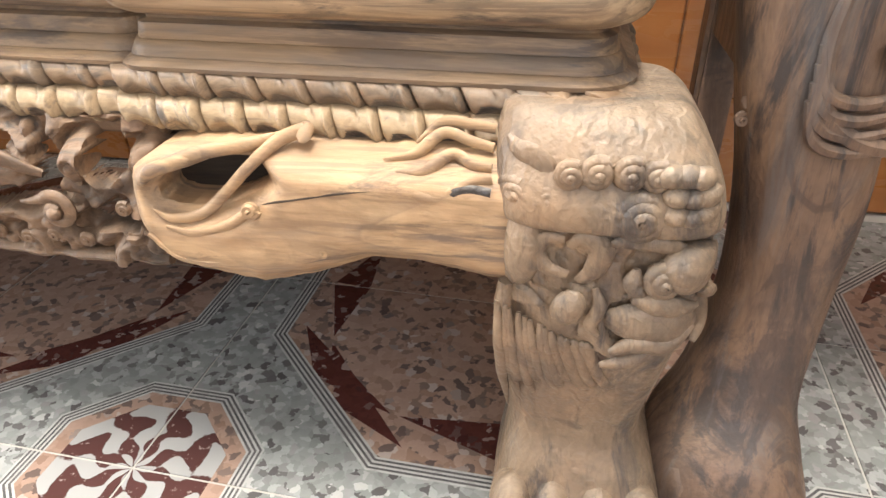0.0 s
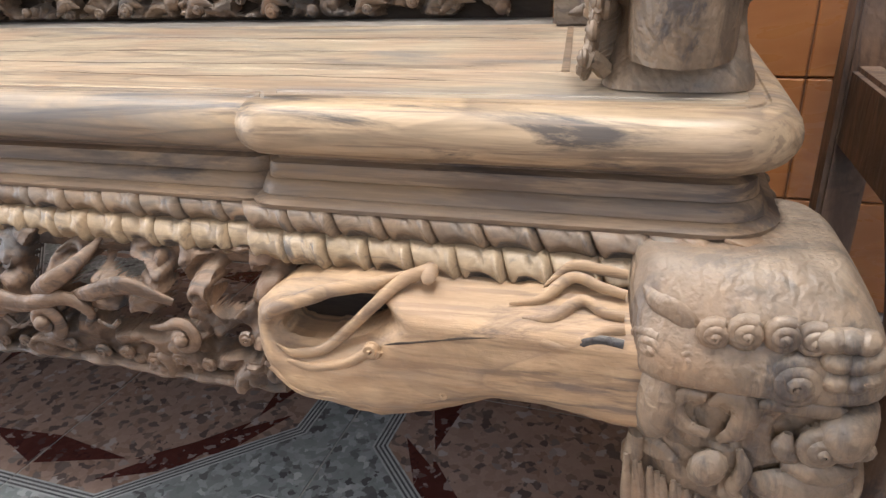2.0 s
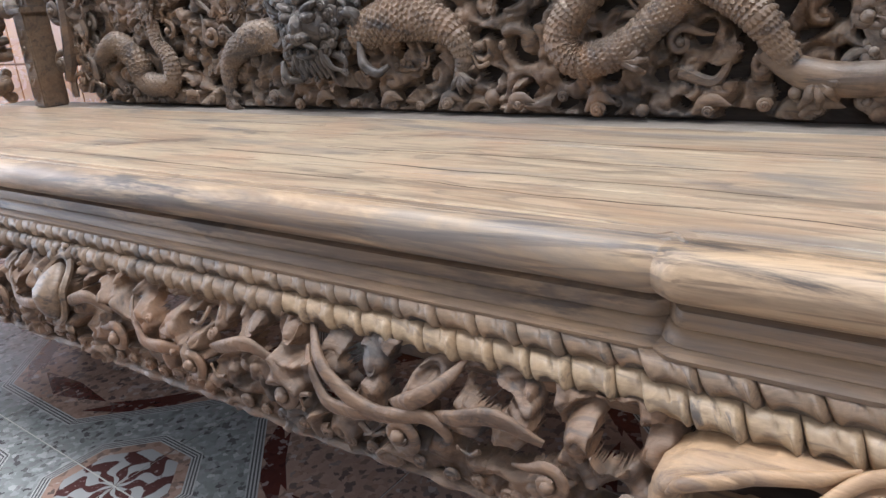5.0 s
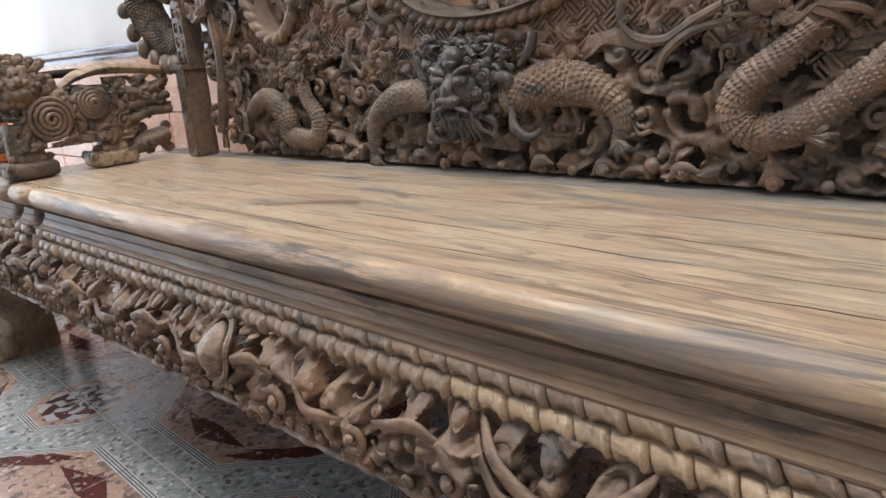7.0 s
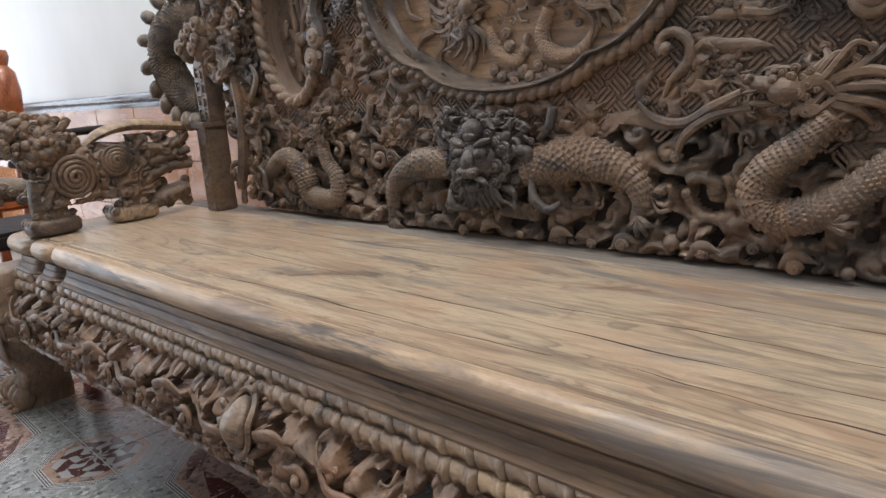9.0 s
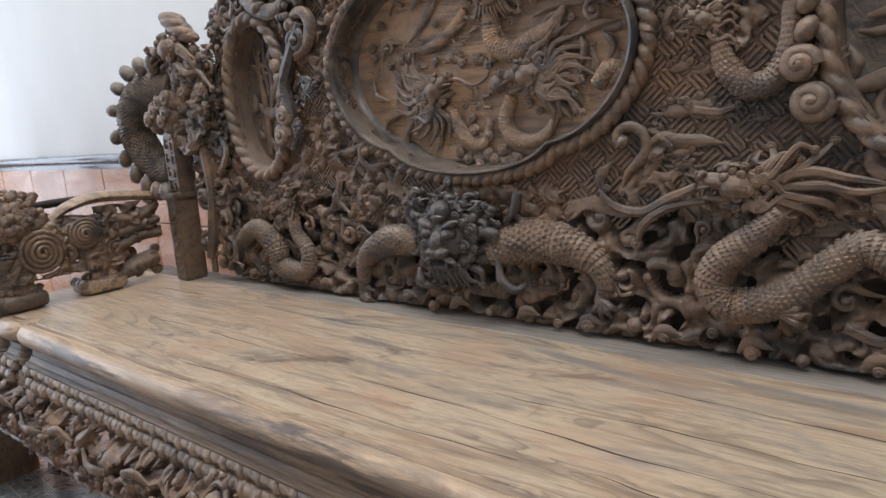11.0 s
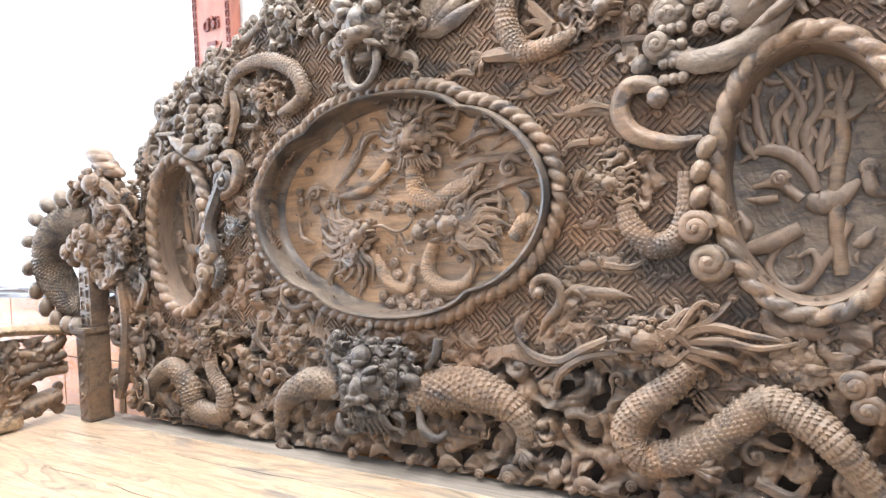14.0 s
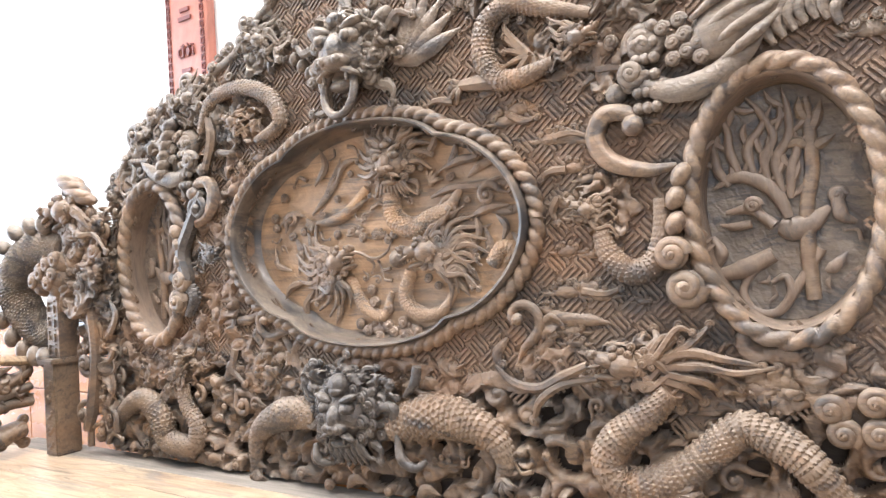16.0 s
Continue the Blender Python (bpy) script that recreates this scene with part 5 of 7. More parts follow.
# phoenix medallions
for o, md, f in ((OVR, MED_R, 1), (OVL, MED_L, -1)):
    PH = Carver((0, BY + 0.034, 0), (1, 0, 0), (0, -1, 0), (o[0] - 0.11, o[0] + 0.11, 0.78, 1.13))
    W = lambda u, v: (o[0] + f * u, o[1] + v)
    done = carved("phoenix", M_PHOENIX, md, "carved phoenix with a flaming tail", PH)
    PH.stroke([W(-0.086, 0.025), W(-0.058, 0.038), W(-0.028, 0.029), W(-0.007, 0.006), W(0.003, -0.021)], [0.002, 0.008, 0.010, 0.009, 0.006], 0.005, 40, 14, 0.6)
    PH.stroke([W(-0.008, -0.031), W(0.008, -0.036), W(0.031, -0.027), W(0.050, -0.011)], [0.010, 0.016, 0.013, 0.004], 0.005, 40, 14, 0.55)
    PH.stroke([W(-0.072, -0.009), W(-0.043, -0.006), W(-0.027, -0.018), W(-0.014, -0.030)], [0.003, 0.008, 0.007, 0.008], 0.007, 36, 12, 0.8)
    PH.stroke([W(-0.080, -0.025), W(-0.062, -0.028), W(-0.041, -0.025)], [0.002, 0.006, 0.006], 0.008, 20, 9)
    PH.knob(*[W(-0.038, -0.002)][0], 0.014, 0.012, f, 0, 1.4)
    done()
    for q in ([W(-0.051, 0.036), W(-0.063, 0.072), W(-0.065, 0.103), W(-0.080, 0.132)], [W(-0.034, 0.032), W(-0.041, 0.073), W(-0.023, 0.100), W(-0.008, 0.129)], [W(-0.018, 0.025), W(-0.021, 0.059), W(-0.009, 0.087), W(-0.025, 0.123), W(-0.044, 0.148)], [W(-0.002, 0.012), W(-0.008, 0.053), W(0.009, 0.084), W(0.009, 0.121), W(0.003, 0.151)], [W(0.007, 0.004), W(0.010, 0.040), W(0.018, 0.068), W(0.016, 0.094)], [W(-0.066, 0.027), W(-0.080, 0.051), W(-0.083, 0.075), W(-0.092, 0.095)]):
        done = carved("tail_feather", M_PHOENIX, md, "", PH)
        PH.stroke(q, [0.004, 0.007, 0.006, 0.0045, 0.001], 0.005, 34, 10, 0.7)
        for e in range(len(q) - 1):
            (xa, za), (xb, zb) = q[e], q[e + 1]
            g = (-1) ** e * 0.5
            PH.leaf([(xa, za), (0.5 * (xa + xb) + g * (zb - za), 0.5 * (za + zb) - g * (xb - xa)), (xb + 1.3 * g * (zb - za), zb - 1.0 * g * (xb - xa))], 0.0048, 0.005, 0.8)
        done()
    done = carved("tree", M_SCALE, md, "pale carved tree trunk", PH)
    PH.stroke([W(0.031, 0.131), W(0.033, 0.088), W(0.033, 0.037), W(0.025, -0.005), W(0.023, -0.069), W(0.026, -0.127)], [0.004, 0.008, 0.009, 0.009, 0.010, 0.009], 0.004, 40, 10, 0.8)
    for q in ([W(0.033, 0.081), W(0.042, 0.104), W(0.048, 0.125)], [W(0.033, 0.066), W(0.046, 0.071), W(0.062, 0.080)], [W(0.033, 0.065), W(0.018, 0.075), W(0.005, 0.069)], [W(0.032, 0.099), W(0.024, 0.114), W(0.023, 0.133)]):
        PH.leaf(q, 0.0075, 0.006, 0.8)
    done()
    done = carved("rock_scroll", M_PHOENIX, md, "", PH)
    PH.stroke([W(0.038, -0.063), W(0.011, -0.105), W(-0.016, -0.142), W(-0.045, -0.140), W(-0.057, -0.114), W(-0.042, -0.088), W(-0.024, -0.081)], [0.006, 0.0065, 0.006, 0.0055, 0.0055, 0.005, 0.002], 0.005, 50, 10, 0.7)
    done()
    done = carved("rock_scroll", M_PHOENIX, md, "", PH)
    PH.stroke([W(-0.091, -0.094), W(-0.055, -0.085), W(-0.017, -0.067)], [0.008, 0.013, 0.010], 0.005, 20, 10, 0.8)
    done()
    done = carved("rock_scroll", M_PHOENIX, md, "", PH)
    PH.stroke([W(-0.018, -0.144), W(0.000, -0.119), W(-0.005, -0.097), W(-0.022, -0.104)], [0.004, 0.006, 0.005, 0.003], 0.005, 24, 9)
    done()
    done = carved("rock_scroll", M_PHOENIX, md, "", PH)
    PH.stroke([W(-0.092, -0.040), W(-0.082, -0.063), W(-0.093, -0.086)], [0.004, 0.010, 0.004], 0.004, 20, 9)
    done()
    done = carved("rock_scroll", M_PHOENIX, md, "", PH)
    PH.leaf([W(0.040, -0.091), W(0.052, -0.085), W(0.066, -0.068)], 0.008, 0.005)
    done()
    done = carved("rock_scroll", M_PHOENIX, md, "", PH)
    PH.knob(*[W(0.059, 0.003)][0], 0.013, 0.006, f)
    done()
    done = carved("rock_scroll", M_PHOENIX, md, "", PH)
    PH.stroke([W(0.058, 0.003), W(0.062, -0.022), W(0.077, -0.032)], [0.008, 0.009, 0.003], 0.005, 20, 9)
    done()
    done = carved("flame_ground", M_PHOENIX, md, "", PH, kind="stuff")
    PH.fill(lambda x, z: in_oval(x, z, o, 0.82), 90, 0.005, 0.008, 0.003, random.Random(8), ("lock", "leaf"))
    done()

# the large dragon low in the openwork
done = carved("dragon", M_SCALE, None, "scaled dragon coiled through pierced clouds")
K.dragon([(-0.456, 0.717), (-0.485, 0.685), (-0.530, 0.647), (-0.544, 0.610), (-0.518, 0.584), (-0.460, 0.597), (-0.408, 0.639), (-0.365, 0.672), (-0.321, 0.655), (-0.292, 0.630)] + [(-0.253, 0.578)], [0.019, 0.025, 0.029, 0.031, 0.031, 0.030, 0.028, 0.028, 0.029, 0.027, 0.018], [0.032, 0.034, 0.034, 0.032, 0.028, 0.026, 0.024, 0.024, 0.028, 0.03, 0.02], 0.0115, 15, 1)
done()
for x, z in ((-0.270, 0.700), (-0.224, 0.710), (-0.258, 0.672), (-0.222, 0.674), (-0.186, 0.692)):
    done = carved("snail_knob", M_BACK)
    K.knob(x, z, 0.023, 0.016, 1, 200 * x, 1.8)
    done()
done = carved("dragon_claw", M_BACK)
K.claw(*(-0.227, 0.558), 0.035, -60, 0.016)
done()
done = carved("dragon_claw", M_BACK)
K.claw(*(-0.454, 0.582), 0.03, 20, 0.03)
done()
done = carved("dragon_head", M_BACK, None, "carved dragon head with swept mane")
K.dragon_head(*(-0.512, 0.749), 0.060, 10, -1, 0.030, 7, False, 0.5, False)
frill(K, *(-0.481, 0.743), 0.085, 0.052, 0.036, 5)
frill(K, *(-0.355, 0.729), 0.065, 0.030, 0.022, 7, 0.026)
frill(K, *(-0.311, 0.717), 0.050, 0.035, 0.018, 8, 0.03)
K.stroke([(-0.564, 0.748), (-0.604, 0.730), (-0.650, 0.708), (-0.696, 0.714), (-0.724, 0.739)], [0.006, 0.008, 0.008, 0.007, 0.003], [0.035, 0.03, 0.015, 0.01, 0.01])
K.stroke([(-0.553, 0.728), (-0.605, 0.718), (-0.646, 0.691), (-0.662, 0.661)], [0.005, 0.007, 0.007, 0.005], [0.03, 0.03, 0.02, 0.012])
K.knob(*(-0.662, 0.658), 0.011, 0.012)
for k, q in enumerate(([(-0.479, 0.755), (-0.427, 0.767), (-0.385, 0.758), (-0.343, 0.750)], [(-0.472, 0.744), (-0.420, 0.751), (-0.373, 0.741), (-0.324, 0.749)], [(-0.465, 0.734), (-0.433, 0.721), (-0.416, 0.702)], [(-0.456, 0.756), (-0.422, 0.782), (-0.403, 0.802)], [(-0.475, 0.761), (-0.449, 0.784), (-0.442, 0.802)], [(-0.454, 0.739), (-0.411, 0.729), (-0.394, 0.714)], [(-0.486, 0.762), (-0.469, 0.782), (-0.476, 0.797)], [(-0.442, 0.749), (-0.400, 0.746), (-0.368, 0.722)], [(-0.469, 0.729), (-0.452, 0.711), (-0.446, 0.689)])):
    K.lock(q, 0.0068 if k % 2 else 0.0082, [0.034, 0.030, 0.022, 0.012])
done()

# the horned beast in the middle of the lower band
done = carved("beast_body", M_SCALE, None, "scaled beast body with raised shoulders")
K.dragon([(-0.926, 0.627), (-0.856, 0.651), (-0.791, 0.651), (-0.736, 0.629), (-0.716, 0.592), (-0.726, 0.558)], [0.036, 0.046, 0.044, 0.030, 0.020, 0.014], [0.014, 0.016, 0.016, 0.014, 0.012, 0.01], 0.0125, 14, 1)
done()
done = carved("beast_haunch", M_SCALE, None, "scaled beast haunch")
K.dragon([(-1.092, 0.639), (-1.178, 0.633), (-1.249, 0.596), (-1.266, 0.539), (-1.263, 0.512)], [0.036, 0.040, 0.028, 0.018, 0.012], [0.014, 0.014, 0.014, 0.014, 0.012], 0.0125, 14, -1)
done()
done = carved("beast_paw", M_BACK)
K.claw(*(-0.721, 0.566), 0.03, -80, 0.012)
done()
done = carved("beast_paw", M_BACK)
K.claw(*(-1.263, 0.518), 0.028, -90, 0.012)
done()
done = carved("beast_head", M_INK, None, "dark polished horned beast mask")
K.lion_head(*(-1.011, 0.652), 0.098, 0.026, False, True, False, 17)
frill(K, *(-1.008, 0.690), 0.100, 0.050, 0.046, 19, 0.022, 0.02)
K.ball(-1.012, 0.702, 0.021, 0.050, 0.9, 10, 14)
frill(K, *(-1.012, 0.702), 0.120, 0.030, 0.052, 29, 0.020, 0.03)
K.stroke([(-1.092, 0.730), (-1.105, 0.705), (-1.091, 0.677), (-1.060, 0.673)], [0.009, 0.008, 0.007, 0.003], 0.035, 26, 9)
K.knob(*[(-1.081, 0.733)][0], 0.014, 0.036)
K.stroke([(-0.860, 0.736), (-0.867, 0.708), (-0.889, 0.685)], [0.008, 0.009, 0.004], 0.030, 26, 9)
for q, w in (([(-1.073, 0.666), (-1.042, 0.672), (-1.024, 0.658), (-1.044, 0.642)], 0.009), ([(-0.947, 0.653), (-0.927, 0.668), (-0.906, 0.665), (-0.909, 0.650), (-0.928, 0.647)], 0.010), ([(-1.036, 0.635), (-1.041, 0.595), (-1.030, 0.572), (-1.050, 0.560)], 0.008), ([(-1.088, 0.591), (-1.076, 0.562), (-1.050, 0.557)], 0.008), ([(-1.006, 0.635), (-1.014, 0.608), (-1.000, 0.590)], 0.008), ([(-0.904, 0.622), (-0.895, 0.586), (-0.872, 0.570), (-0.853, 0.581)], 0.009)):
    K.stroke(q, [0.6 * w, w, 0.9 * w, 0.5 * w], [0.034, 0.040, 0.036, 0.026], 30, 9)
for i in range(6):
    K.stroke([(-1.040 + 0.012 * i, 0.612), (-1.042 + 0.013 * i, 0.590), (-1.042 + 0.014 * i, 0.562)], [0.005, 0.0055, 0.003], [0.05, 0.045, 0.03], 14, 8)
done()

# smaller dragons
done = carved("dragon", M_SCALE, None, "small scaled dragon among scrolls")
K.dragon([(-1.476, 0.678), (-1.468, 0.636), (-1.435, 0.595), (-1.449, 0.551), (-1.528, 0.553), (-1.559, 0.606), (-1.617, 0.639), (-1.691, 0.603), (-1.724, 0.549)], [0.016, 0.020, 0.024, 0.028, 0.034, 0.036, 0.030, 0.022, 0.014], 0.018, 0.0105, 12, 1)
K.dragon_head(*(-1.471, 0.709), 0.040, 60, 1, 0.022, 6, True)
frill(K, *(-1.471, 0.715), 0.060, 0.048, 0.028, 11)
done()
done = carved("dragon", M_SCALE, None, "small scaled dragon curling beside the medallion")
K.dragon([(-0.455, 0.974), (-0.456, 0.921), (-0.472, 0.884), (-0.503, 0.877), (-0.530, 0.902), (-0.540, 0.935)], [0.012, 0.018, 0.022, 0.023, 0.021, 0.016], 0.014, 0.0105, 12, 1)
K.dragon_head(*(-0.558, 0.968), 0.036, 15, -1, 0.016, 5, False)
frill(K, *(-0.534, 0.970), 0.055, 0.050, 0.022, 12)
done()
done = carved("dragon", M_INK, None, "dark dragon climbing the rope border")
K.stroke([(-1.379, 1.077), (-1.420, 1.011), (-1.452, 0.953), (-1.438, 0.893), (-1.489, 0.835)], [0.010, 0.015, 0.016, 0.014, 0.008], 0.02)
K.dragon_head(*(-1.354, 0.948), 0.036, 10, 1, 0.02, 5, False)
K.dragon([(-1.493, 0.907), (-1.422, 0.869), (-1.444, 0.822)], [0.012, 0.016, 0.010], 0.02, 0.0105, 12, 1)
K.curl(*(-1.390, 1.043), 0.026, 180, -1, 0.36, 0.02)
done()
done = carved("dragon", M_SCALE, None, "dragon arched over the medallion")
K.dragon([(-0.536, 1.246), (-0.604, 1.271), (-0.658, 1.289), (-0.703, 1.269), (-0.711, 1.218), (-0.685, 1.178), (-0.637, 1.177), (-0.596, 1.190)], [0.010, 0.016, 0.020, 0.022, 0.023, 0.022, 0.018, 0.01], 0.016, 0.0105, 12, 1)
for a in range(5):
    K.lock([(-0.635, 1.207), ((-0.635, 1.207)[0] - 0.02 - 0.004 * a, (-0.635, 1.207)[1] - 0.02 + 0.016 * a), ((-0.635, 1.207)[0] - 0.05 + 0.004 * a, (-0.635, 1.207)[1] - 0.035 + 0.024 * a)], 0.0065, 0.014)
K.dragon_head(*(-0.555, 1.214), 0.042, 5, 1, 0.018, 5, False)
frill(K, *(-0.594, 1.210), 0.060, 0.045, 0.022, 13)
frill(K, *(-0.521, 1.170), 0.030, 0.055, 0.016, 14)
K.claw(*(-0.755, 1.183), 0.026, 200, 0.010)
K.stroke([(-0.685, 1.178), (-0.724, 1.181), (-0.755, 1.183)], [0.016, 0.013, 0.009], 0.014)
done()
done = carved("dragon", M_SCALE, None, "dragon coiled at the shoulder of the backrest")
K.dragon([(-1.378, 1.200), (-1.339, 1.258), (-1.254, 1.271), (-1.178, 1.240), (-1.152, 1.187), (-1.215, 1.159)], [0.012, 0.018, 0.020, 0.020, 0.018, 0.012], 0.018, 0.0105, 12, 1)
K.dragon_head(*(-1.275, 1.207), 0.036, 20, -1, 0.02, 6, False)
frill(K, *(-1.243, 1.202), 0.055, 0.045, 0.024, 15)
K.stroke([(-1.367, 1.123), (-1.345, 1.178), (-1.350, 1.225)], [0.008, 0.012, 0.008], 0.02)
done()

# mask with a ring above the medallion
done = carved("lion_mask", M_GREY, None, "lion mask holding a ring in its mouth")
frill(K, *(-0.960, 1.280), 0.095, 0.085, 0.034, 18, 0.024)
K.lion_head(*(-0.969, 1.277), 0.122, 0.014, True, False, False, 9)
frill(K, *(-0.967, 1.310), 0.062, 0.040, 0.072, 23, 0.018, 0.035)
frill(K, *(-0.917, 1.276), 0.040, 0.055, 0.056, 24, 0.018, 0.03)
for i in range(5):
    x, z = (-0.883, 1.245)
    a = radians(8 + 14 * i)
    K.leaf([(x, z), (x + 0.06 * math.cos(a), z + 0.06 * math.sin(a)), (x + 0.135 * math.cos(a + 0.1), z + 0.135 * math.sin(a + 0.1))], 0.018, 0.010)
for i in range(4):
    x, z = (-1.055, 1.249)
    K.egg(x - 0.018 * i, z + 0.017 * i, 0.014, 0.010, 60, 0.012, 0.012)
done()

# peach and bat group over the side medallions, and the great scrolls
for f in (1, -1):
    W = lambda u, v: (CX + f * (u - CX), v)
    done = carved("peach_spray", M_GREY, None, "grey carved peaches on a curling leaf")
    x, z = (-0.354, 1.172)
    if f > 0:
        K.egg(*W(x + 0.005, z + 0.020), 0.070, 0.042, 32 * f, 0.008, 0.026, 10, 18)
    for i in range(4 if f > 0 else 0):
        K.stroke([W(x - 0.045 + 0.012 * i, z + 0.030 - 0.020 * i), W(x - 0.01 + 0.008 * i, z + 0.048 - 0.022 * i), W(x + 0.035, z + 0.062 - 0.022 * i), W(x + 0.062, z + 0.070 - 0.016 * i)], [0.004, 0.007, 0.008, 0.003], [0.024, 0.032, 0.032, 0.016], 24, 8, 0.8)
    for i in range(7 if f > 0 else 0):
        K.stroke([W(x + 0.050 + 0.012 * i, z - 0.022 + 0.006 * i - 0.003 * max(0, i - 3) ** 2), W(x + 0.040 + 0.013 * i, z + 0.000 + 0.006 * i - 0.003 * max(0, i - 3) ** 2), W(x + 0.050 + 0.015 * i, z + 0.026 + 0.005 * i - 0.003 * max(0, i - 3) ** 2)], [0.004, 0.0085, 0.005], 0.016, 16, 8, 0.9)
    K.leaf([W(*p) for p in [(-0.494, 1.153), (-0.442, 1.116), (-0.385, 1.120), (-0.336, 1.147), (-0.315, 1.163)]], 0.017, 0.022)
    K.leaf([W(*p) for p in [(-0.503, 1.128), (-0.457, 1.127), (-0.399, 1.109), (-0.357, 1.122)]], 0.014, 0.016)
    K.knob(*W(*(-0.464, 1.186)), 0.034, 0.008, -f, 200, 2.4)
    K.ball(*W(*(-0.507, 1.124)), 0.016, 0.012)
    for q in [(-0.424, 1.177), (-0.425, 1.155), (-0.409, 1.185), (-0.407, 1.162), (-0.392, 1.170), (-0.390, 1.151), (-0.437, 1.199), (-0.415, 1.205)]:
        K.knob(*W(*q), 0.0125, 0.022)
    K.stroke([W(*p) for p in [(-0.328, 1.166), (-0.296, 1.170), (-0.265, 1.173)]], [0.006, 0.006, 0.006], 0.012, None, 8, 1.0, twist_skin(0.012, 1, 0.3))
    done()
    done = carved("great_scroll", M_ROPE, None, "swelling scroll with banded grain")
    K.stroke([W(*p) for p in [(-0.483, 1.073), (-0.493, 1.095), (-0.525, 1.096), (-0.540, 1.066), (-0.521, 1.032), (-0.471, 1.014), (-0.430, 1.016)]], [0.007, 0.011, 0.013, 0.014, 0.0135, 0.010, 0.004], 0.016, 60, 24, 0.9, lambda u, v, r: 0.16 * np.abs(np.sin(v * math.pi * 5 + u * 22)) - 0.1)
    K.ball(*W(*(-0.484, 1.076)), 0.016, 0.022)
    done()
    done = carved("snail_scroll", M_ROPE)
    K.knob(*W(*(-0.441, 0.897)), 0.027, 0.028, f)
    done()
    done = carved("snail_scroll", M_ROPE)
    K.knob(*W(*(-0.426, 0.853)), 0.031, 0.024, -f)
    done()
    for q in [(-0.433, 0.972), (-0.435, 0.938), (-0.424, 1.001)]:
        done = carved("bead", M_ROPE)
        K.egg(*W(*q), 0.018, 0.013, 60 * f, 0.024, 0.014)
        done()
    done = carved("scroll", M_BACK, None, "long curling leaf scroll")
    K.curl(*W(*(-0.675, 0.812)), 0.036, 300, f, 0.24, 0.008, 0.8, 1.2)
    K.leaf([W(*p) for p in [(-0.651, 0.829), (-0.612, 0.812), (-0.565, 0.808), (-0.536, 0.804)]], 0.010, 0.006)
    K.leaf([W(*p) for p in [(-0.644, 0.804), (-0.631, 0.783), (-0.646, 0.762), (-0.639, 0.741)]], 0.009, 0.006)
    K.leaf([W(*p) for p in [(-0.701, 0.782), (-0.723, 0.756), (-0.714, 0.730)]], 0.009, 0.006)
    for q in [(-0.652, 0.749), (-0.685, 0.736), (-0.714, 0.739), (-0.631, 0.783)]:
        K.knob(*W(*q), 0.010, 0.006)
    done()
    done = carved("cloud_sprig", M_BACK, None, "flat cloud scroll")
    K.cloud(*W(*(-0.570, 0.860)), 0.024, 0.004, 3)
    done()
    done = carved("cloud_sprig", M_BACK)
    K.cloud(*W(*(-0.594, 1.086)), 0.024, 0.004, 3)
    K.leaf([W(*p) for p in [(-0.630, 1.079), (-0.590, 1.078), (-0.548, 1.063)]], 0.010, 0.004)
    done()
    done = carved("cloud_sprig", M_BACK)
    K.cloud(*W(*(-0.663, 1.135)), 0.020, 0.004, 4)
    done()
    done = carved("sprig", M_BACK)
    for q in ([(-0.538, 1.214), (-0.533, 1.173), (-0.532, 1.125)], [(-0.533, 1.165), (-0.505, 1.163), (-0.486, 1.155)], [(-0.538, 1.158), (-0.560, 1.146)]):
        K.lock([W(*p) for p in q], 0.007, 0.006)
    done()

# cloud sprigs on the fret between the medallions
for x, z, r in ((-0.686, 1.120, 0.020), (-0.661, 1.138, 0.016), (-0.609, 1.084, 0.022), (-0.579, 1.035, 0.018), (-0.557, 1.016, 0.016), (-0.586, 0.986, 0.022), (-0.567, 0.963, 0.020), (-0.596, 0.914, 0.018), (-0.553, 0.907, 0.016), (-0.602, 0.855, 0.022), (-0.549, 0.847, 0.018), (-0.638, 0.827, 0.016), (-0.595, 0.796, 0.018), (-0.662, 0.762, 0.018), (-0.593, 0.778, 0.016), (-0.769, 1.168, 0.018), (-0.737, 1.182, 0.016), (-0.594, 1.174, 0.018), (-0.553, 1.179, 0.016), (-0.508, 0.996, 0.014), (-0.463, 1.084, 0.014), (-0.692, 0.815, 0.016), (-0.713, 1.169, 0.016), (-0.645, 1.165, 0.014)):
    done = carved("cloud_sprig", M_BACK)
    K.cloud(x, z, r, 0.006, 4)
    done()
for q in ([(-0.600, 1.081), (-0.578, 1.082), (-0.553, 1.073)], [(-0.676, 1.123), (-0.653, 1.111), (-0.630, 1.115)], [(-0.576, 0.851), (-0.542, 0.846), (-0.517, 0.854)], [(-0.590, 1.030), (-0.617, 1.029), (-0.631, 1.019)], [(-0.555, 0.908), (-0.535, 0.902), (-0.518, 0.909)], [(-0.619, 0.790), (-0.642, 0.781), (-0.653, 0.760)], [(-0.559, 0.977), (-0.534, 0.981), (-0.517, 0.989)], [(-0.775, 1.162), (-0.807, 1.169), (-0.830, 1.162)], [(-0.581, 1.178), (-0.571, 1.192), (-0.574, 1.214)], [(-0.606, 0.990), (-0.616, 0.970), (-0.609, 0.952)]):
    done = carved("sprig", M_BACK)
    K.lock(q, 0.007, 0.006)
    done()

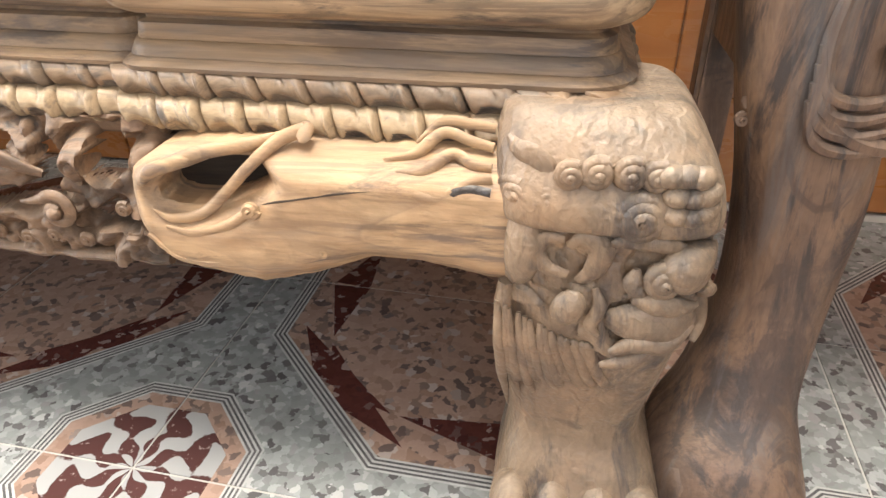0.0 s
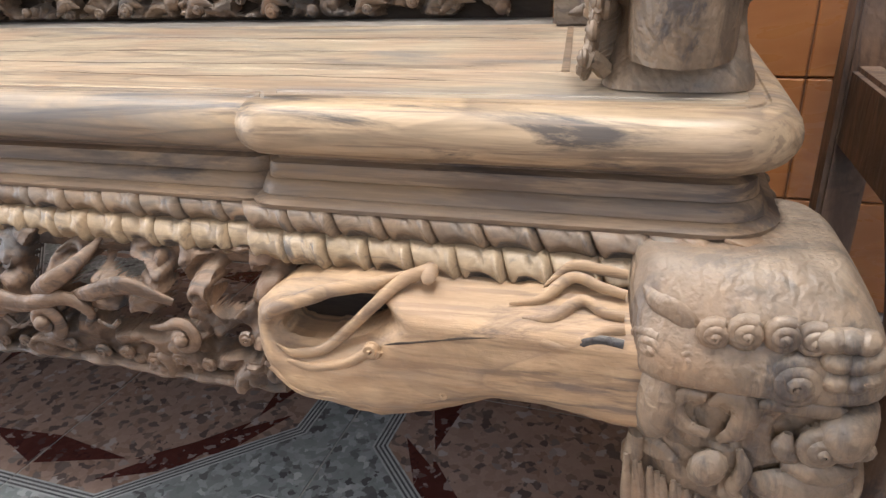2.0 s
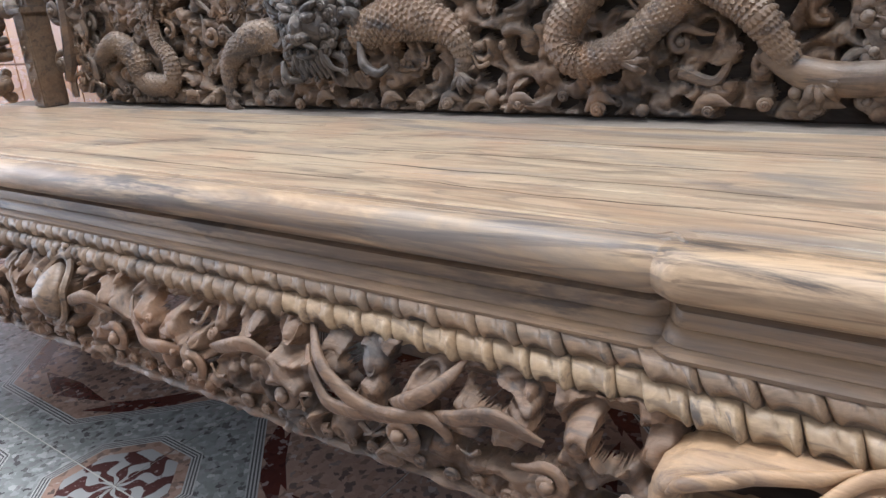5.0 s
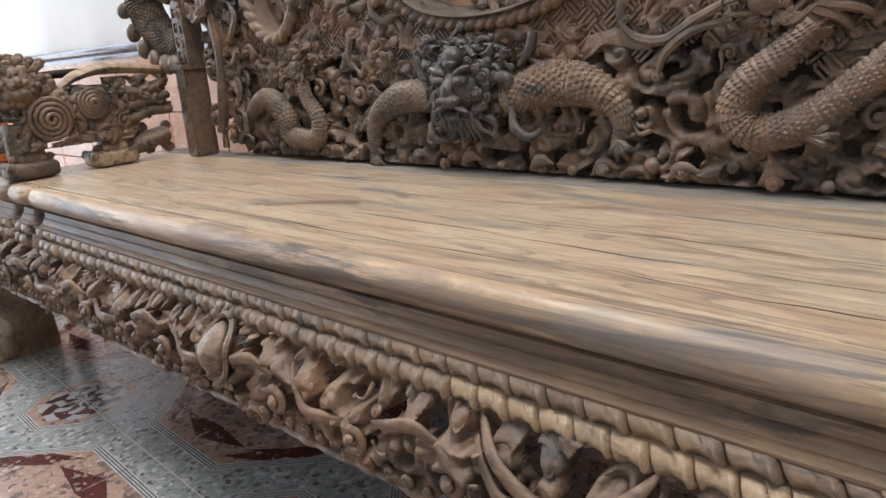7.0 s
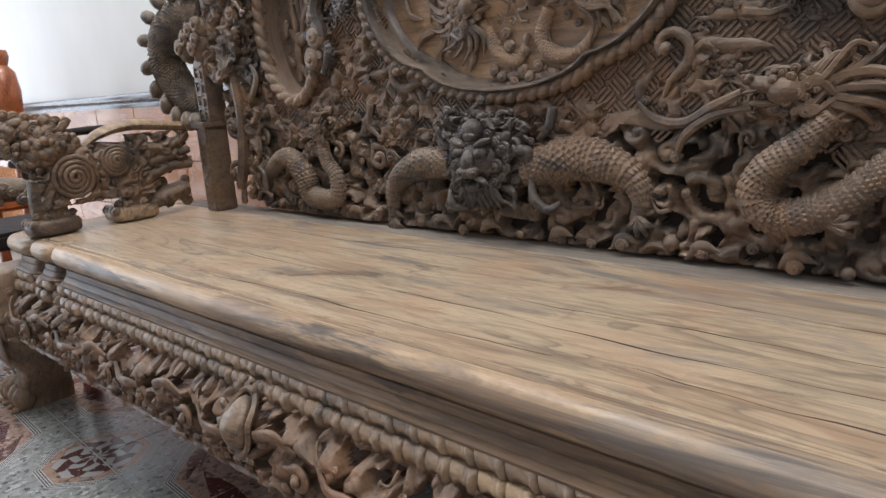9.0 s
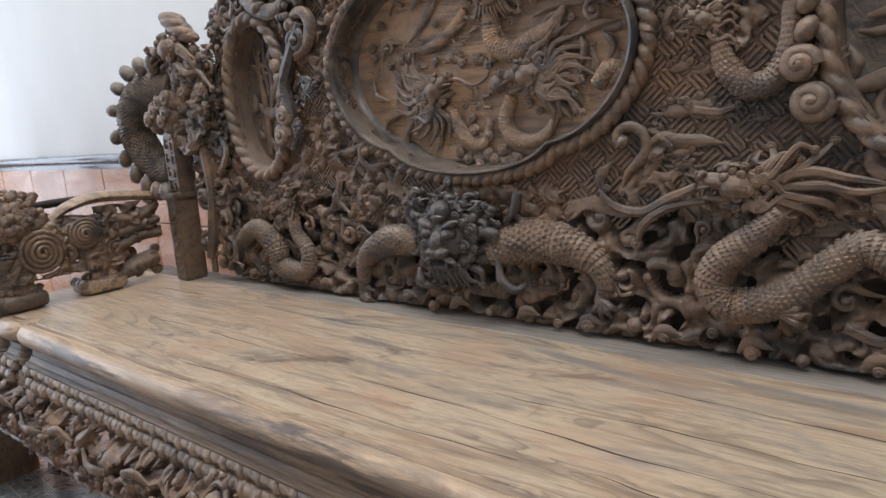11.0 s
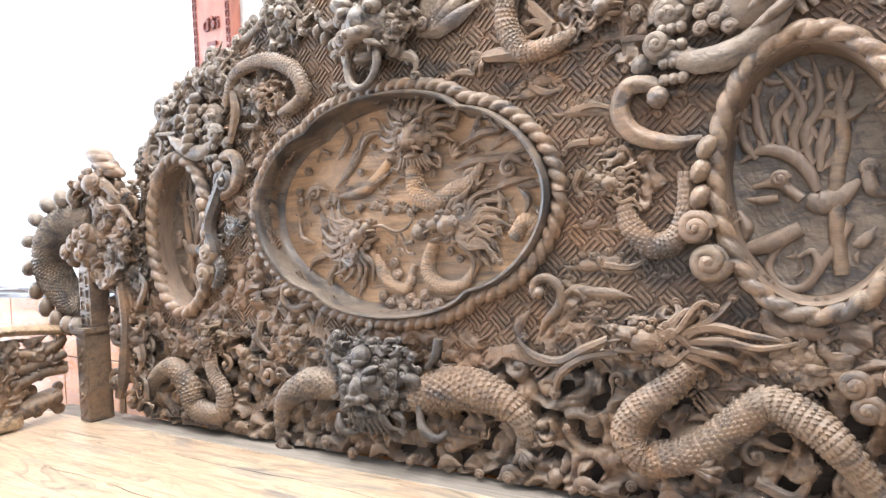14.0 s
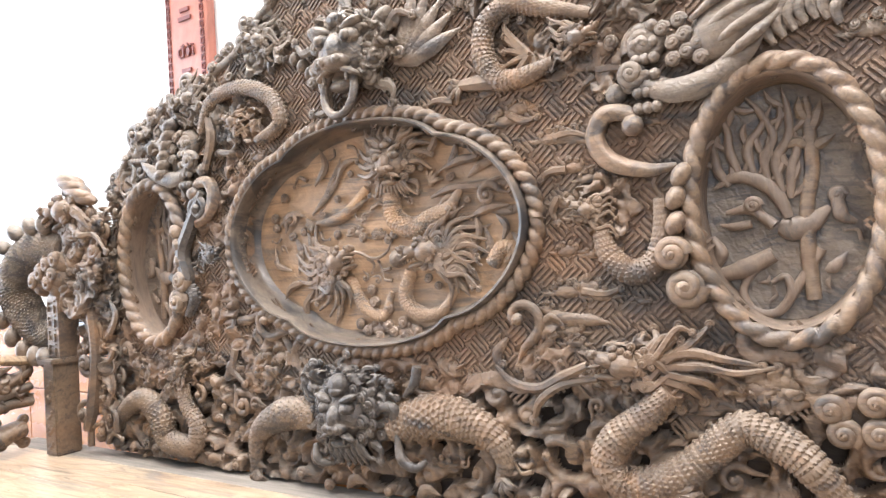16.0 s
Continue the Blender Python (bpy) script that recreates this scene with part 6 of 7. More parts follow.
# outline border of the backrest
done = carved("crest_border", M_GREY, None, "rolled border along the crest of the backrest")
for f in (1, -1):
    us = np.linspace(0.0, 0.785, 15)
    K.stroke([(CX + f * u, crest(CX + f * u) - 0.014) for u in us], [0.010, 0.010], 0.002, 90, 9, 1.0)
    for i in range(26):
        zz = 0.53 + 0.019 * i
        K.curl(CX + f * (0.775 + 0.012 * math.sin(i * 2.1)), zz, 0.016 + 0.006 * (i % 3) / 2, random.uniform(0, 360), f, 0.34, 0.006, 1.0, 1.5)
        K.leaf([(CX + f * 0.80, zz - 0.02), (CX + f * (0.775 + 0.01 * (i % 2)), zz), (CX + f * 0.76, zz + 0.028)], 0.010, 0.010)
    for u in np.arange(0.04, 0.78, 0.017):
        r = random.uniform(0.008, 0.020)
        (K.knob if random.random() < 0.6 else K.cloud)(CX + f * u, crest(CX + f * u) - 0.008 + random.uniform(-0.012, 0.014), r, random.uniform(0.002, 0.012))
        if random.random() < 0.35:
            K.curl(CX + f * u, crest(CX + f * u) + 0.004, r * 1.3, random.uniform(0, 360), f, 0.34, 0.004)
done()
done = carved("crest_carving", M_GREY, None, "clustered dragon faces and clouds on the crest", kind="stuff")
for f in (1, -1):
    W = lambda u, v: (CX + f * (u - CX), v)
    K.dragon_head(*W(*(-1.408, 1.276)), 0.048, -10, -1 * f, 0.016, 7, True)
    K.dragon_head(*W(*(-1.193, 1.352)), 0.048, 15, -1 * f, 0.014, 6, False)
    frill(K, *W(*(-1.171, 1.336)), 0.060, 0.055, 0.024, 16)
    frill(K, *W(*(-1.428, 1.261)), 0.060, 0.050, 0.026, 17)
    for i in range(6 if f > 0 else 0):
        x, z = (-1.505, 1.127)
        K.egg(*W(x + 0.007 * i, z + 0.020 * i), 0.021, 0.014, 25 * f, 0.022, 0.016)
    K.knob(*W(*(-1.409, 1.146)), 0.024, 0.022, f)
    for i in range(16):
        x, z = (-1.428, 1.142)
        K.ball(*W(x - 0.012 + 0.012 * (i % 3), z - 0.045 + 0.022 * (i // 3)), 0.0085, 0.022)
CREST = np.vectorize(crest)
LIVE = np.vectorize(ground)
K.relief((-1.74, -1.20, 0.95, 1.46), lambda x, z: LIVE(x, z) & (z > CREST(x) - 0.17 + 0.05 * np.sin(x * 40)) & (np.sin(x * 23 + 3) * np.sin(z * 29 + 4 * x) > -0.45), 0.027, 0.048, -0.006, 0.022, 71)
K.fill(lambda x, z: crest(x) - 0.20 < z < crest(x) - 0.01 and abs(x - CX) < 0.76 and (abs(x - CX) > 0.26), 4000, 0.009, 0.024, 0.012, random.Random(21))
done()

done = carved("end_scroll", M_SCALE, None, "rolled scroll at the end of the openwork")
K.stroke([(-0.285, 0.590), (-0.235, 0.563), (-0.18, 0.556), (-0.125, 0.566), (-0.098, 0.600), (-0.115, 0.630)], [0.012, 0.020, 0.021, 0.020, 0.017, 0.012], 0.016, 46, 12, 0.8)
K.knob(-0.118, 0.600, 0.026, 0.020, 1, 30, 2.0)
for i in range(5):
    K.ball(-0.245 + 0.022 * i, 0.541 + 0.001 * i, 0.009, 0.018)
done()

# dense fill: left shoulder beside the rope, and the pierced lower band
done = carved("base_lobe_band", M_BACK, None, "row of small lobes along the foot of the carving", kind="stuff")
for i in range(25):
    x = -1.72 + 0.065 * i + random.uniform(-0.012, 0.012)
    (K.knob if i % 4 else K.ball)(x, 0.517 + random.uniform(-0.006, 0.014), random.uniform(0.008, 0.015), random.uniform(0.004, 0.022))
    if i % 2:
        K.leaf([(x - 0.02, 0.512), (x, 0.530), (x + 0.028, 0.524)], 0.010, 0.016)
done()
done = carved("cloud_ground", M_BACK, None, "pierced clouds, curls and leaves", kind="stuff")
K.relief((-1.745, -0.095, 0.503, 0.76), lambda x, z: (z > 0.503 + 0.055 * smooth(-0.235, -0.150, x)) & (z < 0.725 + 0.022 * np.sin(x * 29) + 0.012 * np.sin(x * 61 + 1)), 0.031, 0.056, -0.022, 0.018, 81, 0.0022, True, 1.05)
K.fill(lambda x, z: 0.512 < z < 0.73 and -1.74 < x < -0.10, 260, 0.018, 0.028, 0.012, random.Random(14), ("curl", "lock", "knob"))
K.fill(lambda x, z: 0.505 < z < 0.73 and -1.74 < x < -0.10, 260, 0.008, 0.015, 0.014, random.Random(1))
done()
done = carved("scroll_ground", M_FRET, None, "scattered low scrolls on the fret ground", kind="stuff")
K.relief((-1.74, -1.16, 0.68, 1.16), lambda x, z: LIVE(x, z) & (np.sin(x * 27 + 1) * np.sin(z * 33 + 5 * x) > -0.30) & (x < -1.22 - 0.25 * np.abs(z - 0.95)), 0.027, 0.048, -0.004, 0.018, 91, 0.0022, True, 0.7)
K.fill(lambda x, z: ground(x, z) and x < -1.15, 500, 0.009, 0.022, 0.010, random.Random(4))
K.relief((-1.74, -0.12, 0.68, 0.84), lambda x, z: LIVE(x, z) & (z < 0.765 + 0.04 * np.sin(x * 21 + 2) + 0.02 * np.sin(x * 47)), 0.028, 0.050, -0.004, 0.016, 92, 0.0022, True, 0.7)
K.fill(lambda x, z: ground(x, z) and (x > -0.70 and z < 1.12), 330, 0.009, 0.017, 0.006, random.Random(17), ("lock", "curl", "knob", "lock"))
K.fill(lambda x, z: ground(x, z), 260, 0.009, 0.017, 0.005, random.Random(7), ("knob", "lock", "curl"))
done()

# added board: darkens the openings where shaded wall would show through
part("rear_board", bevel_box((CX, 1.118, 0.625), (1.70, 0.016, 0.26), 0.002, 1), M_SHADE, BENCH, "added dark board behind the pierced carving", smooth=False)

# ---- apron, legs, arms and posts of the bench ----


def column(buf, secs, sides=24, power=2.6):
    """A shaped post through sections of (z, x, y, half width, half depth)."""
    s = np.array(secs, float)
    n = len(s) * 5
    q = np.stack([np.interp(np.linspace(0, 1, n), np.linspace(0, 1, len(s)), s[:, 0])] + [spline(s[:, [0, k]], n)[:, 1] for k in range(1, 5)], 1)
    q[:, 0] = spline(s[:, [0, 1]], n)[:, 0]
    a = np.arange(sides) * 2 * math.pi / sides
    e = 2 / power
    c, k = np.sign(np.cos(a)) * np.abs(np.cos(a)) ** e, np.sign(np.sin(a)) * np.abs(np.sin(a)) ** e
    p = np.stack([q[:, 1, None] + q[:, 3, None] * c, q[:, 2, None] + q[:, 4, None] * k, q[:, 0, None] * np.ones(sides)], -1)
    buf.grid(p, wrap_v=True, caps=True)


random.seed(5)
A = Carver((0, 0.548, 0), (1, 0, 0), (0, -1, 0), (-2.10, -0.235, 0.235, 0.378), 0.0035)
A.bend = lambda x, z: -0.030 * smooth(0.335, 0.382, z) - 0.006 * smooth(0.29, 0.25, z)
done = carved("apron_medallion", M_GADROON, BENCH, "striped oval boss in a beaded ring", A)
x, z = (-1.071, 0.336)
A.egg(x, z, 0.024, 0.036, 8, 0.014, 0.018, 10, 16)
A.stroke([(x + 0.030 * math.cos(t), z + 0.044 * math.sin(t)) for t in np.linspace(0, 2 * math.pi, 13)[:-1]], 0.005, 0.010, 48, 6, 1.0, None, True)
for i in range(10):
    t = radians(60 + i * 26)
    A.leaf([(x + 0.034 * math.cos(t), z + 0.048 * math.sin(t)), (x + 0.05 * math.cos(t), z + 0.055 * math.sin(t)), (x + 0.062 * math.cos(t), z + 0.05 * math.sin(t))], 0.010, 0.006)
done()
for q in ([(-0.635, 0.380), (-0.603, 0.358), (-0.555, 0.325), (-0.508, 0.312), (-0.457, 0.323), (-0.434, 0.308), (-0.448, 0.289)], [(-0.512, 0.312), (-0.476, 0.333), (-0.445, 0.352), (-0.428, 0.372)]):
    done = carved("leaf_scroll", M_APRON, BENCH, "sweeping carved leaf", A)
    A.stroke(q, [0.002, 0.007, 0.0095, 0.008, 0.006, 0.002], [-0.014, 0.002, 0.008, 0.007, 0.004, 0.0], 50, 14, 0.7, lambda u, v, r: -0.16 * np.exp(-((v - 0.25) / 0.03) ** 2))
    done()
done = carved("apron_scrollwork", M_APRON, BENCH, "openwork scrolls, leaves and curls", A, kind="stuff")
# a flat vine runs through deeply cut scrolls, over a beaded foot
for k, u in enumerate(np.arange(-2.045, -0.30, 0.150)):
    f = 1 if k % 2 else -1
    if abs(u + 1.071) < 0.07:
        continue
    A.stroke([(u - 0.066, 0.335 - 0.016 * f), (u - 0.030, 0.320 + 0.012 * f), (u + 0.012, 0.326 + 0.018 * f), (u + 0.052, 0.318 + 0.010 * f)], [0.003, 0.008, 0.009, 0.004], [-0.004, 0.008, 0.010, 0.0], 30, 12, 0.6, lambda c, v, r: -0.18 * np.exp(-((v - 0.25) / 0.05) ** 2))
    A.curl(u + 0.060, 0.296, random.uniform(0.014, 0.018), 200 - 80 * f, -f, 0.40, 0.004, 1.2, 1.8)
    for i in range(5):
        A.knob(u - 0.04 + 0.029 * i, 0.266 + random.uniform(-0.003, 0.004), random.uniform(0.008, 0.011), 0.004, random.choice((-1, 1)), random.uniform(0, 360))
A.relief((-2.085, -0.235, 0.246, 0.378), lambda x, z: z > 0.247 + 0.005 * np.sin(x * 90), 0.031, 0.054, -0.028, 0.015, 41, 0.0016, True, lambda x, z: 0.62 + 1.8 * smooth(0.285, 0.262, z))
A.fill(lambda x, z: 0.25 < z < 0.360, 70, 0.006, 0.010, 0.008, random.Random(31), ("knob", "lock"))
done()
done = carved("apron_lower_edge", M_APRON, BENCH, "scalloped lower edge", A)
A.stroke([(u, 0.250 + 0.002 * math.sin(u * 23)) for u in np.linspace(-2.08, -0.245, 40)], 0.0058, -0.002, 420, 8, 1.6, lambda u, v, r: 0.12 * np.sin(u * 170) + 0.12 * np.sin(u * 97))
done()
# unseen boards added at back and ends to block light under the seat
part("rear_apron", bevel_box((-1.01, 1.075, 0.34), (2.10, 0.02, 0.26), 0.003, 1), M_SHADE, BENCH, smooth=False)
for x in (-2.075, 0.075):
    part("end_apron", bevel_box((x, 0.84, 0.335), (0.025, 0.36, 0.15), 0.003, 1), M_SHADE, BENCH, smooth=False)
part("apron_backing", bevel_box((-1.16, 0.592, 0.372), (1.84, 0.03, 0.03), 0.003, 1), M_APRON, BENCH)

# pale shoulder piece that joins the apron to the lion leg
SH = Carver((0, 0.535, 0), (1, 0, 0), (0, -1, 0), (-0.275, 0.085, 0.235, 0.40), 0.0025)
SH.bend = lambda x, z: -0.030 * smooth(0.350, 0.392, z)


def shoulder(x, z):
    lo = np.interp(x, [-0.26, -0.245, -0.215, -0.15, -0.10, -0.055, -0.01, 0.045], [0.31, 0.275, 0.256, 0.247, 0.262, 0.281, 0.280, 0.270])
    hi = np.interp(x, [-0.26, -0.25, -0.225, -0.19, -0.165, -0.12, 0.045], [0.315, 0.350, 0.366, 0.372, 0.373, 0.374, 0.376])
    hole = ((x + 0.184 - (z - 0.338) * 1.25) / 0.040) ** 2 + ((z - 0.339) / 0.020) ** 2 < 1
    return lo < z < hi and -0.257 < x < 0.078 and not hole


# added dark backing, so the hole in the shoulder reads as shaded
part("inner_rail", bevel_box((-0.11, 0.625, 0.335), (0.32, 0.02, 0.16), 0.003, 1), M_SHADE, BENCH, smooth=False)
part("shoulder_scroll", SH.plate(shoulder, -0.004, -0.04, 0, 9, keep=lambda x, z: True, puff=0.020, deep=10), M_SHOULDER, BENCH, "pale yellow carved shoulder scroll")
done = carved("shoulder_check", M_SHADE, BENCH, "thin dark drying check", SH)
SH.stroke([(-0.136, 0.331), (-0.125, 0.334), (-0.110, 0.337), (-0.075, 0.345), (-0.050, 0.349)], [0.0003, 0.0011, 0.0009, 0.0010, 0.0002], 0.0158, 30, 6, 0.6)
done()
done = carved("shoulder_strand", M_SHOULDER, BENCH, "rolled strand with a curled tip", SH)
SH.stroke([(-0.106, 0.382), (-0.127, 0.374), (-0.148, 0.356), (-0.170, 0.333), (-0.192, 0.314), (-0.217, 0.309), (-0.232, 0.316)], [0.006, 0.0055, 0.0046, 0.0046, 0.0046, 0.004, 0.001], [0.010, 0.010, 0.007, 0.004, 0.007, 0.010, 0.010], 60, 12, 0.75)
for q in ([(-0.228, 0.352), (-0.190, 0.364), (-0.150, 0.371), (-0.126, 0.377)], [(-0.238, 0.336), (-0.226, 0.350), (-0.196, 0.360), (-0.160, 0.368)]):
    SH.stroke(q, [0.002, 0.0060, 0.0058, 0.002], [0.008, 0.012, 0.010, 0.004], 30, 10, 0.8)
SH.ball(*(-0.106, 0.381), 0.0070, 0.012)
done()
done = carved("engraved_curl", M_SHOULDER, BENCH, "", SH)
SH.stroke([(-0.222, 0.303), (-0.200, 0.299), (-0.170, 0.308), (-0.149, 0.322)], [0.002, 0.004, 0.0045, 0.004], 0.0125, 30, 10, 0.7)
SH.knob(*(-0.147, 0.324), 0.009, 0.014, -1)
SH.knob(*(-0.092, 0.291), 0.008, 0.011, 1)
SH.stroke([(-0.088, 0.294), (-0.058, 0.307), (-0.023, 0.311), (0.012, 0.302), (0.038, 0.293)], [0.003, 0.0045, 0.0045, 0.004, 0.002], 0.0125, 30, 10, 0.6)
SH.stroke([(-0.239, 0.295), (-0.212, 0.274), (-0.163, 0.275), (-0.114, 0.286)], [0.0035, 0.0045, 0.0045, 0.002], 0.0115)
done()
for i, q in enumerate(([(-0.043, 0.338), (-0.022, 0.348), (-0.001, 0.346), (0.023, 0.359), (0.038, 0.362)], [(-0.044, 0.367), (-0.021, 0.371), (-0.001, 0.384), (0.019, 0.380), (0.037, 0.377)], [(-0.033, 0.361), (-0.013, 0.362), (0.007, 0.373), (0.023, 0.368), (0.037, 0.367)], [(-0.035, 0.326), (-0.009, 0.333), (0.011, 0.328), (0.038, 0.336)], [(-0.031, 0.317), (-0.005, 0.324), (0.016, 0.319), (0.039, 0.325)], [(-0.021, 0.377), (-0.001, 0.391), (0.019, 0.390), (0.037, 0.388)], [(-0.014, 0.307), (0.007, 0.314), (0.039, 0.312)], [(-0.001, 0.339), (0.011, 0.351), (0.023, 0.354), (0.038, 0.353)])):
    done = carved("flame_lock", M_INK if i == 7 else M_SHOULDER, BENCH, "dark flame lock" if i == 7 else "", SH)
    zm = sum(p[1] for p in q) / len(q)
    SH.stroke(q, [0.001, 0.0050, 0.0046, 0.0040], 0.0128 - 0.007 * smooth(0.350, 0.385, zm), 30, 10, 0.6)
    done()


def lion_leg(f, dark):
    """A leg with a lion mask at its knee; f -1 mirrors it to the far end."""
    mx = lambda x: x if f > 0 else -2.085 - x
    fl, fy, fs = (0.0, 0.0, 1.0) if f > 0 else (0.105, 0.050, 0.86)
    b = Buf()
    column(b, [(z, mx(x), y, hx, hy) for z, x, y, hx, hy in ((0.0, 0.128 + fl, 0.588 + fy, 0.078 * fs, 0.078 * fs), (0.03, 0.128 + fl, 0.586 + fy, 0.080 * fs, 0.080 * fs), (0.075, 0.124 + 0.7 * fl, 0.592 + 0.8 * fy, 0.070 * fs, 0.072 * fs), (0.12, 0.118 + 0.35 * fl, 0.60 + 0.5 * fy, 0.060, 0.066 * fs), (0.19, 0.120 + 0.1 * fl, 0.60, 0.070, 0.074), (0.25, 0.124, 0.598, 0.078, 0.078), (0.30, 0.124, 0.597, 0.080, 0.078), (0.327, 0.124, 0.597, 0.080, 0.078), (0.338, 0.122, 0.590, 0.084, 0.086), (0.36, 0.120, 0.590, 0.082, 0.086), (0.385, 0.114, 0.597, 0.077, 0.078), (0.405, 0.108, 0.604, 0.069, 0.068), (0.4115, 0.104, 0.61, 0.064, 0.060))], 32, 4.2)
    leg = part("leg", b, dark, BENCH, "grey-brown lion leg with a carved mask" if f > 0 else "")
    G = Carver((0, 0.517, 0), (1, 0, 0), (0, -1, 0))
    R = lambda p: (mx(p[0]), p[1])
    G.bend = lambda x, z: -0.085 * (1 - np.maximum(0, 1 - np.abs((x - mx(0.123)) / 0.083) ** 4.2) ** (1 / 4.2))
    done = carved("mask_relief", dark, leg, "", G, kind="stuff")
    lo, hi = sorted((mx(0.050), mx(0.184)))
    G.relief((lo, hi, 0.225, 0.372), lambda x, z: (z > 0.262) | ((x - mx(0.11)) * f > 0), 0.026, 0.044, -0.002, 0.0055, 51, 0.0015, True, 0.6)
    done()
    for q, r in zip([(0.055, 0.357), (0.078, 0.357), (0.092, 0.377), (0.110, 0.380), (0.131, 0.381), (0.148, 0.380)], (0.0150, 0.0120, 0.0125, 0.0140, 0.0140, 0.0130)):
        done = carved("mane_curl", dark, leg, "", G)
        G.knob(*R(q), r, 0.007, f, 60, 2.0)
        done()
    for q, w in (([(0.048, 0.412), (0.056, 0.395), (0.070, 0.384), (0.084, 0.367), (0.087, 0.354)], 0.0075), ([(0.062, 0.384), (0.070, 0.379), (0.079, 0.366), (0.085, 0.355)], 0.006), ([(0.089, 0.367), (0.105, 0.361), (0.121, 0.364), (0.129, 0.370)], 0.007), ([(0.081, 0.350), (0.102, 0.351), (0.120, 0.356), (0.131, 0.359)], 0.006), ([(0.111, 0.369), (0.123, 0.359), (0.144, 0.369), (0.157, 0.362), (0.168, 0.349), (0.187, 0.346)], 0.0065)) + (([(0.126, 0.352), (0.128, 0.362), (0.140, 0.367), (0.153, 0.361), (0.159, 0.350)], 0.0055), ([(0.142, 0.369), (0.154, 0.368), (0.165, 0.359), (0.170, 0.350)], 0.005), ([(0.044, 0.374), (0.053, 0.376), (0.065, 0.371), (0.068, 0.359)], 0.005)):
        done = carved("mane_strand", dark, leg, "", G)
        q = [(u, v if v < 0.384 else 0.384 + 0.35 * (v - 0.384)) for u, v in q]
        G.stroke([R(p) for p in q], [0.3 * w, 1.1 * w, w, 0.3 * w], 0.0015, 30, 12, 0.42)
        done()
    for row in ([(0.157, 0.382), (0.167, 0.382), (0.176, 0.381)], [(0.163, 0.368), (0.174, 0.367), (0.183, 0.368)], [(0.164, 0.354), (0.175, 0.353), (0.184, 0.356)]):
        for p in row:
            done = carved("mane_roll", dark, leg, "", G)
            G.egg(*R(p), 0.0110, 0.0085, 0, 0.009, 0.009, 8, 12)
            done()
    done = carved("brow_spiral", dark, leg, "", G)
    G.knob(*R((0.142, 0.350)), 0.0225, 0.006, f, 0, 2.6)
    done()
    done = carved("cheek_pad", dark, leg, "", G)
    G.egg(*R((0.057, 0.313)), 0.022, 0.034, 0, 0.002, 0.014, 10, 16)
    done()
    done = carved("ear", dark, leg, "", G)
    G.stroke([R(p) for p in [(0.093, 0.327), (0.079, 0.326), (0.074, 0.315), (0.081, 0.303), (0.097, 0.298)]], [0.003, 0.0055, 0.0065, 0.006, 0.004], 0.006, 30, 10, 0.6)
    G.stroke([R(p) for p in [(0.095, 0.322), (0.108, 0.328), (0.119, 0.319), (0.115, 0.303), (0.104, 0.293)]], [0.003, 0.008, 0.010, 0.008, 0.003], 0.005, 30, 10, 0.5)
    done()
    for q, w, d in (([(0.125, 0.327), (0.142, 0.331), (0.164, 0.329), (0.180, 0.325)], 0.008, 0.006), ([(0.145, 0.282), (0.161, 0.280), (0.177, 0.277), (0.193, 0.275)], 0.010, 0.007), ([(0.145, 0.308), (0.145, 0.294), (0.156, 0.283)], 0.008, 0.006), ([(0.118, 0.289), (0.123, 0.272), (0.118, 0.255), (0.125, 0.246)], 0.006, 0.006), ([(0.135, 0.231), (0.154, 0.242), (0.175, 0.241), (0.194, 0.255)], 0.009, 0.006), ([(0.129, 0.216), (0.149, 0.222), (0.168, 0.235)], 0.007, 0.004), ([(0.195, 0.285), (0.204, 0.272), (0.206, 0.249), (0.198, 0.234)], 0.009, 0.004)):
        done = carved("muzzle_fold", dark, leg, "", G)
        G.stroke([R(p) for p in q], [0.35 * w, w, 0.9 * w, 0.3 * w], d, 26, 9, 0.75)
        done()
    done = carved("eye", dark, leg, "", G)
    G.knob(*R((0.165, 0.300)), 0.0165, 0.008, f, 90, 2.0)
    done()
    done = carved("nose", dark, leg, "", G)
    G.egg(*R((0.183, 0.310)), 0.022, 0.021, 0, 0.006, 0.017, 10, 16)
    done()
    done = carved("tongue", dark, leg, "", G)
    G.egg(*R((0.162, 0.259)), 0.036, 0.018, -6 * f, 0.004, 0.008, 9, 14)
    done()
    done = carved("cheek_lobe", dark, leg, "", G)
    G.egg(*R((0.100, 0.269)), 0.013, 0.017, -20 * f, 0.006, 0.008)
    done()
    done = carved("tooth", dark, leg, "", G)
    G.stroke([R(p) for p in [(0.052, 0.278), (0.051, 0.258), (0.049, 0.238)]], [0.006, 0.008, 0.002], 0.004, 16, 8)
    done()
    G.bend = None
    for i in range(14):
        x0 = 0.049 + 0.0055 * i + 0.0015 * math.sin(i * 2.3)
        done = carved("beard_lock", dark, leg, "", G)
        G.stroke([R(p) for p in ((x0 - 0.003, 0.262 - 0.003 * i), (x0, 0.225), (x0 + 0.004 + 0.0012 * i, 0.185 + 0.004 * math.sin(i * 1.7)), (x0 + 0.010 + 0.003 * i, 0.140 + 0.003 * i + 0.012 * (i % 3)))], [0.002, 0.0050, 0.0050, 0.001], [-0.004, -0.004, -0.010, -0.022], 24, 9, 0.7)
        done()
    for u in (0.068, 0.105, 0.146, 0.182):
        done = carved("toe", dark, leg, "", G)
        G.egg(mx(u + fl), 0.036, 0.021, 0.036, 0, -0.006 - fy, 0.030, 8, 12)
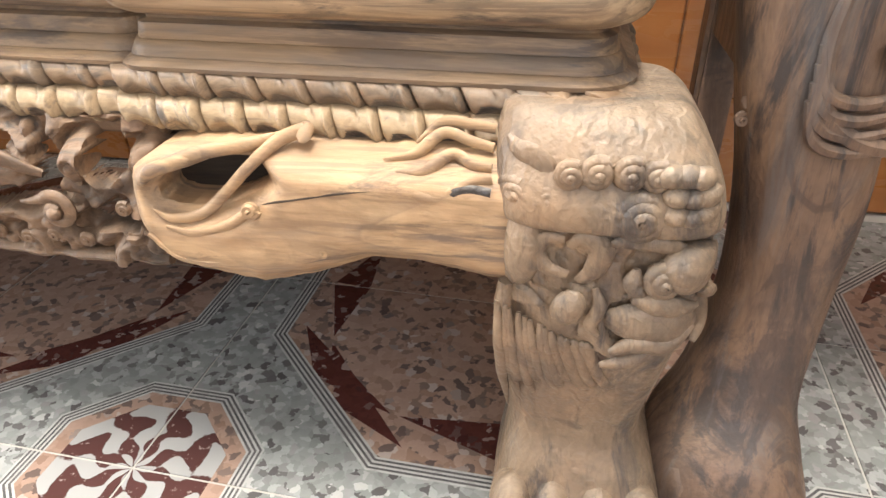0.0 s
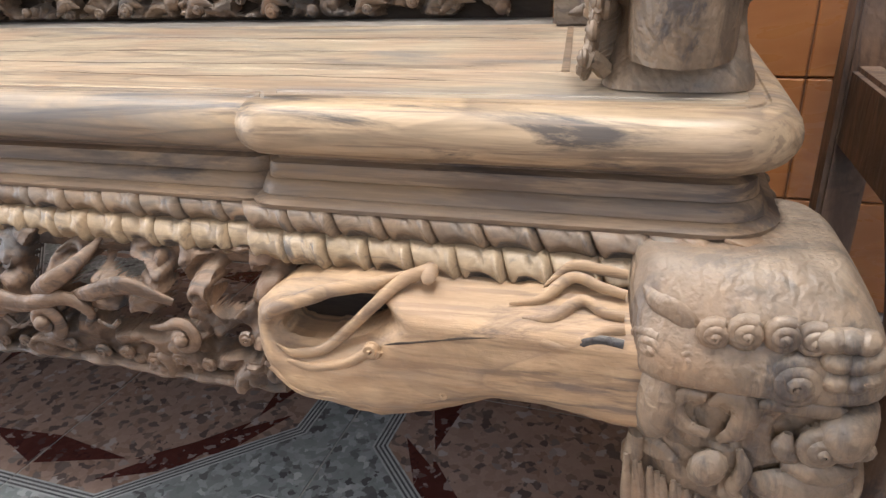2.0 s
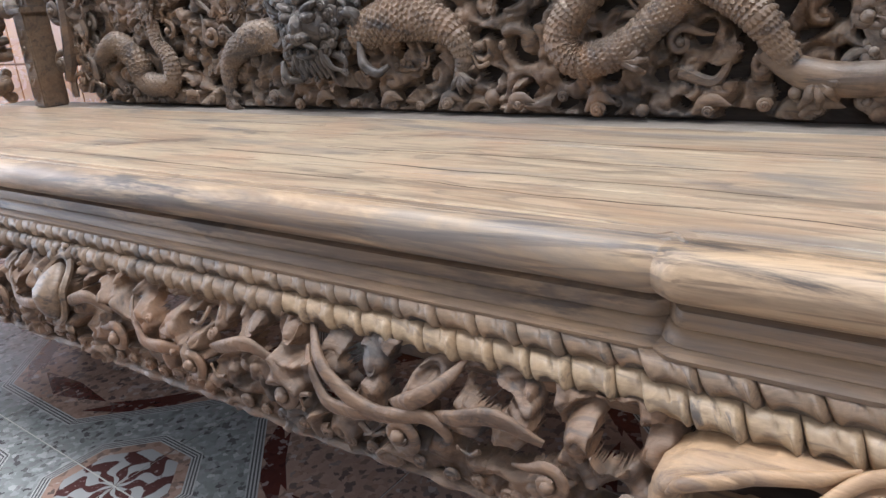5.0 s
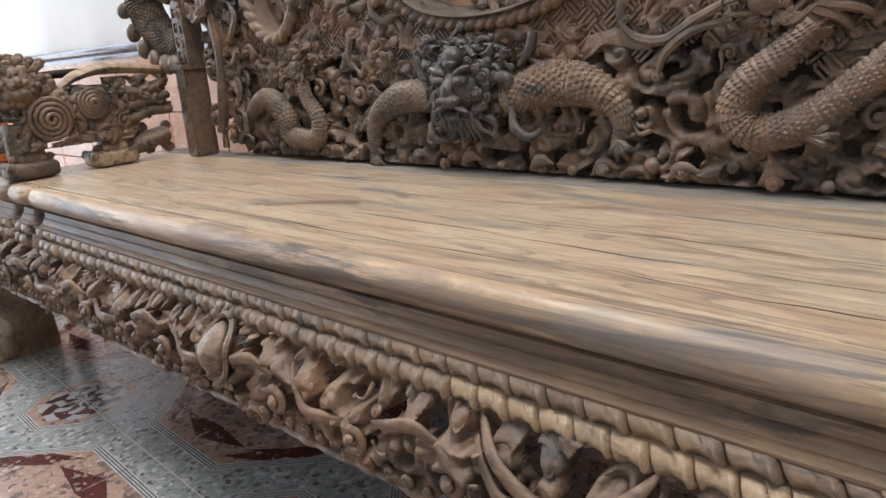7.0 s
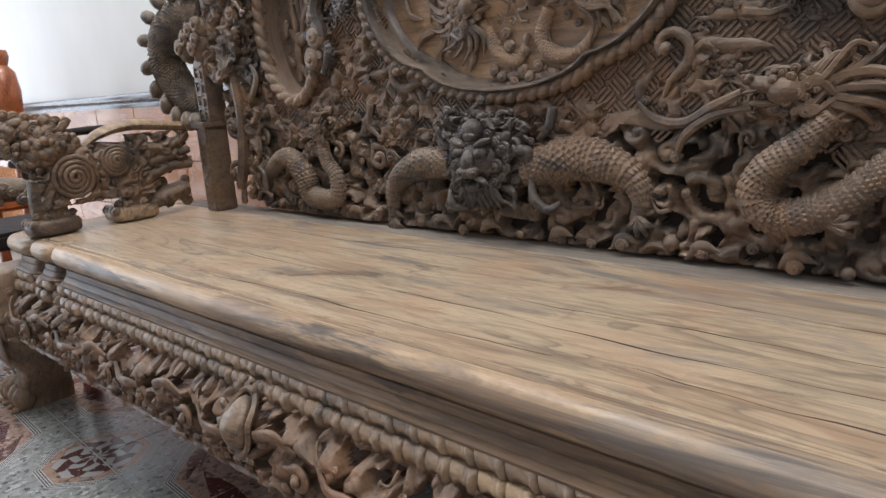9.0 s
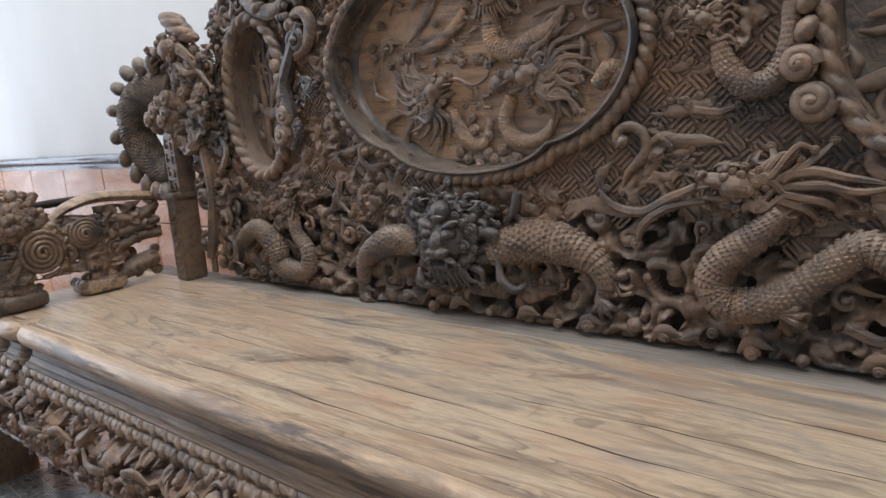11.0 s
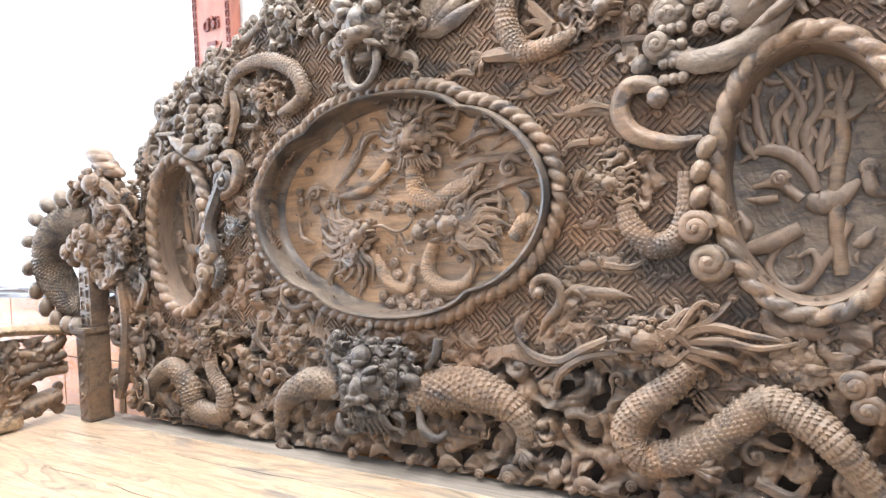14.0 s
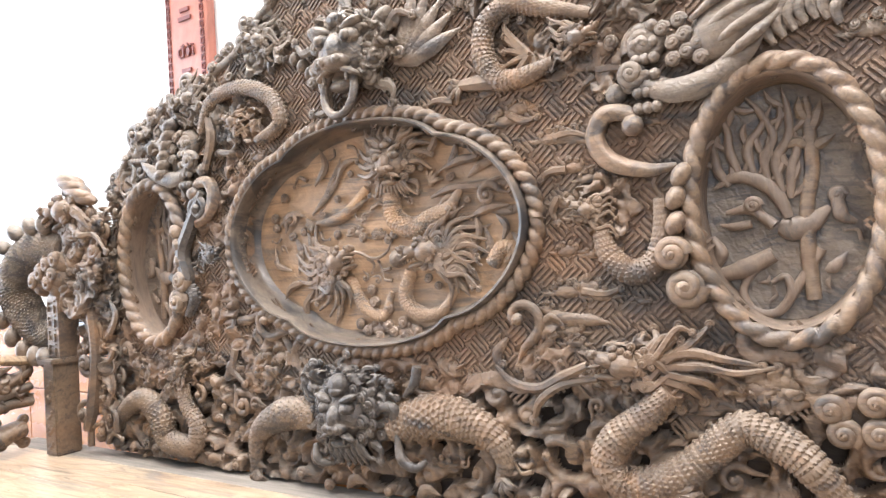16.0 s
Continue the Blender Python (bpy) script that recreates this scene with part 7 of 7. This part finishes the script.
        G.egg(mx(u + fl), 0.010, 0.009, 0.010, 0, 0.020 - fy, 0.012, 6, 8)
        done()
    # the side of the knee, seen from the middle of the bench
    SG = Carver((mx(0.045), 0, 0), (0, 1, 0), (-f, 0, 0))
    done = carved("knee_carving", dark, leg, "", SG)
    for i, (y, z, r) in enumerate(((0.56, 0.36, 0.018), (0.61, 0.345, 0.02), (0.55, 0.30, 0.016), (0.60, 0.27, 0.02))):
        SG.knob(y, z, r, 0.0, 1 if i % 2 else -1)
    SG.leaf([(0.535, 0.24), (0.575, 0.22), (0.61, 0.17)], 0.014, -0.004)
    SG.leaf([(0.56, 0.37), (0.60, 0.31), (0.64, 0.25)], 0.012, 0.0)
    done()
    return leg


lion_leg(1, M_LEG)
lion_leg(-1, M_LEG)
for x in (0.06, -2.03):
    b = Buf()
    column(b, [(0, x, 1.03, 0.045, 0.045), (0.08, x, 1.03, 0.05, 0.05), (0.2, x, 1.03, 0.04, 0.04), (0.42, x, 1.03, 0.05, 0.05)], 12)
    part("rear_leg", b, M_LEG, BENCH)

# posts at the ends of the backrest
for name, x0, x1, mat in (("post", -1.912, -1.862, M_SCALE), ("post", -0.078, -0.008, M_GREY)):
    post = part(name, bevel_box(((x0 + x1) / 2, 1.025, 0.612), (x1 - x0, 0.062, 0.226), 0.004, 2), mat, BENCH, "square carved post")
    b = Buf()
    b.grid(np.array([[((x0 + x1) / 2 + sx * 0.024 * (1 if z < 0.855 else math.sqrt(max(0.0, 1 - ((z - 0.855) / 0.0305) ** 2))), 1.035 + sy * 0.025, z) for sx, sy in ((-1, -1), (1, -1), (1, 1), (-1, 1))] for z in (0.725, 0.79, 0.855, 0.866, 0.875, 0.881, 0.885)]), wrap_v=True, caps=True)
    part("stile", b, mat, post, "upper stile with key-fret and rounded head", smooth=False)
    part("collar", bevel_box(((x0 + x1) / 2, 1.022, 0.722), (x1 - x0 + 0.016, 0.074, 0.014), 0.003, 2), mat, post)
    PF = Carver((0, 1.010, 0), (1, 0, 0), (0, -1, 0))
    done = carved("fret_band", mat, post, "", PF, kind="stuff")
    xc = (x0 + x1) / 2
    for i in range(4):
        z = 0.748 + i * 0.034
        for u, v, w, h in ((0, 0.014, 0.030, 0.003), (-0.0135, 0, 0.003, 0.026), (0.0, -0.012, 0.026, 0.003), (0.0115, -0.004, 0.003, 0.015), (0.002, 0.004, 0.018, 0.003)):
            box(PF.b, PF.at(xc + u, z + v, 0.0015), (w, 0.006, h))
    done()
    PF = Carver((0, 0.994, 0), (1, 0, 0), (0, -1, 0))
    done = carved("post_scrollwork", mat, post, "", PF, kind="stuff")
    for i in range(5):
        PF.knob(xc + 0.007 * (-1) ** i, 0.53 + 0.036 * i, 0.012, -0.004, (-1) ** i)
        PF.leaf([(xc - 0.016, 0.515 + 0.036 * i), (xc, 0.52 + 0.036 * i), (xc + 0.018, 0.54 + 0.036 * i)], 0.006, 0.0)
    done()


def arm(f, x, mats):
    """A beast lying along the end of the seat, its tail rising to the post as the arm rest."""
    Q = Carver((x, 0, 0), (0, 1, 0), (f, 0, 0))
    dark, mid, pale = mats
    body = Buf()
    Q.to(body)
    Q.stroke([(0.66, 0.615), (0.70, 0.635), (0.76, 0.645), (0.82, 0.640), (0.87, 0.60)], [0.050, 0.062, 0.058, 0.054, 0.040], 0.0, 40, 16, 0.75)
    Q.stroke([(0.655, 0.62), (0.645, 0.57), (0.650, 0.525)], [0.046, 0.040, 0.040], 0.0, 20, 12, 0.95)
    Q.stroke([(0.83, 0.62), (0.855, 0.575), (0.83, 0.53)], [0.046, 0.038, 0.034], 0.0, 20, 12, 0.95)
    main = part("arm_beast", body, mid, BENCH, "carved beast arm rest with spiral flanks")
    for e in (1, -1):
        for y, z, r in ((0.700, 0.628, 0.052), (0.800, 0.655, 0.038)):
            done = carved("flank_spiral", mid, main, "", Q)
            t = np.linspace(0, 1, 60)
            a = t * 4.2 * 2 * math.pi
            rr = r * (1 - 0.95 * t)
            tube(Q.b, Q.at(y + rr * np.cos(a), z + rr * np.sin(a), e * (0.042 + 0.010 * t)), 0.0062, 8, 1, Q.n)
            done()
    done = carved("tail_scrollwork", mid, main, "pierced flame scrolls of the tail", Q, kind="stuff")
    Q.relief((0.84, 1.01, 0.60, 0.725), lambda y, z: (z < 0.715) & (z > 0.615 + 0.12 * np.maximum(0, 0.90 - y)), 0.030, 0.05, -0.004, 0.034, 45, 0.0022, True, 0.9)
    done()
    done = carved("body_scrollwork", mid, main, "", Q, kind="stuff")
    Q.relief((0.62, 0.885, 0.565, 0.70), lambda y, z: (np.hypot(y - 0.700, z - 0.628) > 0.050) & (np.hypot(y - 0.800, z - 0.655) > 0.036), 0.022, 0.036, 0.026, 0.049, 49, 0.002, True, 1.6)
    done()
    done = carved("beast_head", dark, main, "dark beast head with a curly mane", Q)
    Q.ball(0.650, 0.702, 0.066, 0.0, 0.80, 12, 18)
    Q.egg(0.598, 0.738, 0.046, 0.026, 12, 0.0, 0.036, 9, 14)
    Q.egg(0.590, 0.700, 0.034, 0.013, 0, 0.0, 0.028)
    for e in (1, -1):
        Q.egg(0.605, 0.762, 0.020, 0.011, 15, e * 0.022, 0.014)
        Q.egg(0.578, 0.750, 0.013, 0.011, 0, e * 0.016, 0.014)
        Q.ball(0.615, 0.748, 0.011, e * 0.036)
    done()
    done = carved("mane", dark, main, "knobbly curled mane", Q, kind="stuff")
    for e in (1, -1):
        rng = random.Random(9)
        for i in range(120):
            a, r = rng.uniform(-3.0, 3.1), rng.uniform(0.012, 0.074)
            (Q.ball if i % 3 == 0 else Q.knob)(0.648 + r * math.cos(a) * 1.05, 0.705 + r * math.sin(a) * 0.95, rng.uniform(0.009, 0.015), e * (0.058 - 0.45 * r))
        Q.ball(0.655, 0.690, 0.019, e * 0.046)
        Q.ball(0.605, 0.742, 0.010, e * 0.026)
    for i in range(7):
        Q.knob(0.588 + 0.021 * i, 0.778 - 0.004 * i, 0.016, 0.0, 1)
    done()
    done = carved("arm_top", pale, main, "smooth worn arm top", Q)
    Q.stroke([(0.735, 0.690), (0.785, 0.720), (0.85, 0.735), (0.93, 0.730), (1.01, 0.720)], [0.006, 0.012, 0.014, 0.013, 0.012], 0.0, 44, 12, 2.2)
    done()
    for i in range(5):
        done = carved("flame_tail", mid, main, "", Q)
        Q.stroke([(0.83 + 0.01 * i, 0.66 - 0.006 * i), (0.88, 0.675 - 0.018 * i), (0.94, 0.67 - 0.012 * i), (1.005, 0.70 - 0.020 * i)], [0.014, 0.017, 0.015, 0.010], 0.010 * (-1) ** i, 30, 14, 1.3)
        done()
    done = carved("cloud_tail", dark, main, "", Q, kind="stuff")
    for i in range(22):
        rng = random.Random(40 + i)
        Q.knob(rng.uniform(0.86, 0.99), rng.uniform(0.52, 0.63), rng.uniform(0.012, 0.020), rng.uniform(-0.02, 0.025), rng.choice((-1, 1)), rng.uniform(0, 360))
    Q.stroke([(0.87, 0.53), (0.92, 0.545), (0.985, 0.56)], [0.02, 0.026, 0.022], 0.0, 20, 10, 1.4)
    Q.stroke([(0.83, 0.645), (0.90, 0.650), (0.98, 0.665)], [0.040, 0.036, 0.032], 0.0, 20, 12, 0.6)
    done()
    for y0, y1, m in ((0.590, 0.705, dark), (0.775, 0.895, pale))[0 if f > 0 else 1:]:
        done = carved("foot", m, main, "", Q)
        blob(Q.b, Q.at((y0 + y1) / 2, 0.521, 0.0), (0.045, (y1 - y0) / 2, 0.021), None, 10, 18, 2.0)
        for i in range(4):
            Q.ball(y0 + 0.012, 0.530, 0.013, -0.03 + 0.02 * i)
        for i in range(5):
            Q.knob(y0 + 0.02 + i * (y1 - y0) / 6, 0.545, 0.013, 0.03 * f * (1 if i % 2 else 0.6), 1)
        done()
    return main


arm(1, -2.000, (M_BACK, M_BACK, M_RAIL))
ARM_R = arm(-1, 0.060, (M_LEG, M_LEG, M_GREY))
b = Buf()
column(b, [(0.5005, 0.060, 0.692, 0.056, 0.060), (0.508, 0.060, 0.693, 0.055, 0.059), (0.525, 0.060, 0.696, 0.050, 0.054), (0.545, 0.060, 0.70, 0.046, 0.048), (0.556, 0.060, 0.70, 0.046, 0.048), (0.562, 0.060, 0.70, 0.050, 0.052), (0.59, 0.06, 0.70, 0.054, 0.056), (0.65, 0.06, 0.69, 0.045, 0.05), (0.70, 0.06, 0.68, 0.04, 0.045)], 24, 4)
part("pedestal", b, M_LEG, ARM_R, "smooth grey-brown pedestal with flared foot")
RF = Carver((0.008, 0, 0), (0, 1, 0), (-1, 0, 0))
done = carved("tufted_mane", M_LEG, ARM_R, "tufted curled mane", RF, kind="stuff")
rng = random.Random(57)
for i in range(18):
    z = 0.510 + 0.004 * i
    RF.lock([(0.672 + 0.0012 * i, z + 0.012), (0.656, z + 0.007), (0.640 + 0.003 * (i % 4), z + 0.004 - 0.002 * (i % 3))], 0.0080, [-0.004, 0.010, 0.014 - 0.0006 * i])
for i in range(64):
    y, z = rng.uniform(0.645, 0.745), 0.512 + 0.19 * i / 64
    if i % 2:
        RF.knob(y, z, rng.uniform(0.010, 0.017), rng.uniform(-0.004, 0.016), rng.choice((-1, 1)), rng.uniform(0, 360))
    else:
        RF.lock([(y, z), (y - 0.012, z + 0.012), (y - 0.020, z + 0.004), (y - 0.026, z + 0.014)], 0.0075, [0.0, 0.012, 0.016, 0.014])
done()

# black bar behind the arm
b = Buf()
tube(b, spline([(-2.075, 0.66, 0.716), (-2.07, 0.75, 0.728), (-2.068, 0.86, 0.730), (-2.065, 0.95, 0.728)], 20), [0.012, 0.013, 0.013, 0.012], 10, 0.8, (0, 0, 1))
part("rear_arm_bar", b, M_BLACK, BENCH, "dark rounded bar behind the arm")

# dragon that rises beside the backrest
D = Carver((0, 1.035, 0), (1, 0, 0), (0, -1, 0))
done = carved("outer_dragon", M_GREY, BENCH, "spiny dragon body looping beside the backrest", D)
D.dragon([(-1.850, 0.985), (-1.930, 0.997), (-2.020, 0.985), (-2.080, 0.940), (-2.085, 0.880), (-2.040, 0.825), (-1.975, 0.790), (-1.915, 0.785)], [0.052, 0.056, 0.060, 0.062, 0.062, 0.058, 0.052, 0.044], 0.0, 0.0135, 20, 0)
done()
q = spline([(-1.850, 0.985), (-1.930, 0.997), (-2.020, 0.985), (-2.080, 0.940), (-2.085, 0.880), (-2.040, 0.825), (-1.975, 0.790), (-1.915, 0.785)], 12)
t = np.gradient(q, axis=0)
t /= np.linalg.norm(t, axis=1)[:, None]
for i in range(1, 12):
    done = carved("spine_fin", M_GREY, BENCH, "", D)
    D.egg(q[i][0] + t[i][1] * 0.054, q[i][1] - t[i][0] * 0.054, 0.027, 0.018, math.degrees(math.atan2(-t[i][0], t[i][1])) + 25, 0.030, 0.020)
    done()
done = carved("outer_dragon_mane", M_BACK, BENCH, "dense curled mane hanging below the head", D, kind="stuff")
hx, hz = (-1.812, 1.105)
D.relief((hx - 0.13, hx + 0.13, hz - 0.30, hz + 0.02), lambda x, z: ((x - hx) / 0.118) ** 2 + ((z - hz + 0.14) / 0.145) ** 2 < 1, 0.028, 0.05, 0.0, 0.030, 46)
done()
done = carved("outer_dragon_head", M_BACK, BENCH, "snarling dragon head with knotted mane", D)
hx, hz = (-1.812, 1.105)
D.dragon_head(hx, hz - 0.03, 0.092, -8, -1, 0.012, 3, False, -0.5, False)
for i in range(5):
    D.egg(hx + 0.005 + 0.012 * i, hz + 0.040 - 0.011 * i, 0.052, 0.017, -14, 0.012 + 0.004 * (i % 2), 0.022)
D.leaf([(hx - 0.02, hz - 0.01), (hx + 0.04, hz - 0.03), (hx + 0.10, hz - 0.075)], 0.016, 0.03)
rng = random.Random(13)
for x, z in ((-1.875, 0.945), (-1.905, 0.925), (-1.850, 0.920), (-1.935, 0.905), (-1.870, 0.900), (-1.84, 0.955)):
    D.ball(x, z, 0.030, 0.012, 0.9, 8, 12)
    D.knob(x - 0.006, z + 0.010, 0.024, 0.034, 1, 900 * x)
for i in range(14):
    D.ball(hx + 0.02 + rng.uniform(-0.05, 0.07), hz - 0.12 + rng.uniform(-0.09, 0.08), rng.uniform(0.022, 0.036), rng.uniform(-0.015, 0.01))
for i in range(70):
    D.knob(hx + 0.02 + rng.uniform(-0.06, 0.08), hz - 0.12 + rng.uniform(-0.10, 0.095), rng.uniform(0.012, 0.024), rng.uniform(0.0, 0.02), rng.choice((-1, 1)), rng.uniform(0, 360))
D.stroke([(-1.76, 1.06), (-1.75, 0.96), (-1.765, 0.86), (-1.755, 0.74), (-1.775, 0.62), (-1.80, 0.56)], [0.016, 0.018, 0.014, 0.013, 0.015, 0.012], 0.0)
D.curl(-1.795, 0.845, 0.026, 90, 1, 0.34, 0.004)
D.curl(-1.785, 0.715, 0.024, 270, -1, 0.34, 0.004)
D.curl(-1.80, 0.60, 0.024, 90, 1, 0.34, 0.004)
done()

# scrollwork between the post and the edge of the panel
D2 = Carver((0, 1.045, 0), (1, 0, 0), (0, -1, 0), (-1.85, -1.70, 0.54, 1.06), 0.004)
done = carved("side_scrollwork", M_BACK, BENCH, "carved scrollwork hanging beside the backrest", D2, kind="stuff")
D2.fill(lambda x, z: x > -1.835 + 0.05 * (z < 0.72) , 260, 0.018, 0.026, 0.004, random.Random(51), ("curl", "leaf", "lock", "knob"))
D2.relief((-1.84, -1.70, 0.53, 1.08), lambda x, z: x > -1.832 + 0.05 * (z < 0.72) + 0.008 * np.sin(z * 80), 0.030, 0.05, -0.02, 0.016, 47)
D2.fill(lambda x, z: x > -1.835 + 0.05 * (z < 0.72), 150, 0.009, 0.016, 0.004, random.Random(52))
done()

# ---- neighbouring furniture ----


def armchair():
    """Carved chair beside the bench: a heavy shaped front leg, rear leg and side rail."""
    ch = empty("armchair", (0.45, 0.85, 0), "dark reddish carved hardwood armchair with heavy legs", "armchair")
    for k, (dx, dy) in enumerate(((0, 0), (0.46, 0.02))):
        b = Buf()
        column(b, [(z, x + dx, y + dy, hx, hy) for z, x, y, hx, hy in ((0.0, 0.272, 0.600, 0.072, 0.066), (0.03, 0.268, 0.596, 0.078, 0.072), (0.08, 0.262, 0.603, 0.070, 0.064), (0.13, 0.272, 0.625, 0.052, 0.050), (0.22, 0.284, 0.640, 0.046, 0.046), (0.32, 0.282, 0.640, 0.050, 0.048), (0.42, 0.268, 0.638, 0.056, 0.05), (0.50, 0.262, 0.64, 0.062, 0.055), (0.58, 0.268, 0.64, 0.066, 0.058), (0.66, 0.272, 0.64, 0.055, 0.05))], 24, 2.6)
        lg = part("front_leg", b, M_RED, ch, "reddish streaked cabriole leg")
        C = Carver((dx, 0.588 + dy, 0), (1, 0, 0), (0, -1, 0))
        done = carved("wave_scroll", M_RED, lg, "", C)
        for i in range(4):
            C.stroke([(0.252, 0.452 - 0.013 * i), (0.262, 0.420 - 0.012 * i), (0.285, 0.412 - 0.012 * i), (0.312, 0.420 - 0.013 * i)], [0.003, 0.0055, 0.0055, 0.003], 0.004)
        C.stroke([(0.262, 0.50), (0.256, 0.45), (0.266, 0.405), (0.29, 0.385), (0.318, 0.382), (0.318, 0.40)], [0.004, 0.006, 0.007, 0.008, 0.007, 0.003], 0.002)
        C.knob(0.302, 0.446, 0.013, 0.006)
        for i in range(12):
            C.knob(0.220 + 0.003 * math.sin(i), 0.385 + 0.014 * i, 0.008, -0.03, 1)
        done()
        done = carved("leg_mask", M_RED, lg, "", C)
        C.lion_head(0.268, 0.585, 0.085, -0.006, False, True)
        done()
        for i in range(3):
            done = carved("claw_toe", M_RED, lg, "", C)
            C.egg(0.222 + 0.036 * i, 0.045, 0.022, 0.042, 8 * (1 - i), 0.02, 0.034, 8, 12)
            done()
    part("rear_leg", bevel_box((0.285, 1.05, 0.45), (0.05, 0.05, 0.90), 0.006, 2), M_RED, ch)
    part("rear_leg", bevel_box((0.73, 1.05, 0.45), (0.05, 0.05, 0.90), 0.006, 2), M_RED, ch)
    part("side_rail", bevel_box((0.285, 0.84, 0.40), (0.035, 0.38, 0.10), 0.006, 2), M_RED, ch)
    part("side_rail", bevel_box((0.73, 0.84, 0.40), (0.035, 0.38, 0.10), 0.006, 2), M_RED, ch)
    part("seat", bevel_box((0.545, 0.885, 0.475), (0.49, 0.42, 0.045), 0.012, 3), M_RED, ch)
    part("back", bevel_box((0.51, 1.06, 0.78), (0.46, 0.03, 0.40), 0.01, 2), M_RED, ch)
    return ch


armchair()


def varnished_chair(x, y):
    """Glossy chair with turned ball finials, half hidden at the far end."""
    ch = empty("varnished_chair", (x, y, 0), "glossy orange varnished chair with ball finials", "chair")
    for k, (dx, dy) in enumerate(((0, 0), (0, -0.42), (-0.45, 0), (-0.45, -0.42))):
        b = Buf()
        prof = [(0.018, 0.0), (0.022, 0.05), (0.019, 0.30), (0.024, 0.44), (0.019, 0.56), (0.022, 0.70)] if dy == 0 else [(0.018, 0), (0.024, 0.44), (0.02, 0.62)]
        if dy == 0:
            prof += [(0.034, 0.73), (0.048, 0.79), (0.054, 0.86), (0.046, 0.93), (0.026, 0.955), (0.030, 0.965), (0.036, 0.985), (0.034, 1.0), (0.030, 1.01)]
        t = np.arange(16) * 2 * math.pi / 16
        b.grid(np.array([[(x + dx + r * math.cos(a), y + dy + r * math.sin(a), z) for a in t] for r, z in prof]), wrap_v=True, caps=True)
        part("turned_post" if dy == 0 else "front_leg", b, M_GLOSS, ch)
    part("seat", bevel_box((x - 0.225, y - 0.21, 0.45), (0.52, 0.48, 0.05), 0.014, 3), M_GLOSS, ch)
    for z in (0.60, 0.70):
        part("rail", bevel_box((x - 0.225, y, z), (0.42, 0.02, 0.045), 0.006, 2), M_GLOSS, ch)
    part("arm", bevel_box((x, y - 0.21, 0.63), (0.05, 0.48, 0.03), 0.012, 3), M_GLOSS, ch)
    return ch


vx, vz = (-3.199, 0.913)
varnished_chair(vx, 0.95)

# dark carved chair end beyond the arm
CE = empty("dark_carved_chair", (-2.55, 0.62, 0), "dark carved chair with a scrolled arm end", "chair")
part("seat", bevel_box((-2.62, 0.66, 0.43), (0.36, 0.40, 0.05), 0.012, 2), M_BLACK, CE)
for dx, dy in ((0.13, -0.16), (0.13, 0.16), (-0.15, -0.16), (-0.15, 0.16)):
    b = Buf()
    column(b, [(0, -2.62 + dx, 0.66 + dy, 0.032, 0.032), (0.06, -2.62 + dx, 0.66 + dy, 0.03, 0.03), (0.2, -2.62 + dx, 0.66 + dy, 0.022, 0.022), (0.42, -2.62 + dx, 0.66 + dy, 0.03, 0.03)], 14)
    part("leg", b, M_BLACK, CE)
H = Carver((-2.44, 0, 0), (0, 1, 0), (1, 0, 0))
done = carved("scrolled_arm", M_GREY, CE, "grey carved scroll arm", H)
H.stroke([(0.48, 0.56), (0.55, 0.585), (0.64, 0.58), (0.74, 0.57)], [0.03, 0.04, 0.038, 0.03], 0.0, 30, 12)
for i in range(14):
    H.knob(0.49 + 0.022 * i, 0.565 + 0.02 * math.sin(i * 1.7), 0.021, 0.030, (-1) ** i)
H.stroke([(0.52, 0.57), (0.53, 0.50), (0.53, 0.455)], [0.03, 0.026, 0.03], 0.0)
H.stroke([(0.78, 0.57), (0.78, 0.50), (0.78, 0.455)], [0.03, 0.026, 0.03], 0.0)
done()

# red lacquer couplet board on the wall
BOARD = empty("couplet_board", (-1.665, 1.262, 1.9), "red lacquered hanging board with carved fret borders", "wall board")
part("board", bevel_box((-1.650, 1.262, 1.86), (0.156, 0.030, 1.50), 0.003, 1), M_BANNER, BOARD, smooth=False)
for x in (-1.714, -1.586):
    b = Buf()
    for i in range(70):
        z = 1.13 + i * 0.021
        for u, v, w, h in ((-0.006, 0, 0.003, 0.017), (0, 0.006, 0.011, 0.003), (0.004, -0.003, 0.003, 0.011), (-0.001, -0.008, 0.009, 0.003)):
            box(b, (x + u, 1.2455, z + v), (w, 0.004, h))
    tagged(part("fret_border", b, M_BANNER_DARK, BOARD, "dark fret border", smooth=False), kind="stuff")


def lettering(text, x, z, size):
    cu = bpy.data.curves.new("lettering", 'FONT')
    cu.body, cu.size, cu.extrude, cu.align_x, cu.align_y = text, size, 0.002, 'CENTER', 'CENTER'
    ob = new("lettering", cu)
    ob.matrix_world = Matrix.Translation((x, 1.2445, z)) @ Matrix.Rotation(radians(90), 4, 'X')
    me = bpy.data.meshes.new_from_object(ob.evaluated_get(bpy.context.evaluated_depsgraph_get()))
    bpy.data.objects.remove(ob)
    me.transform(Matrix.Translation((x, 1.2445, z)) @ Matrix.Rotation(radians(90), 4, 'X'))
    part("lettering", me, M_BANNER_DARK, BOARD, "dark carved letters", smooth=False)


lettering("\u0111\u1eddi", -1.650, 1.472, 0.046)
for z in (1.402, 1.556, 1.650, 1.740):
    b = Buf()
    box(b, (-1.650, 1.2450, z), (0.048, 0.005, 0.010))
    box(b, (-1.650, 1.2450, z + 0.022), (0.034, 0.005, 0.010))
    part("lettering", b, M_BANNER_DARK, BOARD, smooth=False)
